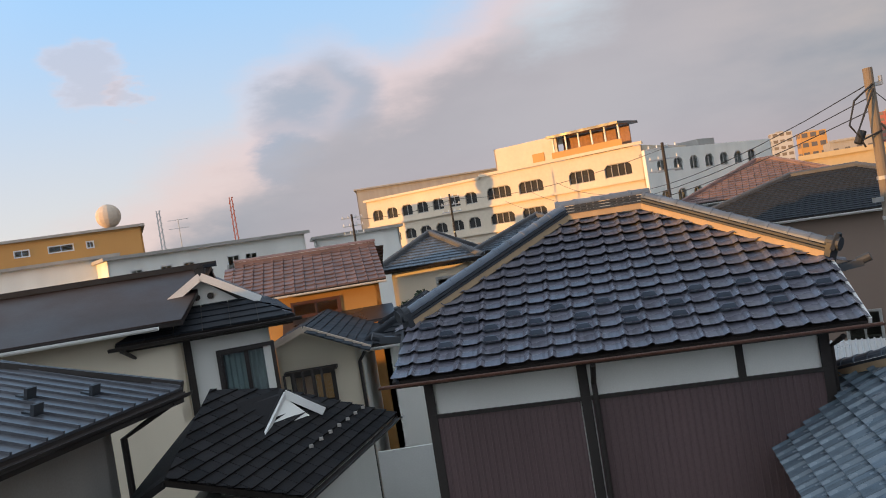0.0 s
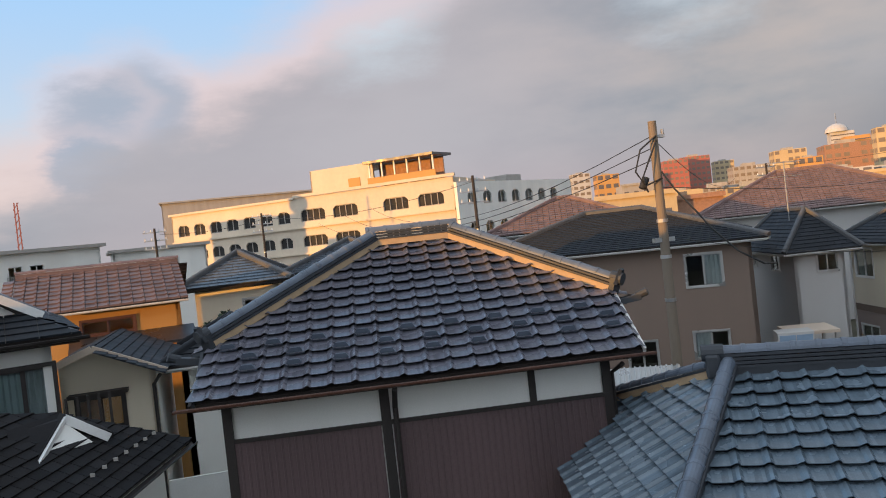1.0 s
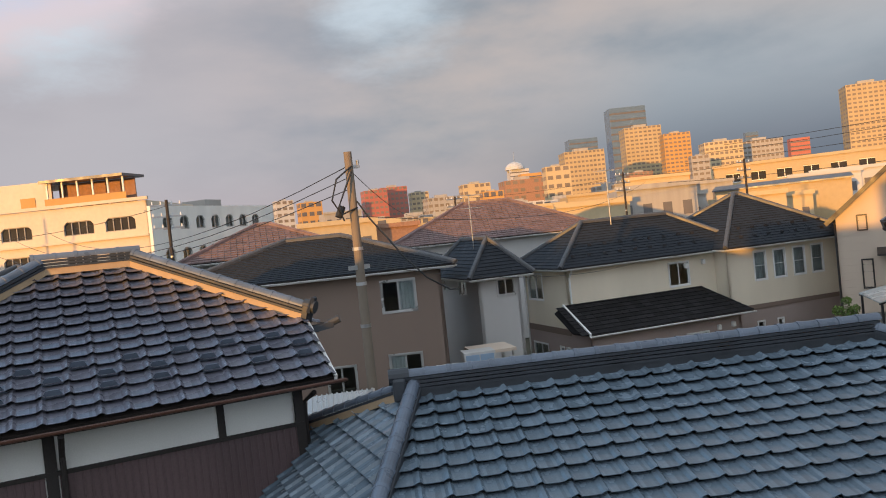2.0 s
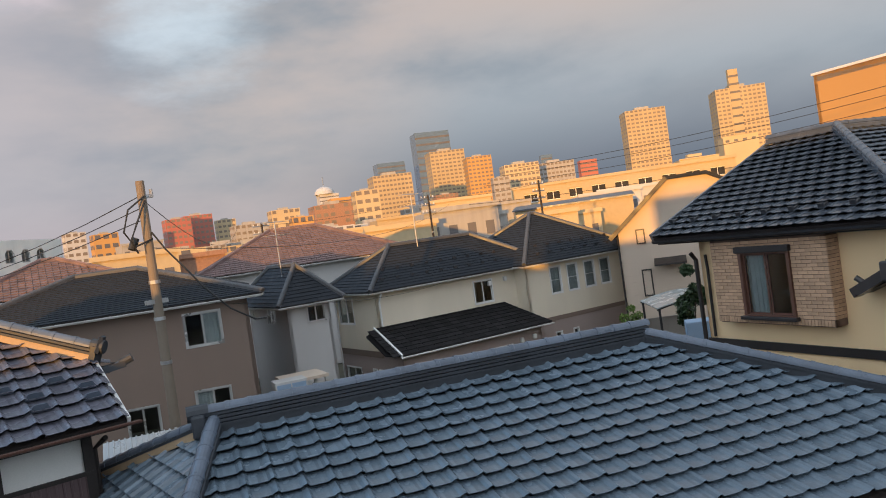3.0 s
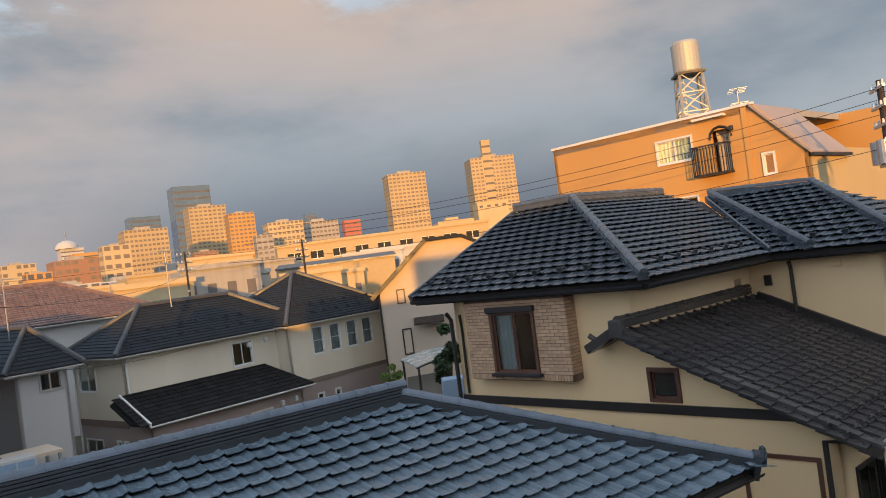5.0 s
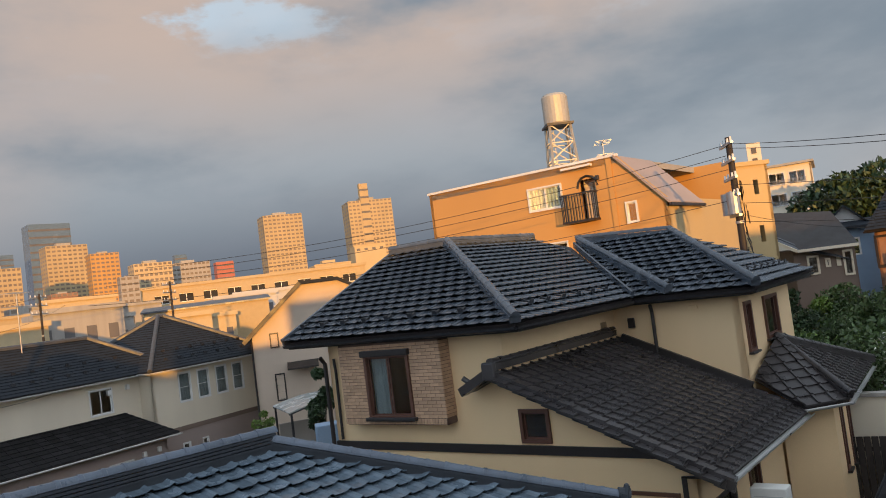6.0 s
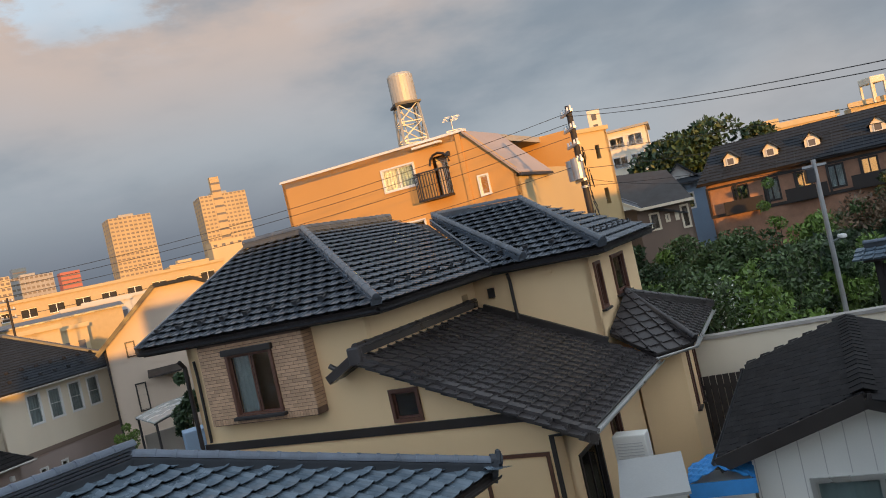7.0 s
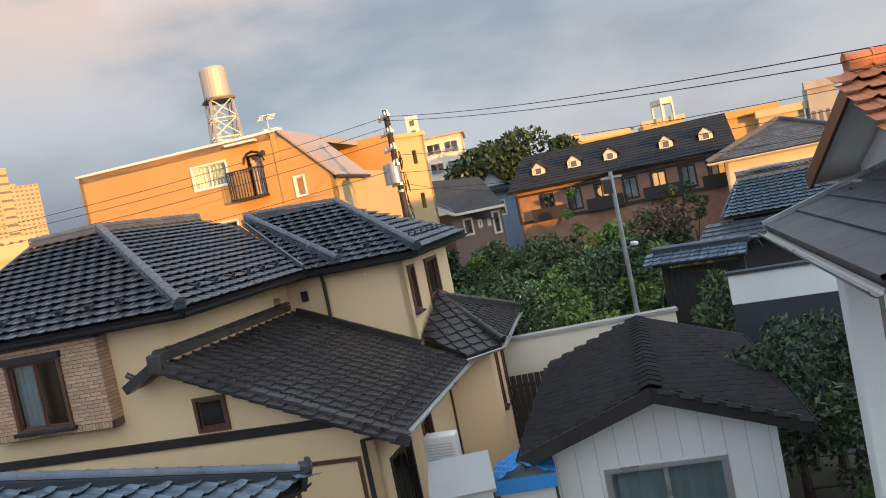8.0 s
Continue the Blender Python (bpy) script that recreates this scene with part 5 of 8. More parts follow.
def parking_block():
    h = thing("building", 39.17, -1.0, 0, -62, "cream concrete block with open landings lit by low sun", "building")
    ops = [(2.2, 3.6, 9.35, 9.85), (2.3, 3.4, 7.1, 7.65), (4.6, 4.85, 8.9, 9.6), (4.6, 4.85, 6.6, 7.4), (2.3, 3.4, 4.6, 5.3)]
    part("wall", wall_geo((-0.6, 0), (4.85, 0), -1, 10.3, ops, 0.3), "render_ochre", h)
    part("wall", wall_geo((4.85, 0), (4.85, 8), -1, 10.3), "render_ochre", h)
    part("wall", wall_geo((-0.6, 8), (-0.6, 0), -1, 10.3), "render_ochre", h)
    part("roof", box(-0.7, 4.95, -0.1, 8, 10.3, 10.5), "render_ochre", h)
    for z in (8.6, 6.2, 9.2):
        part("ledge", box(-0.6, 3.3, -0.25, 0.0, z, z + 0.14), "render_ochre", h)
    for z in (7.0, 9.45):
        part("floor_slab", box(-0.8, 4.4, 0.4, 7.8, z - 0.25, z - 0.1), "dark_room", h)


parking_block()


def water_tower():
    h = thing("water_tower", 37.05, 3.85, 0, 20, "tall dull-steel water tank on a braced lattice stand", "water tower")
    r, z0, z1 = 0.60, 13.15, 14.55
    ring = lambda rad, z: [(rad * math.cos(k * math.pi / 12), rad * math.sin(k * math.pi / 12), z) for k in range(24)]
    v = ring(r * 0.96, z0) + ring(r, z0 + 0.06) + ring(r, z1 - 0.12) + ring(r * 0.85, z1) + ring(r * 0.3, z1 + 0.06)
    f = [(e * 24 + k, e * 24 + (k + 1) % 24, (e + 1) * 24 + (k + 1) % 24, (e + 1) * 24 + k) for e in range(4) for k in range(24)] + [tuple(range(23, -1, -1)), tuple(range(96, 120))]
    part("tank", (v, f), "tank_steel", h)
    part("platform", box(-0.62, 0.62, -0.62, 0.62, z0 - 0.1, z0), "steel_dark", h)
    for sx in (-1, 1):
        for sy in (-1, 1):
            part("leg", bar((sx * 0.62, sy * 0.62, 10.4), (sx * 0.48, sy * 0.48, z0 - 0.1), 0.09, 0.09), "tank_steel", h)
    for z in (10.6, 11.45, 12.3):
        c = 0.62 - 0.14 * (z - 10.4) / 2.75
        d = 0.62 - 0.14 * (z + 0.8 - 10.4) / 2.75
        for k in range(4):
            m = pose(0, 0, 0, 0, 0, 90 * k)
            part("brace", moved(bar((-c, -c, z), (d, -d, z + 0.8), 0.04, 0.04), m), "tank_steel", h)
            part("brace", moved(bar((c, -c, z), (-d, -d, z + 0.8), 0.04, 0.04), m), "tank_steel", h)
            part("brace", moved(bar((-d, -d, z + 0.8), (d, -d, z + 0.8), 0.05, 0.05), m), "tank_steel", h)
    part("ladder", join(bar((0.58, 0.1, 10.4), (0.62, 0.1, z1), 0.03, 0.03), bar((0.58, 0.3, 10.4), (0.62, 0.3, z1), 0.03, 0.03), *[bar((0.6, 0.1, 10.5 + k * 0.3), (0.6, 0.3, 10.5 + k * 0.3), 0.02, 0.02) for k in range(13)]), "tank_steel", h)


water_tower()


# ---- the long white hospital ----
M["hospital_ivory"] = material("ivory_hospital_walls", (0.64, 0.545, 0.43), 0.85, 0, 0.10, 3, 0.2, 0.1, streak=True)
def hospital():
    h = thing("hospital", -10.135, 95.455, 0, -34.36, "long white four-storey hospital glowing in low sun", "building")
    T = 12.2
    wins = []
    x = 0.8
    for k in range(7):
        wins.append((x, x + 1.55))
        x += 2.25
    wins += [(17.2, 20.2), (21.2, 24.1), (27.1, 29.9), (31.0, 33.8)]
    rows = ((9.6, 10.9), (6.9, 8.1), (4.0, 5.2), (1.0, 2.4))
    holes = [(a, b, c, d) for c, d in rows for a, b in wins]
    part("wall", wall_geo((0, 0), (35, 0), -1, T, holes, 0.35), "hospital_ivory", h)
    for a, b, c, d in holes[:22]:
        n = max(2, round((b - a) / 0.75))
        w = part("window", join(*[box(a + (b - a) * k / n - 0.04, a + (b - a) * k / n + 0.04, 0.12, 0.2, c, d) for k in range(n + 1)], box(a, b, 0.12, 0.2, c, c + 0.08), box(a, b, 0.12, 0.2, d - 0.08, d)), "concrete", h)
        # matte dark sheet in place of glass: room shade as colour, no glint
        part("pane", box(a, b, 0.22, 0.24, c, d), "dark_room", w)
        part("arched_head", slab([(a, 0.0, d), (a, 0.0, d - 0.35), (a + 0.35, 0.0, d)], 0.34, (0, 1, 0)), "hospital_ivory", w)
        part("arched_head", slab([(b, 0.0, d - 0.35), (b, 0.0, d), (b - 0.35, 0.0, d)], 0.34, (0, 1, 0)), "hospital_ivory", w)
    part("wall", wall_geo((35, 0), (35, 18), -1, T), "hospital_ivory", h)
    part("wall", wall_geo((0, 18), (0, 0), -1, T), "hospital_ivory", h)
    part("roof", box(0.1, 34.9, 0.4, 18, T - 0.5, T - 0.3), "concrete", h)
    part("parapet", box(-0.2, 16.6, -0.25, 0.1, T - 0.15, T + 0.1), "hospital_ivory", h)
    part("parapet", box(16.6, 35.2, -0.25, 0.1, T + 0.05, T + 0.35), "hospital_ivory", h)
    part("ledge", box(0, 35, -0.3, 0.0, 8.9, 9.1), "hospital_ivory", h)
    part("ledge", box(0, 35, -0.3, 0.0, 6.1, 6.3), "hospital_ivory", h)
    pent = part("penthouse", join(wall_geo((18, 1.5), (25.6, 1.5), T - 0.3, 15.0, [(19.5, 20.3, 12.6, 13.4)], 0.3), box(18, 25.6, 1.9, 9, 14.8, 15.05), wall_geo((18, 9), (18, 1.5), T - 0.3, 15)), "hospital_ivory", h)
    part("arch", box(22.6, 24.0, 1.44, 1.5, 12.5, 13.6), "render_orange", pent)
    part("terrace_roof", slab([(25.4, -0.4, 14.9), (33.2, -0.4, 14.9), (33.2, 5, 15.1), (25.4, 5, 15.1)], 0.25), "roof_metal", h)
    part("terrace_screen", wall_geo((25.6, 3.0), (33.0, 3.0), T, 14.7), "brick_red", h)
    for k in range(6):
        part("terrace_post", box(25.8 + k * 1.42, 25.95 + k * 1.42, 0.1, 0.25, T, 14.7), "trim_white", h)
    part("terrace_rail", box(25.6, 33.2, 0.05, 0.1, T + 0.3, T + 1.0), "render_orange", h)
    # the wing turned from the sun
    wing = thing("hospital_wing", 18.9, 75.2, 0, 38, "white hospital wing in blue shade with arched windows", "building")
    ops = [(1.6 + k * 2.6, 3.1 + k * 2.6, z, z + 1.35) for z in (9.3, 6.2) for k in range(7)]
    part("wall", wall_geo((0, 0), (22, 0), -1, 11.6, ops, 0.35), "plaster_white", wing)
    for a, b, c, d in ops:
        w = part("window", join(box(a, b, 0.12, 0.2, c, c + 0.1), box(a, b, 0.12, 0.2, d - 0.1, d), box(a, a + 0.1, 0.12, 0.2, c, d), box(b - 0.1, b, 0.12, 0.2, c, d), box((a + b) / 2 - 0.04, (a + b) / 2 + 0.04, 0.12, 0.2, c, d)), "frame_alu", wing)
        part("pane", box(a, b, 0.22, 0.24, c, d), "glass", w).visible_shadow = False
        part("arched_head", slab([(a, 0.0, d), (a, 0.0, d - 0.4), (a + 0.4, 0.0, d)], 0.34, (0, 1, 0)), "plaster_white", w)
        part("arched_head", slab([(b, 0.0, d - 0.4), (b, 0.0, d), (b - 0.4, 0.0, d)], 0.34, (0, 1, 0)), "plaster_white", w)
    part("wall", wall_geo((22, 0), (22, 12), -1, 11.6), "plaster_white", wing)
    part("roof", box(0.1, 21.9, 0.4, 12, 11.1, 11.3), "concrete", wing)
    part("roof_plant", box(13, 16, 3, 6, 11.3, 12.6), "concrete", wing)


hospital()


# ---- the far town ----
M["glass_blue"] = material("blue_curtain_wall", (0.12, 0.17, 0.22), 0.2, 0.15, 0.1, 0.2, 0.05, 0)
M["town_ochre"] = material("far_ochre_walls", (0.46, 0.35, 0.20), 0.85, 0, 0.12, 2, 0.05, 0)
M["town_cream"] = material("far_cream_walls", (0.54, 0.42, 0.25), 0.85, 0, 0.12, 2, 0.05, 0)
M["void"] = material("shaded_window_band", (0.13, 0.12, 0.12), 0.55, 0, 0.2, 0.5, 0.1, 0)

M["far_glazing"] = material("pale_far_window_band", (0.21, 0.165, 0.12), 0.4, 0, 0.2, 0.5, 0.1, 0)


def town_block(x, y, w, top, mat, style, depth=None):
    """A far building turned towards the viewpoint, with window bands that stand in the wall."""
    yaw = math.degrees(math.atan2(y, x)) - 90 + 14
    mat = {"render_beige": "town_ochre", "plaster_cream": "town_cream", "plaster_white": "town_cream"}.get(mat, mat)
    d = depth or w * 0.7
    h = thing("town_building", x, y, 0, yaw, {"glass_blue": "distant blue glass office tower", "red_paint": "distant red-painted building in evening sun", "brick_red": "distant red-brown brick building in evening sun"}.get(mat, "distant pale town building glowing in evening sun"), "building", "distant town buildings")
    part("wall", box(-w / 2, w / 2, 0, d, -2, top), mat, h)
    far = math.hypot(x, y)
    if style == 1:
        floor = max(3.2, far * 0.0048)
        n = int((top + 1) / floor)
        cols = max(3, int(w / max(2.6, far * 0.0050)))
        geo = []
        for r in range(max(0, n - 20), n):
            z = top - (n - r) * floor + floor * 0.45
            for c in range(cols):
                cx = -w / 2 + (c + 0.5) * w / cols
                if (c * 7 + int(x)) % 5 != 4 or far > 450:
                    geo.append(box(cx - w / cols * 0.33, cx + w / cols * 0.33, -0.05, 0.1, z, z + floor * 0.45))
        # blocks 300 m off and more take the paler window colour
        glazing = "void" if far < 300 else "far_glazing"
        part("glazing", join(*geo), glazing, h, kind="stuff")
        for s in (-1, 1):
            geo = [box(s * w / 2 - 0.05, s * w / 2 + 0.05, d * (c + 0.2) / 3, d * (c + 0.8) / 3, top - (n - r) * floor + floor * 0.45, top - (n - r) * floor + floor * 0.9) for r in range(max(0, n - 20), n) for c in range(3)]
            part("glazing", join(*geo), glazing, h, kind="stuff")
        part("roof_plant", box(-w * 0.2, w * 0.15, d * 0.3, d * 0.6, top, top + w * 0.08), "concrete", h)
    elif style == 2:
        part("parapet", box(-w / 2 - 0.2, w / 2 + 0.2, -0.3, 0.1, top - 0.1, top + 0.4), mat, h)
        geo = [box(-w / 2 + (k + 0.25) * w / 4, -w / 2 + (k + 0.7) * w / 4, -0.05, 0.1, top - 3.0, top - 1.6) for k in range(4)]
        part("glazing", join(*geo), "void", h, kind="stuff")
    else:
        geo = [box(-w / 2 - 0.1, w / 2 + 0.1, -0.15, 0.1, top - (k + 1) * top / 16, top - (k + 1) * top / 16 + top / 60) for k in range(14)]
        part("banding", join(*geo), "void", h, kind="stuff")
    return h


TOWN_NEAR = [
    (537, 473, 32.0, 79.4, "render_beige", 1), (510, 415, 21.0, 65.0, "render_orange", 1), (391, 398, 28.0, 52.0, "render_beige", 1),
    (213, 252, 17.9, 24.5, "brick_red", 1), (225, 262, 9.1, 27.6, "render_orange", 0), (203, 221, 9.3, 26.4, "plaster_cream", 1),
    (227, 305, 13.6, 27.7, "plaster_cream", 1), (235, 418, 14.4, 35.6, "red_paint", 1), (255, 430, 16.9, 37.7, "red_paint", 1),
]
TOWN_MID = [
    (279, 438, 11.8, 33.9, "plaster_cream", 1), (236, 347, 18.1, 24.7, "concrete", 1), (99, 85, 10.4, 11.4, "plaster_cream", 2),
    (420, 307, 23.0, 44.0, "plaster_cream", 1), (466, 311, 25.4, 44.3, "concrete", 1), (324, 198, 8.0, 30.8, "red_paint", 0),
    (121, 263, 8.1, 22.0, "render_orange", 1), (163, 387, 9.5, 31.1, "render_grey", 1), (113, 113, 10.8, 10.6, "render_beige", 2),
]
TOWN_FAR = [
    (252, 243, 12.5, 18.9, "concrete", 1), (373, 333, 14.3, 30.1, "brick_red", 1), (380, 294, 10.3, 34.6, "concrete", 1),
    (384, 171, 19.6, 25.8, "plaster_cream", 2), (466, 181, 20.0, 38.3, "plaster_cream", 2), (95, 187, 10.0, 14.2, "concrete", 2),
    (153, 197, 6.8, 17.5, "render_orange", 1), (637, 327, 35.0, 88.5, "render_beige", 1), (760, 290, 46.0, 104.7, "render_beige", 1),
]
TOWERS = [(1100, 1001, 66.0, 197.0, "glass_blue", 0), (976, 994, 50.0, 141.0, "glass_blue", 0), (766, 920, 29.6, 88.0, "render_grey", 0), (757, 294, 9.0, 122.0, "render_beige", 0), (388, 175, 7.1, 28.2, "plaster_cream", 0), (578, 395, 10.0, 61.1, "glass_blue", 0)]
for row in TOWN_NEAR + TOWN_MID + TOWN_FAR + TOWERS:
    town_block(*row)
rnd = random.Random(11)
for k in range(95):
    az, dist = radians(rnd.uniform(24, 66)), rnd.uniform(75, 380)
    if k > 80:
        az, dist = radians(rnd.uniform(68, 92)), rnd.uniform(90, 250)
    hgt = 6.4 + dist * rnd.uniform(-0.012, 0.028)
    town_block(dist * math.sin(az), dist * math.cos(az), rnd.uniform(0.025, 0.07) * dist + 4, max(5.5, min(hgt, 16)), rnd.choice(["plaster_cream", "render_beige", "render_orange", "concrete", "render_grey", "brick_red", "plaster_white"]), 1 if dist > 180 else 2)


def long_terrace():
    """The long low pink building before the towers."""
    h = thing("terrace_building", 120, 90, 0, -60, "long low pinkish apartment terrace lit orange by the sun", "building")
    ops = [(2 + k * 4.2, 4.4 + k * 4.2, 9.6, 11.2) for k in range(9)]
    part("wall", wall_geo((0, 0), (40, 0), -1, 12.4, ops, 0.4), "town_ochre", h)
    for a, b, c, d in ops:
        part("window", join(box(a, b, 0.2, 0.3, c, c + 0.12), box(a, b, 0.2, 0.3, d - 0.12, d), box((a + b) / 2 - 0.06, (a + b) / 2 + 0.06, 0.2, 0.3, c, d)), "trim_white", h)
        # dark sheet for the unlit room, instead of clear glass
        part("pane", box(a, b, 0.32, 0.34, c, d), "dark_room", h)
    part("parapet", box(-0.2, 40.2, -0.3, 0.2, 12.4, 12.9), "town_ochre", h)
    part("wall", wall_geo((0, 10), (0, 0), -1, 12.4), "town_ochre", h)
    low = thing("shed_building", 88, 66, 0, -58, "long low sheet-roofed shed glowing in the sun", "building")
    part("wall", box(0, 16, 0, 6, -1, 8.0), "town_ochre", low)
    part("roof", slab([(-0.3, -0.3, 8.0), (16.3, -0.3, 8.0), (16.3, 6, 8.6), (-0.3, 6, 8.6)], 0.2), "roof_metal", low)


long_terrace()
# the domed tower
dome = thing("domed_roof", 766, 920, 88, 0, "rounded grey dome with a mast on a far tower", "dome")
ringz = [(15.4 * math.cos(a), 12 * math.sin(a)) for a in (0, 0.4, 0.8, 1.2, 1.5)]
part("shell", ([(r * math.cos(k * math.pi / 10), r * math.sin(k * math.pi / 10) + 10, z) for r, z in ringz for k in range(20)],
               [(e * 20 + k, e * 20 + (k + 1) % 20, (e + 1) * 20 + (k + 1) % 20, (e + 1) * 20 + k) for e in range(4) for k in range(20)] + [tuple(range(80, 100))]), "render_grey", dome)
part("mast", tube([(0, 10, 11.5), (0, 10, 26)], 0.9, 6), "steel", dome)


# ---- the beige house beyond the cream one, with its yard ----
def beige_gable_house():
    """Sided house whose gable faces the low sun."""
    h = thing("house", 35.1, 19.9, -0.8, -63.5, "beige sided house with a dark gable roof, sunlit above", "house")
    # local x along the front, z from the ground
    eave, top, w, d = 6.05, 8.25, 7.6, 6.5
    front = [(0.15, 0), (w, 0), (w, eave + 0.6), (4.6, top), (2.75, top), (0.15, eave)]
    part("wall", slab([(x, 0, z) for x, z in front], 0.15, (0, 1, 0)), "render_beige", h)
    for k in range(24):
        z = 0.3 + k * 0.33
        x0 = 0.15 if z < eave else 0.15 + (z - eave) * 1.19
        x1 = w if z < eave + 0.6 else w - (z - eave - 0.6) * 1.85
        if x1 - x0 > 0.5:
            part("siding_board", bar((x0, -0.008, z), (x1, -0.008, z), 0.016, 0.31, (0, 0, 1)), "render_beige", h)
    part("wall", wall_geo((0.15, d), (0.15, 0.15), 0, eave), "render_beige", h)
    part("wall", wall_geo((w, 0.15), (w, d), 0, eave), "render_beige", h)
    part("roof_slope", slab([(-0.25, -0.5, eave - 0.30), (-0.25, d, eave - 0.30), (2.75, d, top + 0.14), (2.75, -0.5, top + 0.14)], 0.16), "tile_slate", h)
    part("roof_slope", slab([(2.75, -0.5, top + 0.14), (2.75, d, top + 0.14), (4.6, d, top + 0.14), (4.6, -0.5, top + 0.14)], 0.16), "tile_slate", h)
    part("roof_slope", slab([(4.6, -0.5, top + 0.14), (4.6, d, top + 0.14), (w + 0.4, d, eave + 0.45), (w + 0.4, -0.5, eave + 0.45)], 0.16), "tile_slate", h)
    part("bargeboard", bar((-0.25, -0.52, eave - 0.36), (2.75, -0.52, top + 0.06), 0.05, 0.2), "trim_dark", h)
    for x0, x1, z0, z1 in ((1.0, 1.4, 5.3, 6.0), (1.05, 1.5, 2.7, 4.0), (4.0, 5.0, 5.2, 6.3)):
        window(h, (0, -0.03), (9, -0.03), x0, x1, z0, z1, "trim_dark", None, sashes=1)
    part("awning", slab([(1.7, -0.9, 4.25), (3.2, -0.9, 4.25), (3.2, 0, 4.5), (1.7, 0, 4.5)], 0.08), "trim_dark", h)
    part("downpipe", tube([(0.1, -0.1, eave - 0.3), (0.1, -0.1, 0)], 0.05, 6), "trim_dark", h)


def curved_carport(x, y, z, yaw):
    c = thing("carport", x, y, z, yaw, "small carport with a curved pale roof on dark posts", "carport")
    n = 8
    arc = [(2.4 * k / n, 2.5 + 0.45 * math.sin(math.pi * (0.12 + 0.5 * k / n))) for k in range(n + 1)]
    v = [(a, yy, zz + e) for e in (0, 0.04) for yy in (0, 3.2) for a, zz in arc]
    m = n + 1
    f = []
    for k in range(n):
        f += [(k, m + k, m + k + 1, k + 1), (2 * m + k, 2 * m + k + 1, 3 * m + k + 1, 3 * m + k), (k, k + 1, 2 * m + k + 1, 2 * m + k), (m + k + 1, m + k, 3 * m + k, 3 * m + k + 1)]
    part("canopy", (v, f), "frost", c)
    for yy in (0.05, 3.1):
        part("post", box(0.05, 0.13, yy, yy + 0.08, -0.05, 2.65), "steel_dark", c)
        part("rib", tube([(a, yy + 0.04, zz - 0.04) for a, zz in arc], 0.035, 6), "steel_dark", c)
    part("back_panel", box(0.2, 2.2, 3.25, 3.3, 0, 1.9), "concrete", c)


beige_gable_house()
curved_carport(27.9, 14.3, -0.32, -50)


# ---- houses to the north-west ----
def sheet_house():
    """The near house with a ribbed sheet roof, whose eave runs away from the viewpoint."""
    h = thing("house", -4.67, 3.32, 0, 77.4, "grey rendered house with a dark ribbed sheet roof", "house")
    # local x runs along the eave, y up the slope
    Z, S, E = 5.1, 0.25, 6.0
    roof_face(h, [(0, 2.8, Z + S * 2.8), (0, 0, Z), (E + 0.1, 0, Z), (E - 0.3, 2.8, Z + S * 2.8)][1:] + [(0, 2.8, Z + S * 2.8)], "seam", "roof_metal", 0.22, 6.0, deck="trim_dark")
    for k in range(28):
        xx = E + 0.05 - k * 0.22
        part("seam", bar((xx, -0.02, Z + 0.045), (xx - 0.02, 2.8, Z + S * 2.8 + 0.03), 0.025, 0.035), "roof_metal", h)
    for k in range(6):
        for j, yy in enumerate((0.55, 1.0)):
            xx = E - 0.72 - k * 0.88 - 0.44 * j
            part("snow_guard", moved(join(box(-0.07, 0.07, -0.02, 0.02, 0.0, 0.12), box(-0.03, 0.03, -0.02, 0.16, 0.0, 0.02)), Matrix.Translation((xx, yy, Z + S * yy + 0.05)) @ pose(0, 0, 0, 14)), "tile_layer", h)
    gutter(h, (0, -0.06, Z - 0.03), (E + 0.15, -0.06, Z - 0.03), "trim_dark", 0.06)
    part("fascia", box(0, E + 0.1, -0.01, 0.03, Z - 0.15, Z), "trim_dark", h)
    part("verge", bar((E + 0.12, 0, Z + 0.02), (E - 0.28, 2.8, Z + S * 2.8 + 0.02), 0.07, 0.16), "trim_dark", h)
    part("soffit", box(0, E, 0.03, 0.7, Z - 0.15, Z - 0.10), "trim_dark", h)
    walls(h, [(0, 0.6), (E - 0.5, 0.6), (E - 0.5, 2.7), (0, 2.7)], 0, Z - 0.05, "concrete", {0: [(2.6, 3.7, 3.1, 4.1)]})
    window(h, (0, 0.6), (E - 0.5, 0.6), 2.6, 3.7, 3.1, 4.1, "trim_dark")
    part("downpipe", tube([(E - 0.1, 0.0, Z - 0.1), (E - 0.42, 0.5, Z - 0.4), (E - 0.42, 0.5, 0.2)], 0.04, 8), "trim_dark", h)


sheet_house()


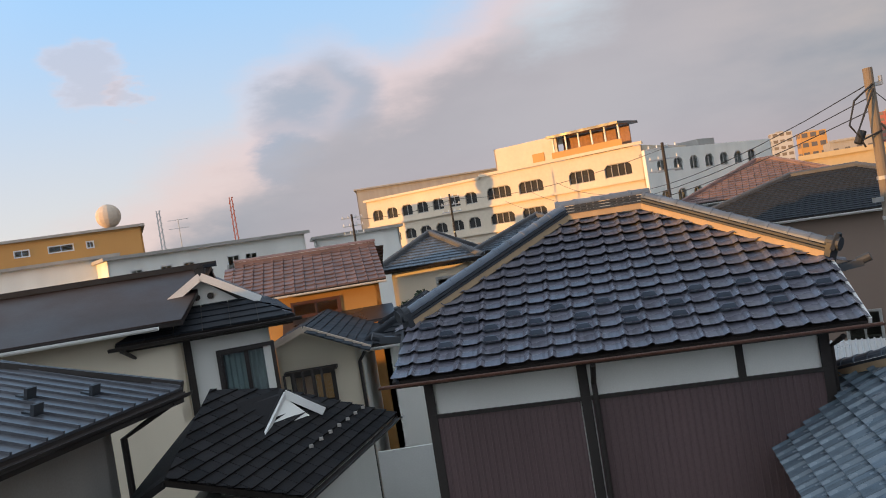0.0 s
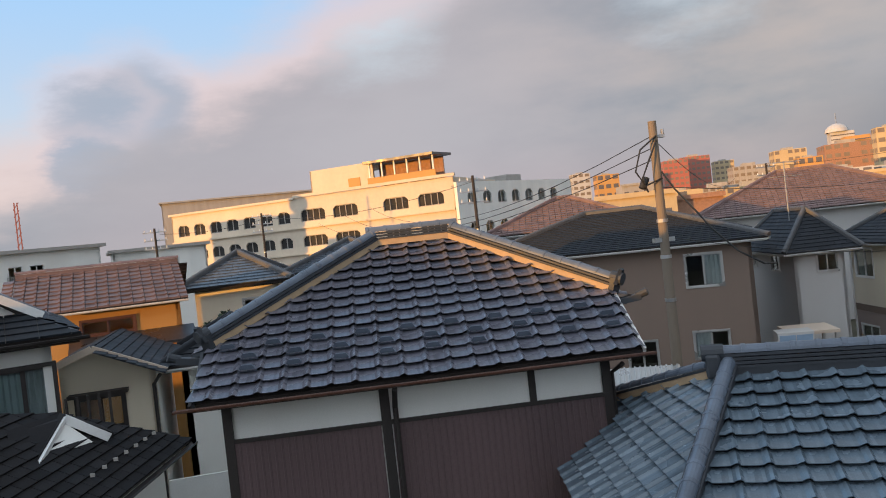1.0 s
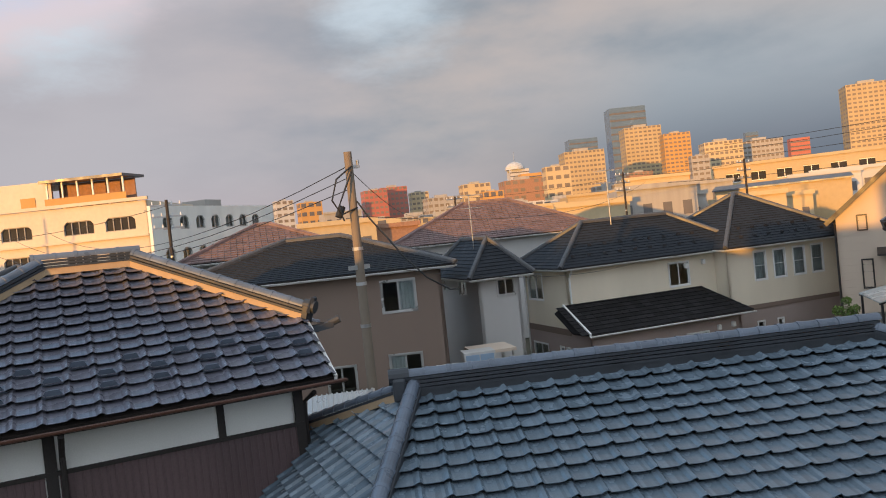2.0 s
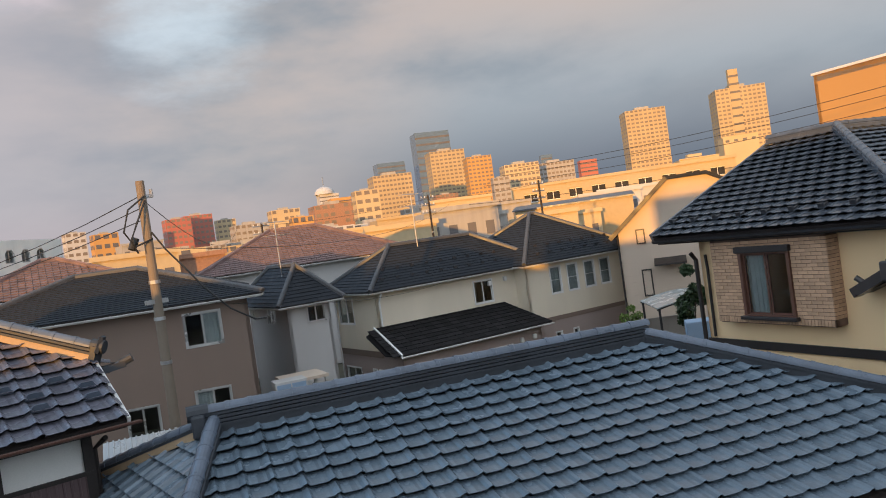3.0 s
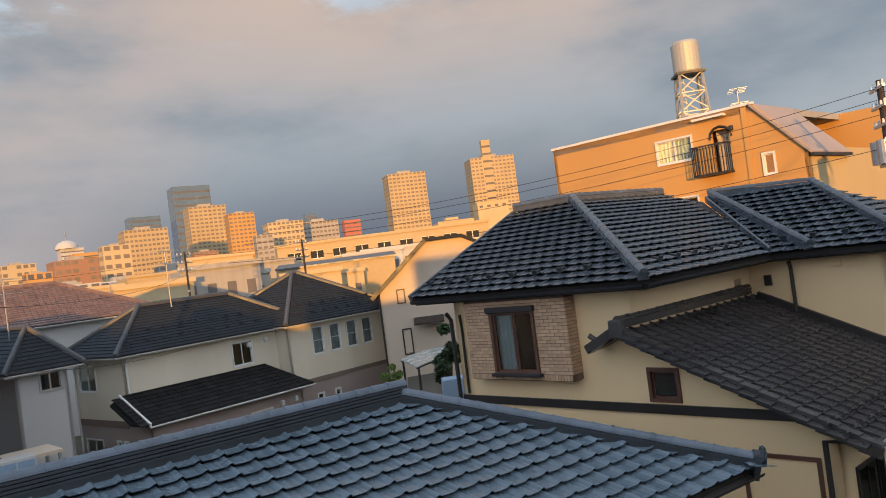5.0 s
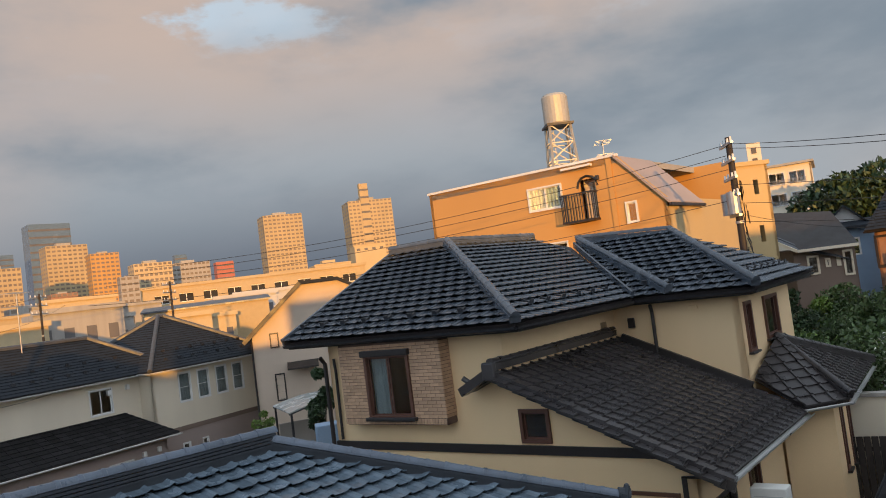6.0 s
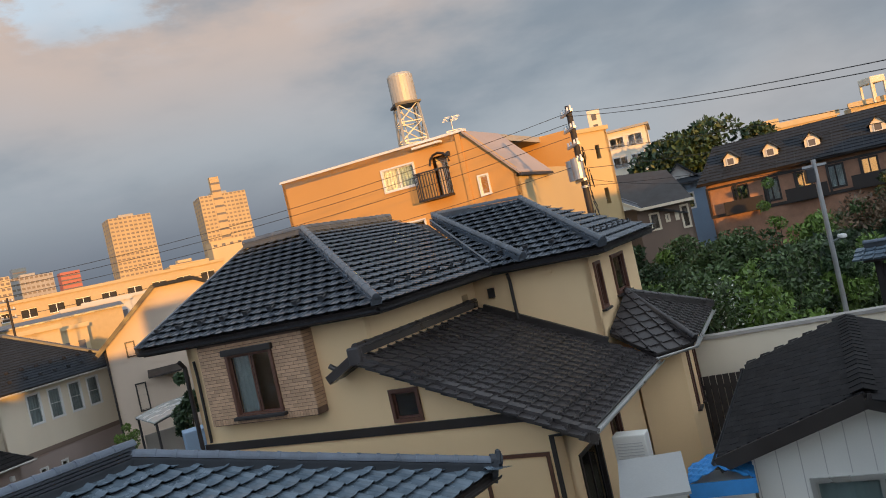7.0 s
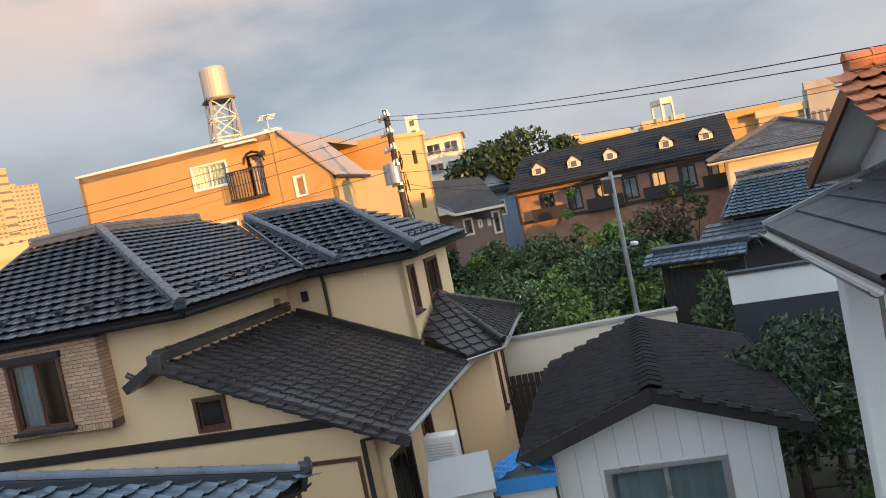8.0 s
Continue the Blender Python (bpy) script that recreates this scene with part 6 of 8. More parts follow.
def white_gabled_house():
    """White house with a hip-and-gable roof facing the viewpoint, and a long wing."""
    h = thing("house", -5.42, 12.28, 0, 16, "white rendered house with dark hip-and-gable slate roofs", "house")
    Z, S, W = 5.53, 0.50, 2.85
    # local x along the front eave, y into the house
    gz, gy = Z + S * 0.72, 0.75
    roof_face(h, [(0, 0, Z), (W, 0, Z), (W - 0.72, gy, gz), (0.72, gy, gz)], "slate", "tile_slate", 0.45, 0.2)
    mid = 1.42
    top = (mid, 0.62, 6.42)
    ridge_b = (mid, 6.5, 6.42)
    roof_face(h, [(W, 0, Z), (W, 6.5, Z), ridge_b, top, (W - 0.72, gy, gz)], "slate", "tile_slate", 0.45, 0.2)
    roof_face(h, [(0, 6.5, Z), (0, 0, Z), (0.72, gy, gz), top, ridge_b], "slate", "tile_slate", 0.45, 0.2)
    part("gable", slab([(0.66, 0.8, gz - 0.02), (W - 0.66, 0.8, gz - 0.02), (mid, 0.8, 6.34)], 0.1, (0, 1, 0)), "plaster_white", h)
    for sgn, xb in ((-1, 0.55), (1, W - 0.5)):
        part("bargeboard", bar((xb, 0.60, gz - 0.04), (mid, 0.60, 6.40), 0.08, 0.13), "trim_white", h)
    for dx in (-0.11, 0.11):
        part("vent", tube([(mid + dx, 0.74, 6.05), (mid + dx, 0.82, 6.05)], 0.055, 10), "wood_dark", h)
    cap_line(h, top, ridge_b, 0.07, 1, 0.4, "tile_slate", "tile_slate", lime=False)
    gutter(h, (-0.1, -0.05, Z - 0.04), (W + 0.1, -0.05, Z - 0.04), "trim_dark")
    part("soffit", box(0.05, W - 0.05, 0.05, 5, Z - 0.14, Z - 0.08), "wood_dark", h)
    ops = [(1.05, 1.98, 3.95, 5.1)]
    walls(h, [(0.45, 0.5), (W - 0.45, 0.5), (W - 0.45, 6.0), (0.45, 6.0)], 0, Z - 0.1, "plaster_white", {0: ops})
    window(h, (0.45, 0.5), (W - 0.45, 0.5), *ops[0], "trim_dark", ("curtain_teal", "frost"), 2, proud=0.06)
    part("corner_post", box(0.98, 1.02 + 0.08, 0.42, 0.5, 3.3, Z - 0.1), "wood_dark", h)
    part("downpipe", tube([(0.1, -0.05, Z - 0.1), (0.3, 0.42, Z - 0.35), (0.3, 0.42, 0.2)], 0.04, 8), "trim_dark", h)
    for k in range(5):
        part("screen_bar", box(W - 0.35 + k * 0.16, W - 0.31 + k * 0.16, 0.36, 0.40, 3.4, 4.5), "wood_dark", h)
    # the long wing
    g = thing("house_wing", -5.3, 13.4, 0, 12, "long wing with a brown sheet roof and sunlit gutter", "house")
    roof_face(g, [(-9, -1.35, 5.76), (0.75, -1.35, 5.76), (1.1, 0.9, 6.56), (-9, 0.9, 6.56)], "seam", "roof_brown", 0.45, 3.0)
    part("ridge_cap", bar((-9, 0.9, 6.60), (1.2, 0.9, 6.60), 0.24, 0.10), "tile_slate", g)
    gutter(g, (-9, -1.42, 5.73), (0.4, -1.42, 5.73), "trim_white", 0.06)
    walls(g, [(-9, -0.8), (0.6, -0.8), (0.6, 2.5), (-9, 2.5)], 0, 5.66, "plaster_cream")
    part("roof_back", slab([(1.1, 0.9, 6.56), (1.1, 3.2, 5.76), (-9, 3.2, 5.76), (-9, 0.9, 6.56)], 0.08), "roof_brown", g)


white_gabled_house()


def porch_house():
    """The lower annexe with a cross gable before the white house."""
    h = thing("annexe", 0, 0, 0, 0, "low annexe with black slate roof and white cross gable", "house")
    ridge_l, ridge_r, tip, low, far_low = (-3.31, 10.14, 4.91), (-2.65, 11.16, 4.62), (-1.17, 12.23, 3.80), (-1.95, 8.62, 3.80), (-3.10, 7.77, 4.43)
    roof_face(h, [low, tip, ridge_r, ridge_l, far_low], "slate", "shingle", 0.30, 0.15, stagger=0.5)
    part("roof_back", slab([ridge_l, ridge_r, tip, (-2.2, 13.0, 3.5), (-3.9, 10.9, 4.2)], 0.08), "shingle", h)
    part("roof_side", slab([far_low, ridge_l, (-3.9, 10.9, 4.2), (-4.1, 8.3, 3.9)], 0.08), "shingle", h)
    # cross gable: barge boards, white infill and its own little roof
    a, b, c = Vector((-2.50, 10.75, 4.62)), Vector((-2.02, 10.90, 4.27)), Vector((-2.56, 9.05, 4.18))
    part("gable", slab([a - Vector((0, 0, 0.05)), c + Vector((0.02, 0.05, -0.01)), b - Vector((0.13, 0.20, 0.02))], 0.05), "plaster_white", h)
    part("bargeboard", bar(c, a, 0.05, 0.06), "trim_white", h)
    part("bargeboard", bar(a, b, 0.06, 0.11), "trim_white", h)
    part("gable_roof", slab([a + Vector((0, 0, 0.05)), b + Vector((0.06, 0, 0.05)), (-2.15, 11.2, 4.38), (-2.62, 11.05, 4.66)], 0.05), "shingle", h)
    part("gable_roof", slab([c + Vector((-0.02, 0, 0.05)), a + Vector((0, 0, 0.05)), (-2.62, 11.05, 4.66), (-2.95, 10.0, 4.7)], 0.05), "shingle", h)
    for k in range(7):
        q = Vector(low).lerp(Vector(tip), 0.30 + 0.09 * k)
        part("snow_guard", moved(box(-0.025, 0.025, -0.015, 0.015, 0, 0.04), pose(q.x - 0.30, q.y + 0.05, q.z + 0.26)), "concrete", h)
    gutter(h, (low[0] + 0.05, low[1], low[2] - 0.04), (tip[0] + 0.05, tip[1], tip[2] - 0.04), "trim_dark", 0.05)
    walls(h, [(-2.25, 9.0), (-1.55, 11.9), (-2.4, 12.6), (-3.6, 10.4), (-3.4, 8.5)], 0, 3.7, "plaster_white")


porch_house()


def cream_gable_house():
    h = thing("house", -4.06, 17.28, 0, 3, "small cream house with a dark slate gable roof and sunlit gable", "house")
    Z, S = 4.28, 0.42
    ym = 1.3
    # ridge runs into the depth; the gable faces the viewpoint
    roof_face(h, [(2.0, -0.35, Z), (2.0, 4.5, Z), (0.62, 4.5, 4.92), (0.62, -0.35, 4.92)], "slate", "tile_slate", 0.45, 0.2)
    roof_face(h, [(-0.35, 4.5, 4.55), (-0.35, -0.35, 4.55), (0.62, -0.35, 4.92), (0.62, 4.5, 4.92)], "slate", "tile_slate", 0.45, 0.2)
    ops = [(0.25, 1.2, 3.2, 3.92)]
    part("wall", wall_geo((-0.1, 0), (1.75, 0), -0.2, 4.3, ops), "plaster_cream", h)
    part("gable", slab([(-0.1, 0, 4.3), (1.75, 0, 4.3), (0.62, 0, 4.86), (-0.1, 0, 4.58)], 0.12, (0, 1, 0)), "plaster_cream", h)
    window(h, (-0.1, 0), (1.75, 0), *ops[0], "trim_dark", None, 2)
    part("window_hood", box(0.05, 1.2, -0.3, 0.0, 3.95, 4.02), "wood_dark", h)
    part("bargeboard", bar((-0.35, -0.36, 4.55), (0.62, -0.36, 4.92), 0.06, 0.14), "render_beige", h)
    part("bargeboard", bar((0.62, -0.36, 4.92), (2.0, -0.36, 4.28), 0.06, 0.14), "render_beige", h)
    part("wall", wall_geo((1.75, 0), (1.75, 4.2), -0.2, 4.3), "plaster_white", h)
    part("downpipe", tube([(1.85, -0.1, 4.2), (1.7, -0.06, 4.0), (1.7, -0.06, 0)], 0.04, 8), "trim_dark", h)
    part("wall", wall_geo((-0.1, 4.2), (-0.1, 0), -0.2, 4.4), "plaster_cream", h)
    e = thing("house", -2.0, 19.0, 0, 0, "low wing with a grey-green slate hipped roof", "house")
    hip_roof(e, -0.3, 2.6, -1.2, 3.0, 4.25, 0.5, "slate", "tile_slate", 0.45, 0.2)
    walls(e, [(0.1, -0.7), (2.2, -0.7), (2.2, 2.6), (0.1, 2.6)], -0.2, 4.15, "plaster_white")


cream_gable_house()


def pink_roof_house():
    h = thing("house", -6.15, 22.5, 0, 10, "orange-lit house with a faded pink tiled roof", "house")
    fs, a, b = gable_faces(-0.3, 4.1, -0.5, 4.5, 5.52, 0.40)
    for f in fs:
        roof_face(h, f, "flat", "tile_red", 0.30, 0.28)
    cap_line(h, a, b, 0.08, 1, 0.4, "tile_red", "tile_red", lime=False)
    ops = [(1.3, 2.7, 4.75, 5.2)]
    walls(h, [(0, 0), (3.9, 0), (3.9, 4), (0, 4)], -0.3, 5.42, "render_orange", {0: ops})
    window(h, (0, 0), (3.9, 0), *ops[0], "frame_brown")
    for x in (3.9,):
        part("gable", slab([(x, 0, 5.42), (x, 4, 5.42), (x, 2, 6.3)], 0.12, (-1, 0, 0)), "render_orange", h)
    part("pent_roof", slab([(1.0, -1.1, 4.45), (4.2, -1.1, 4.45), (4.2, 0, 4.75), (1.0, 0, 4.75)], 0.08), "tile_brown", h)
    gutter(h, (-0.3, -0.56, 5.48), (4.1, -0.56, 5.48), "trim_white")


pink_roof_house()
plain_house("house", -2.4, 28.8, -4, 2.9, 4.5, -0.4, 5.55, "plaster_cream", "small house with a dark tiled hipped roof", slate_hip(0.55, "tile_black", "trim_dark"), [(0, 1.6, 2.5, 4.3, 5.0, None)], 0.5)
plain_house("house", 1.2, 32.0, -6, 4.5, 5.0, -0.4, 5.6, "plaster_cream", "house with a low dark tiled hipped roof", slate_hip(0.4, "tile_black", "trim_dark"), (), 0.5)
plain_house("house", 11.2, 37.5, -20, 7.2, 6.5, -0.6, 6.1, "render_grey", "house with a dull red tiled hipped roof", red_hip(0.42), (), 0.5)
plain_house("house", 25.2, 41.6, -30, 12.0, 9.0, -0.7, 5.7, "render_grey", "large house with a ribbed dull red hipped roof", red_hip(0.46), (), 0.6)


# ---- flat-roofed blocks beyond ----
def flat_block(x, y, yaw, w, d, top, mat, label, ops=(), name="building", rail=False):
    h = thing(name, x, y, 0, yaw, label, "building")
    part("wall", wall_geo((0, 0), (w, 0), -1, top, ops, 0.3), mat, h)
    for p, q in (((w, 0), (w, d)), ((w, d), (0, d)), ((0, d), (0, 0))):
        part("wall", wall_geo(p, q, -1, top), mat, h)
    part("roof", box(-0.3, w + 0.3, -0.4, d + 0.3, top, top + 0.22), "concrete", h)
    for a, b, c, e in ops:
        window(h, (0, 0), (w, 0), a, b, c, e, "trim_white", None)
        if rail:
            part("rail", join(*[box(a - 0.1 + k * 0.12, a - 0.07 + k * 0.12, -0.12, -0.09, c - 0.05, c + 0.4) for k in range(int((b - a) / 0.12) + 2)], box(a - 0.1, b + 0.1, -0.12, -0.09, c + 0.4, c + 0.44)), "steel", h)
    return h


fl = flat_block(-22.3, 50.3, 33, 13.6, 6, 8.3, "plaster_white", "long white two-storey block with railed windows", [(1.3, 2.1, 6.4, 7.5), (3.2, 4.0, 6.4, 7.5), (4.7, 5.5, 6.4, 7.5), (7.7, 8.6, 6.4, 7.5), (9.0, 9.9, 6.4, 7.5)], rail=True)
warehouse = flat_block(-33.0, 50.5, 24, 10.3, 12, 8.7, "plaster_white", "plain white warehouse with a low roof")
sign = bpy.data.curves.new("painted_digit", "FONT")
sign.body, sign.size, sign.extrude = "2", 1.0, 0.01
sign.materials.append(M["wood_dark"])
mark = new("painted_digit", sign)
mark.parent, mark.matrix_basis = warehouse, pose(9.2, -0.05, 7.6, 90, 0, 0)
flat_block(-10.6, 60.5, 12, 6.5, 6, 7.8, "plaster_white", "low white block beside the hospital", [(1.5, 2.6, 6.2, 7.1), (3.4, 4.5, 6.2, 7.1)])
d2 = flat_block(-38.5, 64.5, 23, 12.2, 10, 11.6, "render_orange", "sunlit block with a radar dome on its roof", [(2.0, 3.2, 10.3, 10.9), (4.6, 6.6, 10.3, 10.9), (7.6, 8.2, 10.3, 10.9)])
ball = solo("radar_dome", ([(1.05 * math.cos(a) * math.cos(e), 1.05 * math.cos(a) * math.sin(e), 1.05 * math.sin(a)) for a in [-1.5 + 0.3 * i for i in range(11)] for e in [k * math.pi / 8 for k in range(16)]],
            [(i * 16 + k, i * 16 + (k + 1) % 16, (i + 1) * 16 + (k + 1) % 16, (i + 1) * 16 + k) for i in range(10) for k in range(16)]), "render_beige", "round pale radar dome on a flat roof", "dome", at=pose(-29.7, 68.6, 12.85))
flat_block(-14, 120, 4, 26, 15, 15.5, "concrete", "far grey-green hall behind the hospital")


def lattice_mast(x, y, top, mat, w=0.4):
    h = thing("crane_mast", x, y, 0, 15, "thin red lattice crane mast above the roofs", "mast", "lattice masts")
    for sx in (-1, 1):
        part("chord", bar((sx * w / 2, 0, -1), (sx * w / 4, 0, top), 0.09, 0.09), mat, h)
    for k in range(8):
        z = 8 + (top - 8) * k / 8
        part("brace", bar((-w / 2, 0, z), (w / 2, 0, z + (top - 8) / 8), 0.06, 0.06), mat, h)


lattice_mast(-22.7, 61.5, 12.0, "steel")
lattice_mast(-18.2, 66.3, 12.6, "red_paint")


def antenna(x, y, z0, top, n=4):
    h = thing("roof_antenna", x, y, 0, 10, "thin television antenna on a roof mast", "antenna", "roof antennas")
    part("mast", tube([(0, 0, z0), (0, 0, top)], 0.03, 6), "steel", h)
    for k in range(2):
        z = top - 0.05 - k * 0.6
        part("boom", bar((-0.7, 0, z), (0.7, 0, z), 0.03, 0.03), "steel", h)
        for j in range(n):
            part("element", bar((-0.6 + j * 1.2 / (n - 1), -0.35, z), (-0.6 + j * 1.2 / (n - 1), 0.35, z), 0.02, 0.02), "steel", h)


antenna(-18.9, 54.8, 8.3, 10.6)
antenna(36.2, 1.9, 10.2, 11.9)
antenna(29.0, 27.6, 4.6, 8.6)
antenna(22.0, 29.6, 4.4, 8.0)


# ---- to the east: apartment row, houses, garden ----
def dormer_row():
    h = thing("apartment_row", 45.3, -10.3, 0.08, -112.9, "long brick apartment row with a dark mansard roof and lit dormers", "building")
    E, R = 6.42, 8.35
    roof_face(h, [(-0.35, -0.5, E), (12.1, -0.5, E), (12.0, 2.6, R), (0.35, 2.6, R)], "slate", "tile_slate", 0.455, 0.3)
    part("roof_back", slab([(12.0, 2.6, R), (12.1, 6, E), (-0.35, 6, E), (0.35, 2.6, R)], 0.1), "tile_slate", h)
    part("roof_end", slab([(-0.35, 6, E), (-0.35, -0.5, E), (0.35, 2.6, R)], 0.1), "tile_slate", h)
    gutter(h, (-0.4, -0.55, E - 0.05), (12.1, -0.55, E - 0.05), "trim_dark", 0.08)
    ops = [(1.3 + k * 1.55, 2.1 + k * 1.55, 4.75, 5.95) for k in range(7)]
    part("wall", wall_geo((0, 0), (12, 0), -1, E - 0.1, ops, 0.2), "brick_red", h)
    for k, o in enumerate(ops):
        window(h, (0, 0), (12, 0), *o, "trim_dark", ("curtain", "curtain") if k % 2 else None)
    part("belt", box(-0.05, 12.05, -0.06, 0.0, 4.45, 4.62), "trim_dark", h)
    part("belt", box(-0.05, 12.05, -0.06, 0.0, 6.0, 6.12), "trim_dark", h)
    for k in range(9):
        part("timber_post", box(k * 1.5 - 0.06, k * 1.5 + 0.06, -0.06, 0.0, 4.62, 6.0), "trim_dark", h)
    for k in range(4):
        part("balcony_rail", box(0.8 + k * 3.1, 2.8 + k * 3.1, -0.5, -0.46, 4.5, 5.2), "wood_dark", h)
    part("wall", wall_geo((12, 0), (12, 5.5), -1, E), "brick_red", h)
    part("wall", wall_geo((0, 5.5), (0, 0), -1, E), "brick_red", h)
    for x in (1.45, 3.5, 5.55, 8.6, 10.7):
        d = part("dormer", join(box(x - 0.36, x + 0.36, 0.55, 2.0, 7.0, 7.48), slab([(x - 0.36, 0.55, 7.48), (x + 0.36, 0.55, 7.48), (x, 0.55, 7.82)], 0.2, (0, 1, 0))), "plaster_cream", h)
        for s in (-1, 1):
            part("dormer_roof", slab([(x, 0.42, 7.9), (x + s * 0.50, 0.42, 7.45), (x + s * 0.50, 1.9, 7.45), (x, 2.2, 7.9)], 0.06), "tile_slate", d)
        part("sash", join(box(x - 0.2, x + 0.2, 0.51, 0.55, 7.1, 7.14), box(x - 0.2, x + 0.2, 0.51, 0.55, 7.46, 7.5), box(x - 0.2, x - 0.16, 0.51, 0.55, 7.14, 7.46), box(x + 0.16, x + 0.2, 0.51, 0.55, 7.14, 7.46)), "trim_white", d)
        part("pane", box(x - 0.16, x + 0.16, 0.53, 0.545, 7.14, 7.46), "void", d)


dormer_row()


def brown_gable():
    h = thing("house", 44.6, -5.2, 0, -95, "brown two-storey house with a grey sheet gable roof", "house")
    roof_face(h, [(-0.3, -1.3, 6.9), (1.2, -2.0, 5.95), (3.9, -2.0, 5.95), (3.2, 1.4, 7.75), (0.0, 1.4, 8.1)], "slate", "roof_metal", 0.6, 0.4)
    ops = [(1.6, 2.1, 4.7, 5.6), (2.4, 2.6, 5.0, 5.4), (2.9, 3.05, 5.0, 5.4), (3.2, 3.6, 4.5, 5.7)]
    walls(h, [(1.0, -1.5), (3.75, -1.5), (3.75, 3), (-0.3, 3), (-0.3, 0)], -1, 6.0, "render_brown")
    for o in ops:
        window(h, (0, -1.56), (4, -1.56), *o, "plaster_cream", ("curtain",), 1)
    part("bargeboard", bar((-0.3, -1.32, 6.86), (1.2, -2.02, 5.92), 0.1, 0.14), "plaster_cream", h)
    part("bargeboard", bar((1.2, -2.02, 5.92), (3.9, -2.02, 5.92), 0.1, 0.14), "plaster_cream", h)


brown_gable()
b = thing("house", 51.9, -9.2, 0, -100, "pale blue sided house with a grey gable", "house")
part("wall", wall_geo((0, 0), (3.2, 0), -1, 7.0, [(0.9, 1.7, 5.2, 6.2)]), "blue_wall", b)
window(b, (0, 0), (3.2, 0), 0.9, 1.7, 5.2, 6.2, "trim_white")
part("wall", wall_geo((0, 6), (0, 0), -1, 7.0), "blue_wall", b)
part("gable", slab([(0, 0.05, 7.0), (2.2, 0.05, 7.0), (1.1, 0.05, 8.1)], 0.2, (0, 1, 0)), "render_grey", b)
for s in (-1, 1):
    part("roof_slope", slab([(1.1, -0.3, 8.2), (1.1 + s * 1.45, -0.3, 6.85), (1.1 + s * 1.45, 6, 6.85), (1.1, 6, 8.2)], 0.1), "tile_slate", b)
part("pent_roof", slab([(0.0, -0.6, 6.9), (3.4, -0.6, 6.9), (3.4, 0.3, 7.3), (0.0, 0.3, 7.3)], 0.1), "tile_slate", b)
flat_block(85.9, -10.1, -100, 4.4, 8, 14.0, "plaster_cream", "five-storey apartment block with lit balconies", [(0.4 + k * 1.9, 1.9 + k * 1.9, z, z + 1.2) for z in (12.2, 10.1, 8.0) for k in range(2)], rail=True)
step_tower = thing("stair_tower", 71.9, -7.5, 0, -95, "slim sunlit stair tower above the roofs", "tower")
part("shaft", box(0, 1.1, 0, 1.5, -1, 15.1), "plaster_cream", step_tower)
for z in (12.4, 13.3, 14.2):
    part("opening", box(0.35, 0.75, -0.05, 0.1, z, z + 0.5), "void", step_tower)
for x, y, w, top, name in ((77.4, -23.6, 2.2, 10.6, "plaster_cream"), (76.3, -27.0, 5.2, 10.1, "plaster_cream"), (74.4, -32.2, 3.8, 10.3, "plaster_cream"), (53.8, -29.2, 4.5, 8.6, "render_orange"), (51.0, -33.5, 1.8, 9.4, "concrete"), (52.4, -31.2, 3.0, 8.2, "plaster_cream")):
    town_block(x, y, w, top, name, 2)
wt = thing("roof_tank", 74.2, -32.3, 0, 10, "sunlit water tank frame on a flat roof", "tank")
part("tank", box(-0.9, 0.9, -0.7, 0.7, 11.9, 12.5, 0.08), "plaster_cream", wt)
for sx in (-0.8, 0.8):
    for sy in (-0.6, 0.6):
        part("leg", box(sx - 0.09, sx + 0.09, sy - 0.09, sy + 0.09, 10.2, 11.9), "plaster_cream", wt)

plain_house("house", 34.6, -17.6, -118, 5.2, 5, -0.3, 6.0, "plaster_cream", "cream house with a broad tiled gable roof", slate_hip(0.4, "tile_black"), [(0, 1.0, 2.4, 4.4, 5.4, None)], 0.7)
jr = thing("house", 28.1, -12.6, 0.3, -118, "old house with a blue-grey wave-tiled roof among trees", "house")
roof_face(jr, [(1.2, -0.4, 3.75), (5.2, -0.4, 3.75), (4.6, 2.4, 4.9), (1.9, 2.4, 4.9)], "wave", "tile_smoked", 0.28, 0.27, 150, deck="wood_dark")
roof_face(jr, [(5.2, 5.2, 3.75), (1.2, 5.2, 3.75), (1.9, 2.4, 4.9), (4.6, 2.4, 4.9)], "wave", "tile_smoked", 0.28, 0.27, 0, deck="wood_dark")
roof_face(jr, [(1.2, 5.2, 3.75), (1.2, -0.4, 3.75), (1.9, 2.4, 4.9)], "wave", "tile_smoked", 0.28, 0.27, 0, deck="wood_dark")
cap_line(jr, (1.8, 2.4, 4.9), (4.7, 2.4, 4.9), 0.09, 3, 0.3)
walls(jr, [(1.5, 0.3), (4.8, 0.3), (4.8, 4.6), (1.5, 4.6)], -0.4, 3.7, "wood_dark")
roof_face(jr, [(0.2, -1.4, 3.0), (5.6, -1.4, 3.0), (5.0, -0.2, 3.6), (0.6, -0.2, 3.6)], "flat", "tile_black", 0.3, 0.27)
part("pent_wall", wall_geo((0.6, -0.9), (5.2, -0.9), -0.4, 3.0), "wood_dark", jr)


M["porch_sheet"] = material("dark_grey_porch_sheet", (0.055, 0.055, 0.062), 0.5, 0.0, 0.2, 30, 1.5, 0.1)


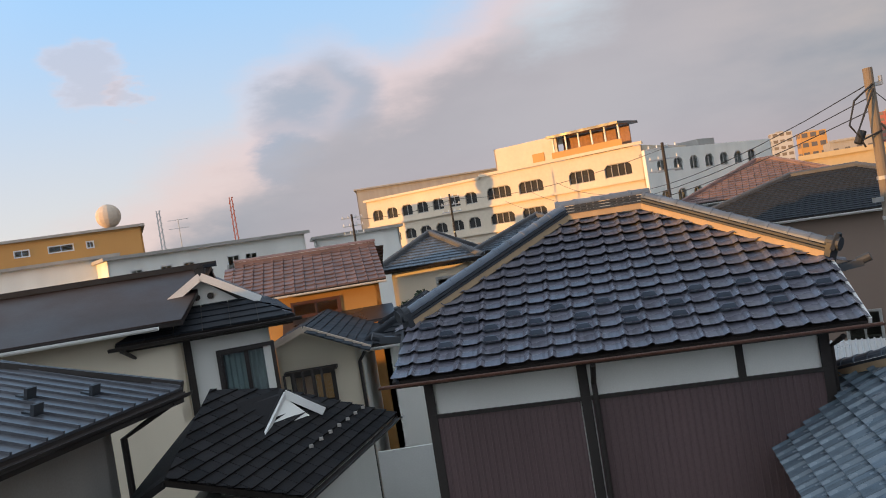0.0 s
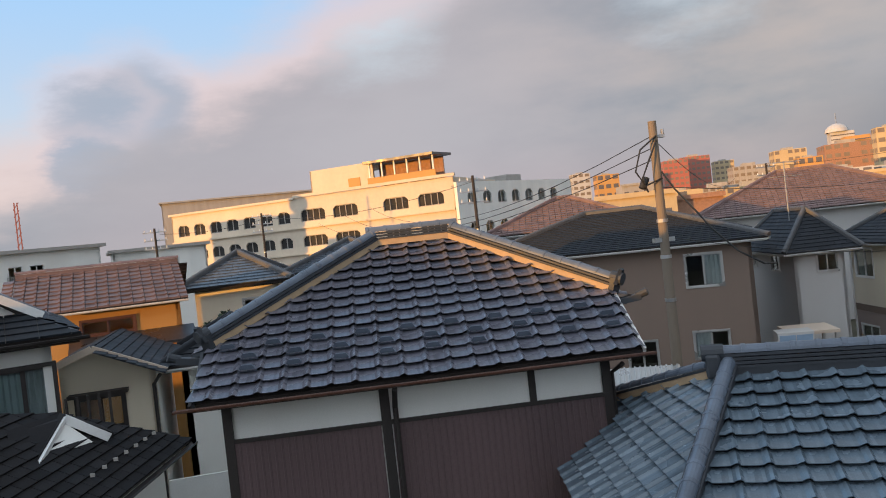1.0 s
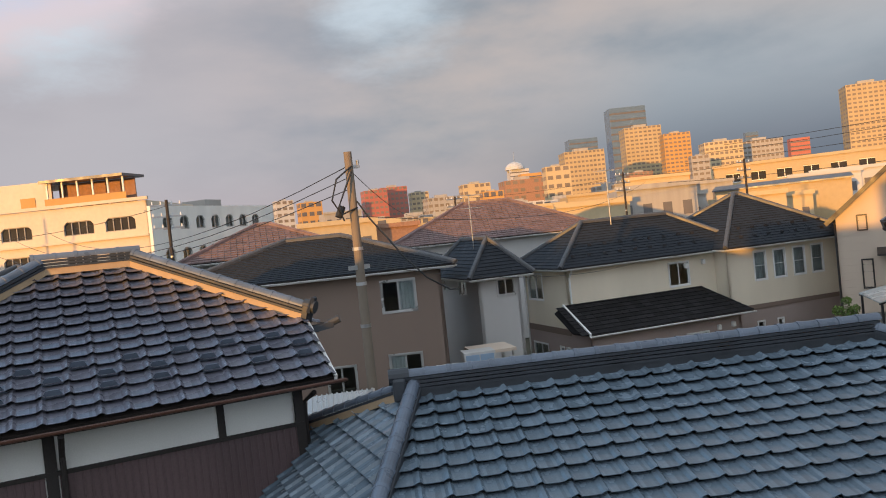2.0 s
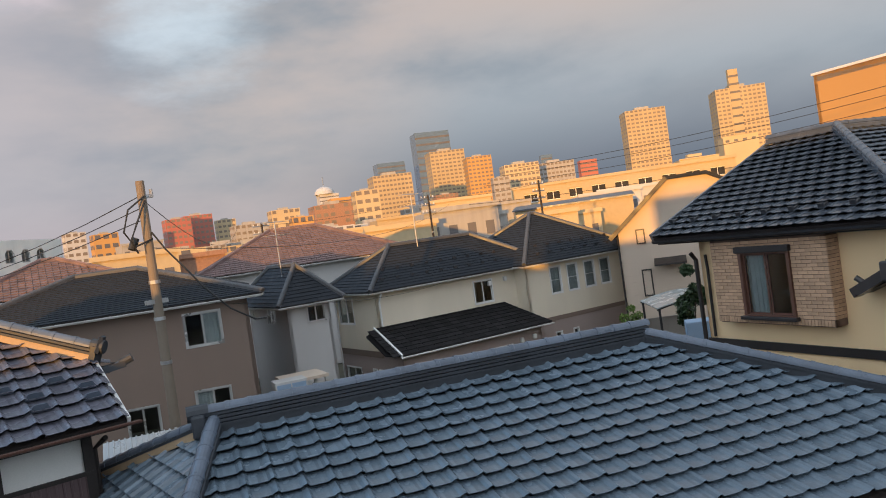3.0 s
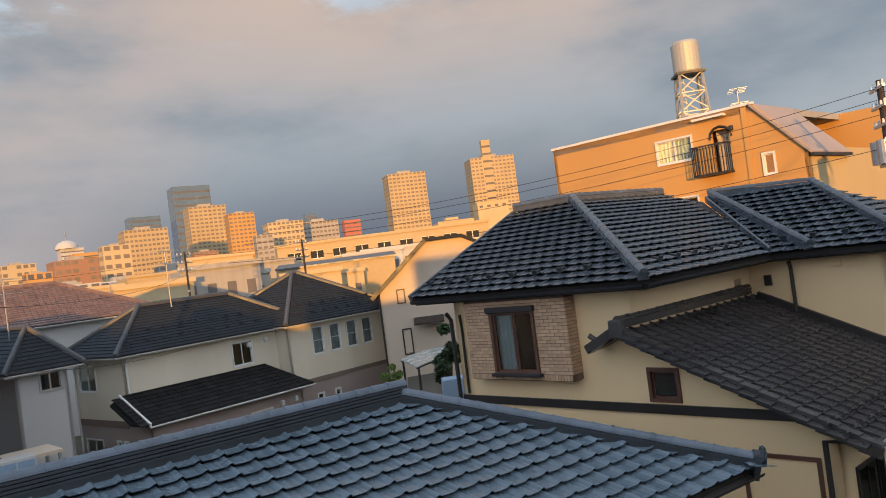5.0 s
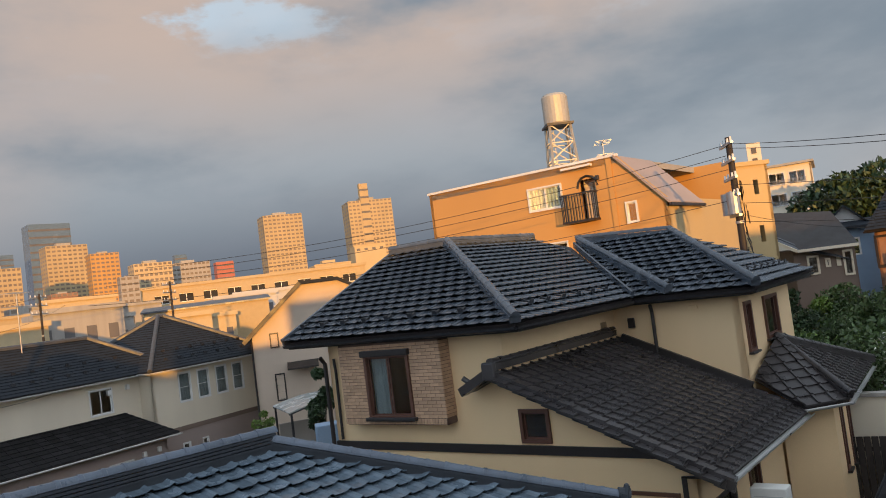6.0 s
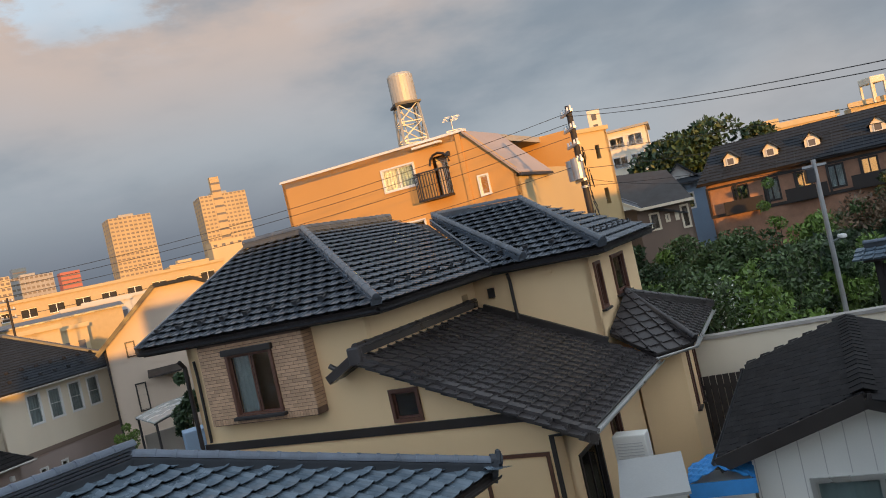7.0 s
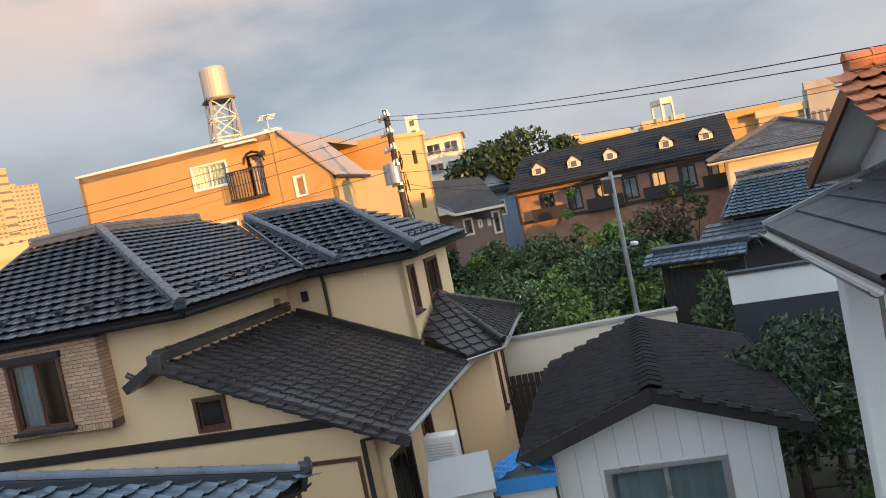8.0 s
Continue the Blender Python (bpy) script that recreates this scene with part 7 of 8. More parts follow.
def near_white_house():
    """The white house at the edge, with a ribbed porch roof and a clay-tiled gable."""
    h = thing("house", 0, 0, 0, 0, "white rendered house with grey porch roof and orange clay tiles", "house")
    eave = [(10.38, -5.84, 5.31), (5.70, -4.05, 5.31)]
    top = [(4.9, -6.6, 6.1), (9.85, -8.5, 6.1)]
    roof_face(h, [eave[0], eave[1], top[0], top[1]], "slate", "porch_sheet", 1.8, 0.42)
    gutter(h, (10.42, -5.80, 5.26), (5.70, -3.99, 5.26), "frame_alu", 0.06)
    part("verge", bar((10.40, -5.82, 5.33), (9.87, -8.5, 6.12), 0.06, 0.12), "frame_alu", h)
    part("soffit", slab([(10.0, -5.75, 5.2), (5.9, -4.35, 5.2), (5.5, -5.6, 5.2), (9.7, -7.1, 5.2)], 0.05), "trim_white", h)
    for k in range(8):
        x, y = 9.6 - 0.42 * (k % 4) - 0.15 * (k // 4), -6.55 - 0.45 * (k // 4) + 0.14 * (k % 4)
        part("snow_guard", moved(join(box(-0.04, 0.04, -0.01, 0.01, 0.0, 0.11), box(-0.015, 0.015, -0.08, 0.01, 0.0, 0.02)), pose(x, y, 5.31 + 0.235 * (-5.6 - y - (10.1 - x) * 0.345) + 0.05, 0, 0, -18)), "steel_dark", h)
    post = part("post", moved(box(-0.15, 0.15, -0.15, 0.15, 0, 5.15, 0.02), pose(8.45, -5.65, 0, 0, 0, -19)), "plaster_white", h)
    part("beam", bar((9.5, -5.95, 5.05), (5.9, -4.7, 5.05), 0.14, 0.2), "trim_dark", h)
    # the steep gable behind, seen along its front
    A, Lo = Vector(GABLE_TOP), Vector(GABLE_LOW)
    u = Vector((A.x - Lo.x, A.y - Lo.y, 0))
    r = Vector((-u.y, u.x, 0)).normalized()
    Ro = Vector((A.x + u.x, A.y + u.y, Lo.z))
    n = u.normalized()
    part("roof_slope", slab([Lo, A, A + r * 5, Lo + r * 5], 0.1, (0, 0, 1)), "trim_dark", h)
    part("soffit", slab([Lo + r * 0.05, A + r * 0.05, A + r * 2, Lo + r * 2], 0.05), "plaster_white", h)
    roof_face(h, [Ro + Vector((0, 0, 0.1)), Ro + r * 5 + Vector((0, 0, 0.1)), A + r * 5 + Vector((0, 0, 0.1)), A + Vector((0, 0, 0.1))], "wave", "tile_orange", 0.27, 0.26, 100, deck="frame_brown")
    part("bargeboard", bar(Lo - Vector((0, 0, 0.02)), A - Vector((0, 0, 0.02)), 0.05, 0.2), "frame_brown", h)
    part("bargeboard", bar(Ro - Vector((0, 0, 0.02)), A - Vector((0, 0, 0.02)), 0.05, 0.2), "frame_brown", h)
    cap_line(h, A + Vector((0, 0, 0.12)), A + r * 5 + Vector((0, 0, 0.12)), 0.09, 1, 0.3, "tile_orange", "tile_orange", lime=False)
    w0, w1, wt = Lo + r * 0.6 + n * 0.35, Ro + r * 0.6 - n * 0.35, A + r * 0.6 - Vector((0, 0, 0.12))
    part("gable_wall", slab([(w0.x, w0.y, 0), (w1.x, w1.y, 0), (w1.x, w1.y, Lo.z + 0.1), tuple(wt), (w0.x, w0.y, Lo.z + 0.1)], 0.15, r), "plaster_white", h)
    m = side((w0.x, w0.y), (w1.x, w1.y))
    part("window", moved(ring(2.3, 3.0, 5.75, 6.25, 0.06, -0.04, 0.0), m), "trim_dark", h)
    part("vent", moved(box(1.62, 1.76, -0.1, 0.0, 6.2, 6.35, 0.02), m), "steel_dark", h)
    part("rail_panel", slab([Lo + r * 0.1 + Vector((0, 0, -0.02)), Lo + r * 0.9 + Vector((0, 0, -0.02)), Lo + r * 0.9 + u * 0.8 + Vector((0, 0, 0.0)), Lo + r * 0.1 + u * 0.8], 0.04), "frame_alu", h)


GABLE_TOP, GABLE_LOW = (9.46, -6.67, 6.87), (11.49, -7.20, 5.70)
near_white_house()


def garden_walls():
    h = thing("garden_wall", 20.07, -3.72, 0, -102.8, "cream rendered garden wall with a dark coping", "wall")
    part("wall", wall_geo((-0.6, 0), (4.3, 0), 0, 2.82, (), 0.18), "plaster_cream", h)
    part("coping", box(-0.65, 4.35, -0.05, 0.23, 2.82, 2.9), "concrete", h)
    bf = thing("board_fence", 20.07, -3.72, 0, -102.8, "dark stained board fence before the garden wall", "fence")
    for k in range(34):
        part("board", box(-0.7 + k * 0.15, -0.565 + k * 0.15, -0.34, -0.31, 0.05, 2.02), "wood_dark", bf)
    for z in (0.5, 1.7):
        part("rail", box(-0.7, 4.4, -0.31, -0.26, z, z + 0.08), "wood_dark", bf)
    for k in range(4):
        part("post", box(-0.7 + k * 1.6, -0.6 + k * 1.6, -0.26, -0.16, 0, 2.05), "wood_dark", bf)
    g = thing("garden_gate", 23.3, -9.5, 0, -128, "timber garden gate under a small tiled roof", "gate")
    roof_face(g, [(-0.2, -0.55, 3.5), (2.45, -0.55, 3.5), (2.45, 0, 3.78), (-0.2, 0, 3.78)], "flat", "tile_smoked", 0.27, 0.2)
    roof_face(g, [(2.45, 0.55, 3.5), (-0.2, 0.55, 3.5), (-0.2, 0, 3.78), (2.45, 0, 3.78)], "flat", "tile_smoked", 0.27, 0.2)
    cap_line(g, (-0.25, 0, 3.78), (2.5, 0, 3.78), 0.07, 1, 0.3, lime=False)
    for x in (0.0, 2.2):
        part("gatepost", box(x - 0.08, x + 0.08, -0.08, 0.08, 0, 3.5), "wood_dark", g)
    for k in range(12):
        part("board", box(0.1 + k * 0.167, 0.255 + k * 0.167, -0.03, 0.02, 0.1, 3.3), "wood_dark", g)
    w = thing("garden_wall", 19.6, -9.6, 0, -118, "pale plastered wall with stone footing beside a gate", "wall")
    part("wall", wall_geo((0, 0), (3.2, 0), 2.55, 3.30, (), 0.2), "plaster_white", w)
    part("footing", box(0, 3.2, -0.04, 0.24, 0, 2.55), "tile_layer", w)
    part("coping", box(-0.05, 3.25, -0.06, 0.26, 3.30, 3.37), "tile_layer", w)


garden_walls()
solo("drive", slab([(15.5, -8.8, 0.02), (14.0, -12.0, 0.02), (20.5, -13.5, 0.02), (21.0, -9.5, 0.02)], 0.02), "asphalt", "dark asphalt drive beside the garden wall", "drive", "structure")


# ---- leaves ----
def crown(points, size, seed, spread=1.0):
    """A mass of small leaves round the given (x, y, z, radius, count) clumps."""
    r = np.random.RandomState(seed)
    v, f = [], []
    for x, y, z, rad, count in points:
        n = r.normal(size=(count, 3))
        n /= np.linalg.norm(n, axis=1)[:, None]
        d = rad * (0.55 + 0.5 * r.rand(count) ** 0.6)
        c = np.array([x, y, z]) + n * d[:, None] * np.array([1, 1, 0.85])
        a = r.normal(size=(count, 3)) + 0.6 * n
        a /= np.linalg.norm(a, axis=1)[:, None]
        b = np.cross(a, r.normal(size=(count, 3)))
        b /= np.linalg.norm(b, axis=1)[:, None]
        s = size * (0.6 + 0.8 * r.rand(count))[:, None]
        for k in range(count):
            o = len(v)
            v += [tuple(c[k] - a[k] * s[k]), tuple(c[k] + b[k] * s[k] * 0.45), tuple(c[k] + a[k] * s[k]), tuple(c[k] - b[k] * s[k] * 0.45)]
            f.append((o, o + 1, o + 2, o + 3))
    return v, f


def tree(x, y, z, height, width, mat, label, seed, clumps=7, leaves=170, size=0.09, name="tree", category="tree", blossoms=0):
    r = random.Random(seed)
    t = thing(name, x, y, z, r.uniform(0, 360), label, category)
    pts, limbs = [], []
    trunk_top = height * 0.55
    part("trunk", tube([(0, 0, 0), (r.uniform(-0.05, 0.05), 0.03, trunk_top * 0.5), (0.05, -0.04, trunk_top)], 0.05 * height ** 0.5 + 0.02, 7, 0.03), "bark", t)
    for k in range(clumps):
        a, q = k * 2.4 + r.uniform(-0.4, 0.4), r.uniform(0.25, 1.0)
        zz = height * r.uniform(0.22, 0.86)
        rr = width / 2 * q * (1.15 - 0.45 * zz / height)
        cx, cy = rr * math.cos(a), rr * math.sin(a)
        rad = width * r.uniform(0.20, 0.30)
        pts.append((cx, cy, zz, rad, leaves))
        if k % 2 == 0:
            part("limb", tube([(0, 0, min(zz * 0.6, trunk_top)), (cx * 0.6, cy * 0.6, zz * 0.85), (cx, cy, zz)], 0.03, 5, 0.012), "bark", t)
    pts.append((0, 0, height * 0.9, width * 0.2, leaves))
    part("crown", crown(pts, size, seed), mat, t, kind="stuff")
    if blossoms:
        part("blossom", crown([(p[0], p[1], p[2], p[3] * 1.12, blossoms) for p in pts], 0.05, seed + 1), "blossom", t, kind="stuff")
    return t


rnd = random.Random(23)
kinds = [("leaf", "leafy green garden tree with an uneven crown"), ("leaf_dark", "dark evergreen garden tree"), ("leaf_bright", "light green young garden tree"), ("leaf", "broad green garden shrub beside the wall")]
for k in range(50):
    px = rnd.uniform(0, 1)
    dist = rnd.uniform(22.5, 40)
    az = radians(95.2 + px * 16.5)
    if dist > 30:
        az = radians(93.5 + px * 19)
    x, y = 0.8 + dist * math.sin(az), -0.67 + dist * math.cos(az)
    hgt = rnd.uniform(2.9, 4.0) + (0.6 if dist > 33 else 0)
    m, lab = kinds[k % 4]
    tree(x, y, ground_height(x, y), hgt, rnd.uniform(1.9, 3.0), m, lab, 100 + k, 9, 240, 0.11 if dist > 30 else 0.09, blossoms=30 if k in (4, 9) else 0)
tree(22.6, -5.2, 0, 3.9, 2.2, "leaf", "green garden tree dotted with white blossom", 200, 8, 220, 0.08, blossoms=45)
tree(21.4, -6.1, 0, 3.5, 2.4, "leaf_bright", "leafy light green shrub behind the wall", 201, 8, 240, 0.09)
tree(20.9, -9.9, 0, 3.4, 1.7, "leaf", "open-branched young tree before the gate", 202, 8, 130, 0.09)
tree(24.5, -7.4, 0, 4.2, 2.6, "leaf", "green garden tree behind the lamp", 203, 8, 220, 0.09)
tree(32.0, -13.6, -0.2, 5.0, 3.4, "leaf_red", "reddish-leaved tree before the apartment row", 204, 8, 220, 0.1)
for x, y, h0, w0, m in ((13.4, -7.4, 2.9, 2.6, "leaf_dark"), (12.6, -8.6, 2.4, 2.2, "leaf"), (14.6, -8.8, 3.0, 2.4, "leaf_dark"), (11.2, -8.2, 1.9, 1.8, "leaf"), (16.8, -9.2, 2.6, 2.0, "leaf_dark"), (10.3, -7.6, 1.6, 1.5, "leaf")):
    tree(x, y, 0, h0, w0, m, "dark evergreen shrub beside the outbuilding", int(x * 31), 8, 300, 0.07, "shrub", "shrub")
tree(37.3, -11.2, -0.3, 6.9, 1.3, "leaf_bright", "slim pointed conifer catching the sun", 210, 9, 150, 0.08)
for k, (x, y) in enumerate(((36.2, -15.6), (36.9, -16.8))):
    tree(x, y, -0.3, 6.0, 1.4, "leaf_dark", "clipped dark garden pine", 220 + k, 7, 150, 0.08)
for k, (x, y, h0, w0) in enumerate(((75.5, -13.5, 11.2, 7), (74.0, -17.5, 12.3, 8), (73.0, -21.5, 11.0, 6), (74.5, -15.5, 11.8, 7))):
    tree(x, y, 0, h0, w0, "leaf_dark", "tall dark broadleaf tree above the roofs", 230 + k, 12, 330, 0.30)
tree(33.4, 18.6, -0.8, 2.7, 1.0, "leaf_bright", "small clipped green conifer in a front garden", 240, 7, 160, 0.06, "shrub", "shrub")
tree(20.75, 8.25, -0.1, 4.7, 1.3, "leaf_dark", "narrow dark shrub beside a house wall", 241, 7, 200, 0.07, "shrub", "shrub")
tree(-1.2, 24.8, -0.2, 5.4, 1.3, "leaf_dark", "clipped garden pine catching low sun", 242, 7, 170, 0.07)
tree(-0.4, 24.9, -0.2, 5.2, 1.2, "leaf_dark", "clipped garden pine catching low sun", 243, 7, 170, 0.07)
solo("lawn", slab([(-2.2, 13.2, 0.03), (0.0, 13.2, 0.03), (0.0, 16.5, 0.03), (-2.2, 16.5, 0.03)], 0.03), "grass", "small dark green lawn behind the house", "lawn", "structure")
solo("garden_fence", join(box(-2.0, -0.7, 15.3, 15.36, 0, 2.45)), "trim_white", "white panel fence beside the lawn", "fence")


# ---- poles and cables ----
def sag(p, q, drop, n=14):
    p, q = Vector(p), Vector(q)
    return [tuple(p.lerp(q, k / n) - Vector((0, 0, drop * 4 * (k / n) * (1 - k / n)))) for k in range(n + 1)]


def cable(p, q, drop, r=0.008, label="thin black overhead cable", n=14):
    return solo("overhead_cable", tube(sag(p, q, drop, n), r * 0.7, 5), "cable", label, "cable", group="overhead cables")


def utility_pole(x, y, z0, top, mat, label, arms=2, r=0.14, transformer=False, yaw=0):
    h = thing("utility_pole", x, y, z0, yaw, label, "utility pole")
    t = top - z0
    part("shaft", tube([(0, 0, 0), (0, 0, t * 0.5), (0, 0, t)], r, 14, r * 0.72), mat, h)
    for k in range(arms):
        z = t - 0.25 - 0.55 * k
        arm = part("crossarm", bar((-0.75, 0.1, z), (0.75, 0.1, z), 0.08, 0.08), "steel", h)
        for xx in (-0.65, -0.25, 0.25, 0.65):
            part("insulator", tube([(xx, 0.1, z + 0.04), (xx, 0.1, z + 0.10), (xx, 0.1, z + 0.18)], 0.045, 8, 0.03), "trim_white", arm)
    for z in (t * 0.72, t * 0.62, t * 0.5):
        part("band", tube([(0, 0, z), (0, 0, z + 0.08)], r * 0.98, 14), "steel", h)
    if transformer:
        for sx in (-0.34, 0.34):
            part("transformer", tube([(sx, 0.2, t - 2.5), (sx, 0.2, t - 1.8)], 0.2, 14), "steel", h)
        part("bracket", bar((-0.6, 0.1, t - 2.55), (0.6, 0.1, t - 2.55), 0.1, 0.08), "steel", h)
    return h


p1 = utility_pole(9.39, 16.97, 0, 8.56, "pole_concrete", "weathered utility pole with coiled cables, sunlit at the top", 0, 0.135)
part("clamp", moved(join(box(-0.05, 0.26, -0.06, 0.06, -0.04, 0.04), tube([(0.24, 0, 0), (0.24, 0, 0.16)], 0.04, 8)), pose(0, 0, 8.2)), "steel", p1)
part("clamp", moved(box(-0.28, 0.25, -0.06, 0.06, -0.05, 0.05), pose(0, 0, 5.75)), "steel", p1)
part("splice_box", moved(tube([(-0.42, 0, 7.0), (-0.30, 0, 7.25)], 0.09, 10), pose(0, 0, 0)), "cable", p1)
for k, pts in enumerate(([(0.0, -0.12, 8.2), (-0.45, -0.15, 7.9), (-0.62, -0.15, 7.4), (-0.40, -0.15, 7.05), (0.05, -0.12, 7.2)], [(0.0, -0.12, 8.1), (-0.30, -0.2, 7.6), (-0.5, -0.2, 7.2), (-0.35, -0.15, 6.9)],
                         [(0.05, -0.12, 7.35), (0.25, -0.3, 6.9), (0.55, -0.6, 6.35), (0.75, -0.8, 5.95), (1.2, -1.1, 5.35), (1.7, -1.3, 5.0), (2.2, -1.0, 4.95)])):
    part("cable_loop", tube(pts, 0.022, 6), "cable", p1)
for k in range(3):
    cable((9.45, 17.0, 8.25 - 0.28 * k), (8.2 - 2 * k, 60, 9.2 - 0.4 * k), 1.6, 0.018)
cable((9.5, 17.1, 8.1), (40, 60, 9.6), 1.4, 0.014)
cable((9.5, 17.1, 7.0), (48, 42, 8.6), 1.0, 0.014)
cable((9.5, 17.0, 5.8), (27.0, 24.0, 4.2), 0.5, 0.010)

p2 = utility_pole(27.64, -2.62, 0, 10.03, "wood_dark", "dark utility pole crowded with crossarms, transformers and wires", 4, 0.14, True, 10)
r2 = random.Random(4)
for k in range(9):
    a, b = r2.uniform(-0.5, 0.5), r2.uniform(6.2, 8.8)
    part("cable_loop", tube([(a, -0.15, b), (a + r2.uniform(-0.4, 0.4), -0.2, b - 0.35), (a + r2.uniform(-0.3, 0.5), -0.22, b - 0.6), (a + r2.uniform(-0.2, 0.4), -0.15, b - 0.2)], 0.018, 5), "cable", p2)
part("coil", tube([(0.75 + 0.28 * math.cos(t * 0.5), -0.2, 7.6 + 0.28 * math.sin(t * 0.5)) for t in range(14)], 0.02, 5), "cable", p2)
for dz in (0.0, 0.14):
    cable((27.75, -2.5, 9.85 - dz), (5.4, -9.4, 6.85 - dz), 0.30, 0.013, "paired overhead wires crossing the sky", 22)
for k, (dz, zz) in enumerate(((0.1, 9.1), (0.45, 8.9), (0.9, 8.6), (1.9, 7.9))):
    cable((27.7, -2.5, 9.9 - dz), (28.0, 20 + k, zz - 0.4), 0.5, 0.014)
for k, (dz, zz) in enumerate(((1.4, 7.1), (2.0, 6.75), (2.6, 6.3))):
    cable((27.7, -2.5, 9.9 - dz), (13.0, -14.0, zz), 0.35, 0.012)
for x, y, top, base in ((0.07, 59.8, 9.6, -0.9), (-6.8, 54.4, 9.0, -0.8), (10.7, 38.5, 9.3, -0.6), (44.2, 40.7, 9.4, -0.9), (49.5, 34.2, 9.3, -0.9), (34.7, 48.9, 9.0, -0.9)):
    utility_pole(x, y, base, top, "wood_dark", "dark utility pole with crossarms among the houses", 3, 0.10)
cable((0.34, 59.9, 9.2), (-6.5, 54.5, 8.6), 0.3, 0.02)
cable((0.34, 59.9, 9.2), (10.7, 38.5, 9.0), 0.6, 0.02)
cable((44.2, 40.7, 9.2), (49.5, 34.2, 9.1), 0.3, 0.02)
cable((34.7, 48.9, 8.8), (44.2, 40.7, 9.1), 0.3, 0.02)
lamp = thing("street_lamp", 20.66, -7.5, 0, 0, "slim grey street lamp pole with a small white lamp", "street lamp")
part("shaft", tube([(0, 0, 0), (0, 0, 3), (0, 0, 6.45)], 0.07, 10, 0.055), "steel", lamp)
part("crossarm", bar((-0.1, -0.25, 6.3), (0.1, 0.25, 6.3), 0.06, 0.06), "steel", lamp)
part("meter_box", box(-0.1, 0.1, 0.05, 0.25, 5.9, 6.25, 0.02), "steel_dark", lamp)
part("bracket", tube([(-0.03, 0, 4.4), (-0.2, -0.15, 4.5)], 0.02, 6), "steel", lamp)
part("lamp_head", moved(box(-0.14, 0.14, -0.07, 0.07, -0.05, 0.05, 0.03), pose(-0.22, -0.2, 4.52)), "trim_white", lamp)
cable((20.75, -7.3, 6.3), (27.7, -2.5, 7.6), 0.3, 0.01)


# ---- yard things ----
ac = thing("air_conditioner", 14.0, -1.4, 0, -20, "cream air conditioner unit on a tall wall stand", "air conditioner")
part("case", box(-0.15, 0.15, -0.28, 0.28, 2.05, 2.66, 0.02), "ac_white", ac)
part("grille", join(*[box(-0.165, -0.155, -0.22, 0.22, 2.12 + k * 0.05, 2.135 + k * 0.05) for k in range(9)]), "render_grey", ac)
for y in (-0.22, 0.22):
    for x in (-0.12, 0.12):
        part("stand_leg", box(x - 0.015, x + 0.015, y - 0.015, y + 0.015, 0, 2.05), "steel", ac)
shed = thing("storage_shed", 11.8, -1.42, 0, -6, "small pale sheet-roofed storage shed", "shed")
part("body", box(-0.1, 1.1, -0.42, 0.42, 0, 2.35, 0.01), "ac_white", shed)
part("roof", slab([(-0.16, -0.48, 2.40), (1.16, -0.48, 2.55), (1.16, 0.48, 2.55), (-0.16, 0.48, 2.40)], 0.04), "frame_alu", shed)
rack = thing("covered_stack", 12.75, -2.5, 0, -12, "stacked goods under a bright blue tarpaulin", "stack")
part("crate", box(-0.3, 0.35, -0.42, 0.42, 0, 2.1, 0.02), "ac_white", rack)
n = 12
tv = [(-0.36 + 0.80 * i / n, -0.48 + 0.96 * j / n, 2.16 + 0.22 * (1 - abs(2 * j / n - 1)) + 0.02 * math.sin(i * 1.7 + j * 2.3)) for i in range(n + 1) for j in range(n + 1)]
tf = [(i * (n + 1) + j, (i + 1) * (n + 1) + j, (i + 1) * (n + 1) + j + 1, i * (n + 1) + j + 1) for i in range(n) for j in range(n)]
part("tarpaulin", join((tv, tf), ([(p[0], p[1], p[2] - 0.01) for p in tv], [tuple(reversed(q)) for q in tf]), slab([tv[0], tv[n], (tv[n][0] - 0.02, tv[n][1], 1.95), (tv[0][0] - 0.02, tv[0][1], 1.95)], 0.01, (1, 0, 0))), "tarp_blue", rack)
cp = thing("carport", 18.35, 25.6, 0, -22, "flat-roofed beige carport between two houses", "carport")
part("roof", box(0, 1.7, -0.9, 0.9, 1.50, 1.62), "render_beige", cp)
for x in (0.1, 1.6):
    for y in (-0.8, 0.8):
        part("post", box(x - 0.05, x + 0.05, y - 0.05, y + 0.05, -0.6, 1.50), "frame_alu", cp)
bx = thing("storage_box", 17.2, 24.3, 0, -25, "grey metal storage locker beside a house", "locker")
part("body", box(0, 1.2, 0, 0.9, -0.4, 1.75, 0.02), "render_grey", bx)
part("door", box(0.06, 0.58, -0.02, 0.0, -0.3, 1.65), "blue_wall", bx)
part("door", box(0.62, 1.14, -0.02, 0.0, -0.3, 1.65), "blue_wall", bx)
un = thing("air_conditioner", 14.6, 22.2, 0, -27, "white air conditioner unit on a shed roof", "air conditioner")
part("case", box(0, 0.8, 0, 0.35, 1.25, 1.9, 0.02), "ac_white", un)
part("stand", box(0.0, 0.9, -0.1, 0.5, -0.4, 1.25), "render_grey", un)


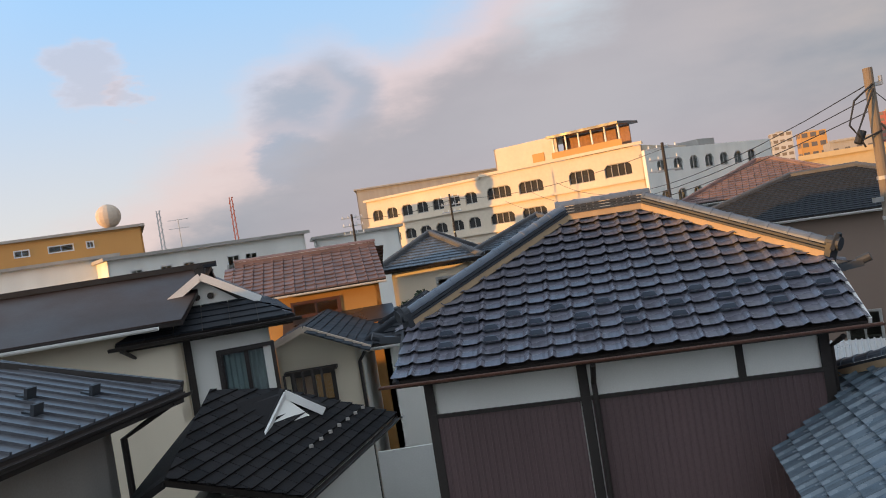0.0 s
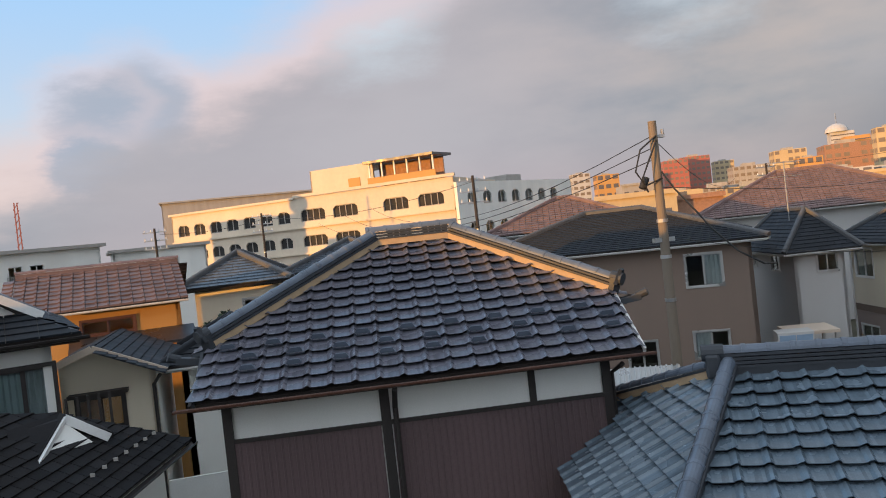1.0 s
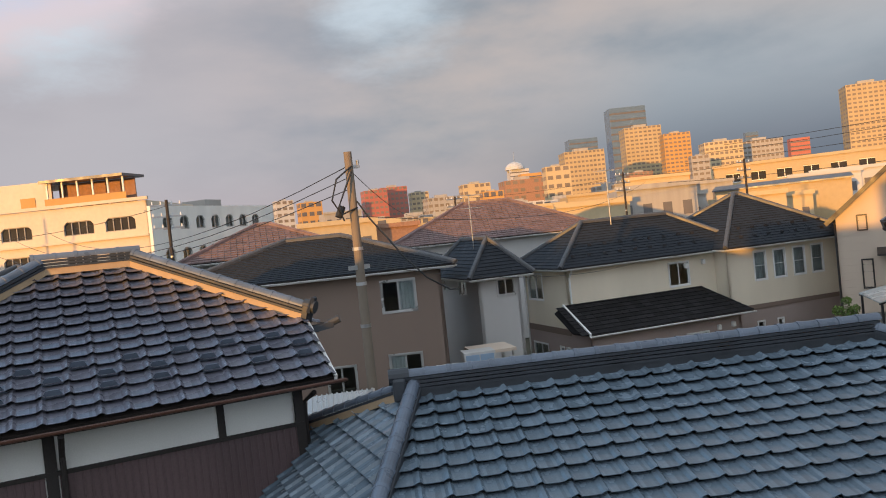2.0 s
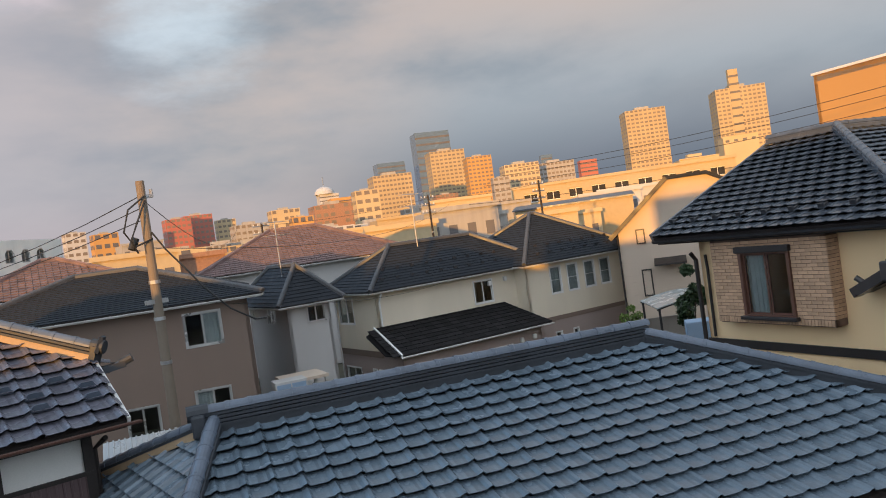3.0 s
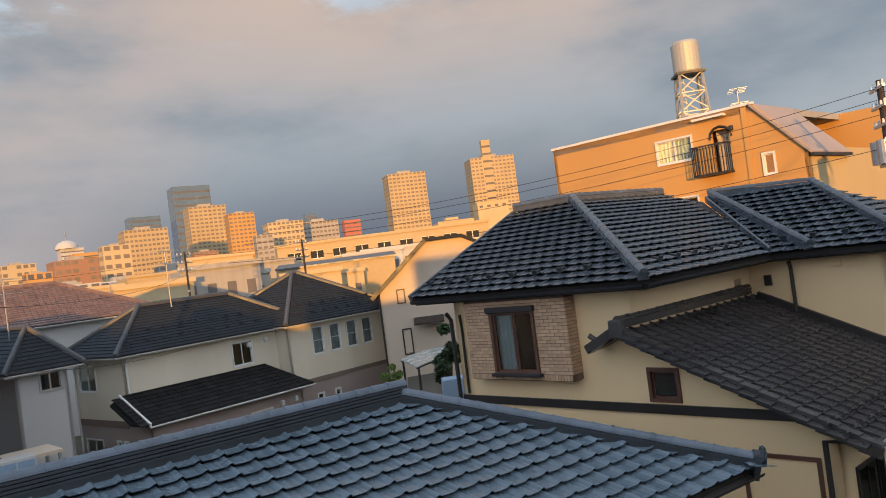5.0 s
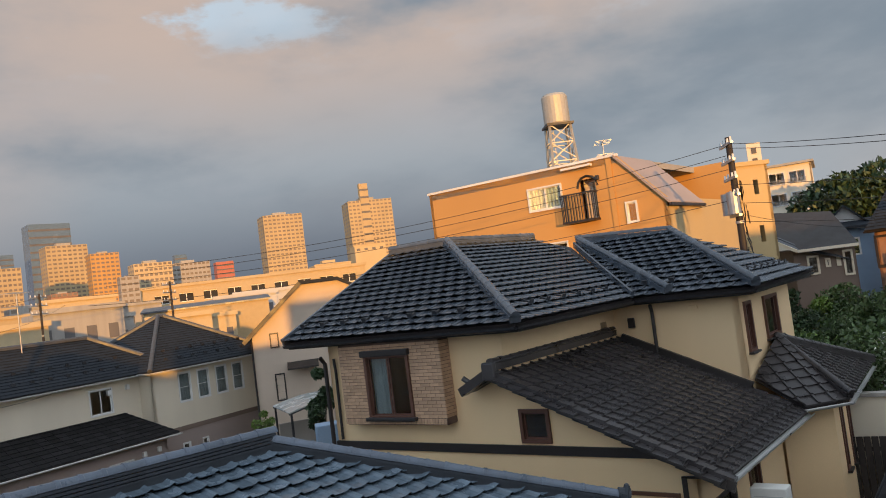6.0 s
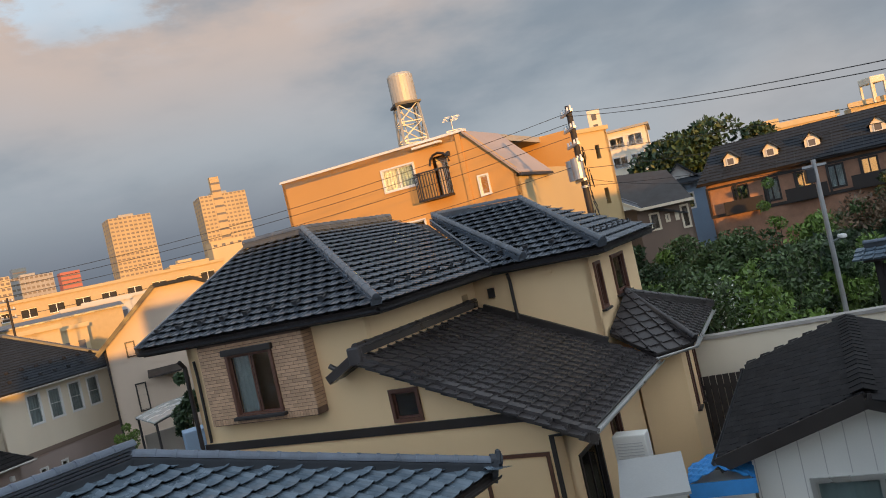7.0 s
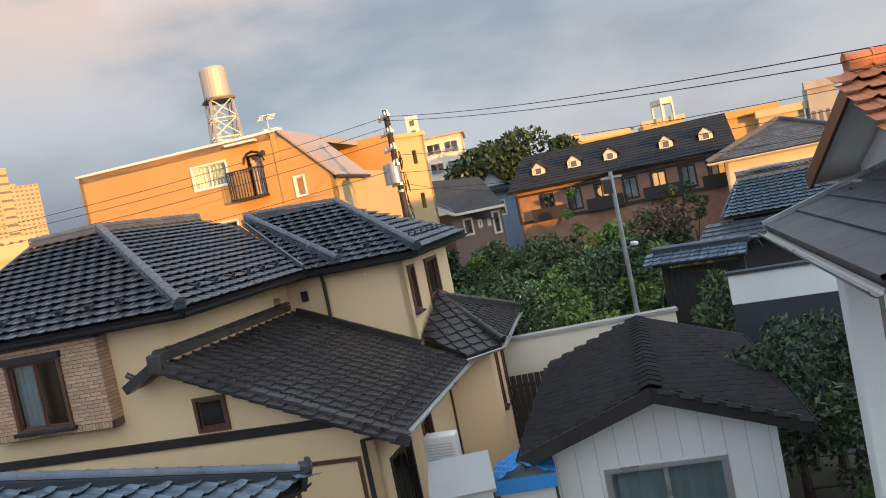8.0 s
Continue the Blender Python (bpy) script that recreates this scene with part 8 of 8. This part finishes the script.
def small_car(x, y, yaw):
    c = thing("car", x, y, 0, yaw, "silver compact car parked in the yard", "car")
    prof = [(-1.7, 0.35), (-1.7, 0.85), (-1.05, 0.95), (-0.55, 1.42), (0.8, 1.45), (1.45, 0.95), (1.7, 0.85), (1.7, 0.35)]
    v = [(a, s * (0.74 if z < 1.1 else 0.6), z) for s in (-1, 1) for a, z in prof]
    k = len(prof)
    body = part("body", (v, [tuple(range(k)), tuple(reversed(range(k, 2 * k)))] + [(i, i + k, (i + 1) % k + k, (i + 1) % k) for i in range(k)]), "car_paint", c)
    for s in (-1, 1):
        part("side_window", slab([(-0.85, s * 0.705, 1.0), (1.15, s * 0.705, 1.0), (0.72, s * 0.63, 1.36), (-0.52, s * 0.63, 1.36)], 0.01, (0, s, 0)), "void", body)
        for a in (-1.1, 1.1):
            w = part("wheel", tube([(a, s * 0.62, 0.3), (a, s * 0.76, 0.3)], 0.3, 16), "rubber", c)
            part("rim", tube([(a, s * 0.70, 0.3), (a, s * 0.775, 0.3)], 0.18, 12), "steel", w)
    part("windscreen", slab([(-1.03, -0.58, 0.97), (-1.03, 0.58, 0.97), (-0.57, 0.52, 1.40), (-0.57, -0.52, 1.40)], 0.01, (-0.6, 0, 0.6)), "void", body)
    part("rear_window", slab([(1.43, -0.58, 0.97), (1.43, 0.58, 0.97), (0.84, 0.52, 1.41), (0.84, -0.52, 1.41)], 0.01, (0.6, 0, 0.6)), "void", body)


small_car(10.6, 20.2, 60)
small_car(12.4, 21.6, 64)
lean = thing("shelter", 7.3, 16.2, 0, -25, "low shelter with a pale corrugated roof", "shelter")
part("roof", moved(ribbed(0, 1.6, 0, 1.3, 0, 0.12, 0.03), pose(0, 0, 2.6, -80, 0, 0)), "frame_alu", lean)
for x in (0.05, 1.55):
    part("post", box(x - 0.04, x + 0.04, 0.1, 0.18, 0, 2.6), "wood_dark", lean)
hedge = tree(9.0, 15.6, 0, 2.4, 1.6, "leaf_bright", "low green hedge beside the pole", 260, 8, 200, 0.06, "shrub", "shrub")

tree(25.5, 11.75, -0.4, 4.9, 1.1, "leaf_dark", "dark leafy tree beside a carport", 260, 8, 240, 0.09)
stack = thing("storage_tower", 22.0, 10.3, -0.2, -60, "blue-grey stacked storage drawers beside a house", "storage tower")
for k in range(4):
    part("drawer", box(0, 0.9, 0, 0.7, 0.05 + k * 0.75, 0.74 + k * 0.75, 0.03), "blue_wall", stack)
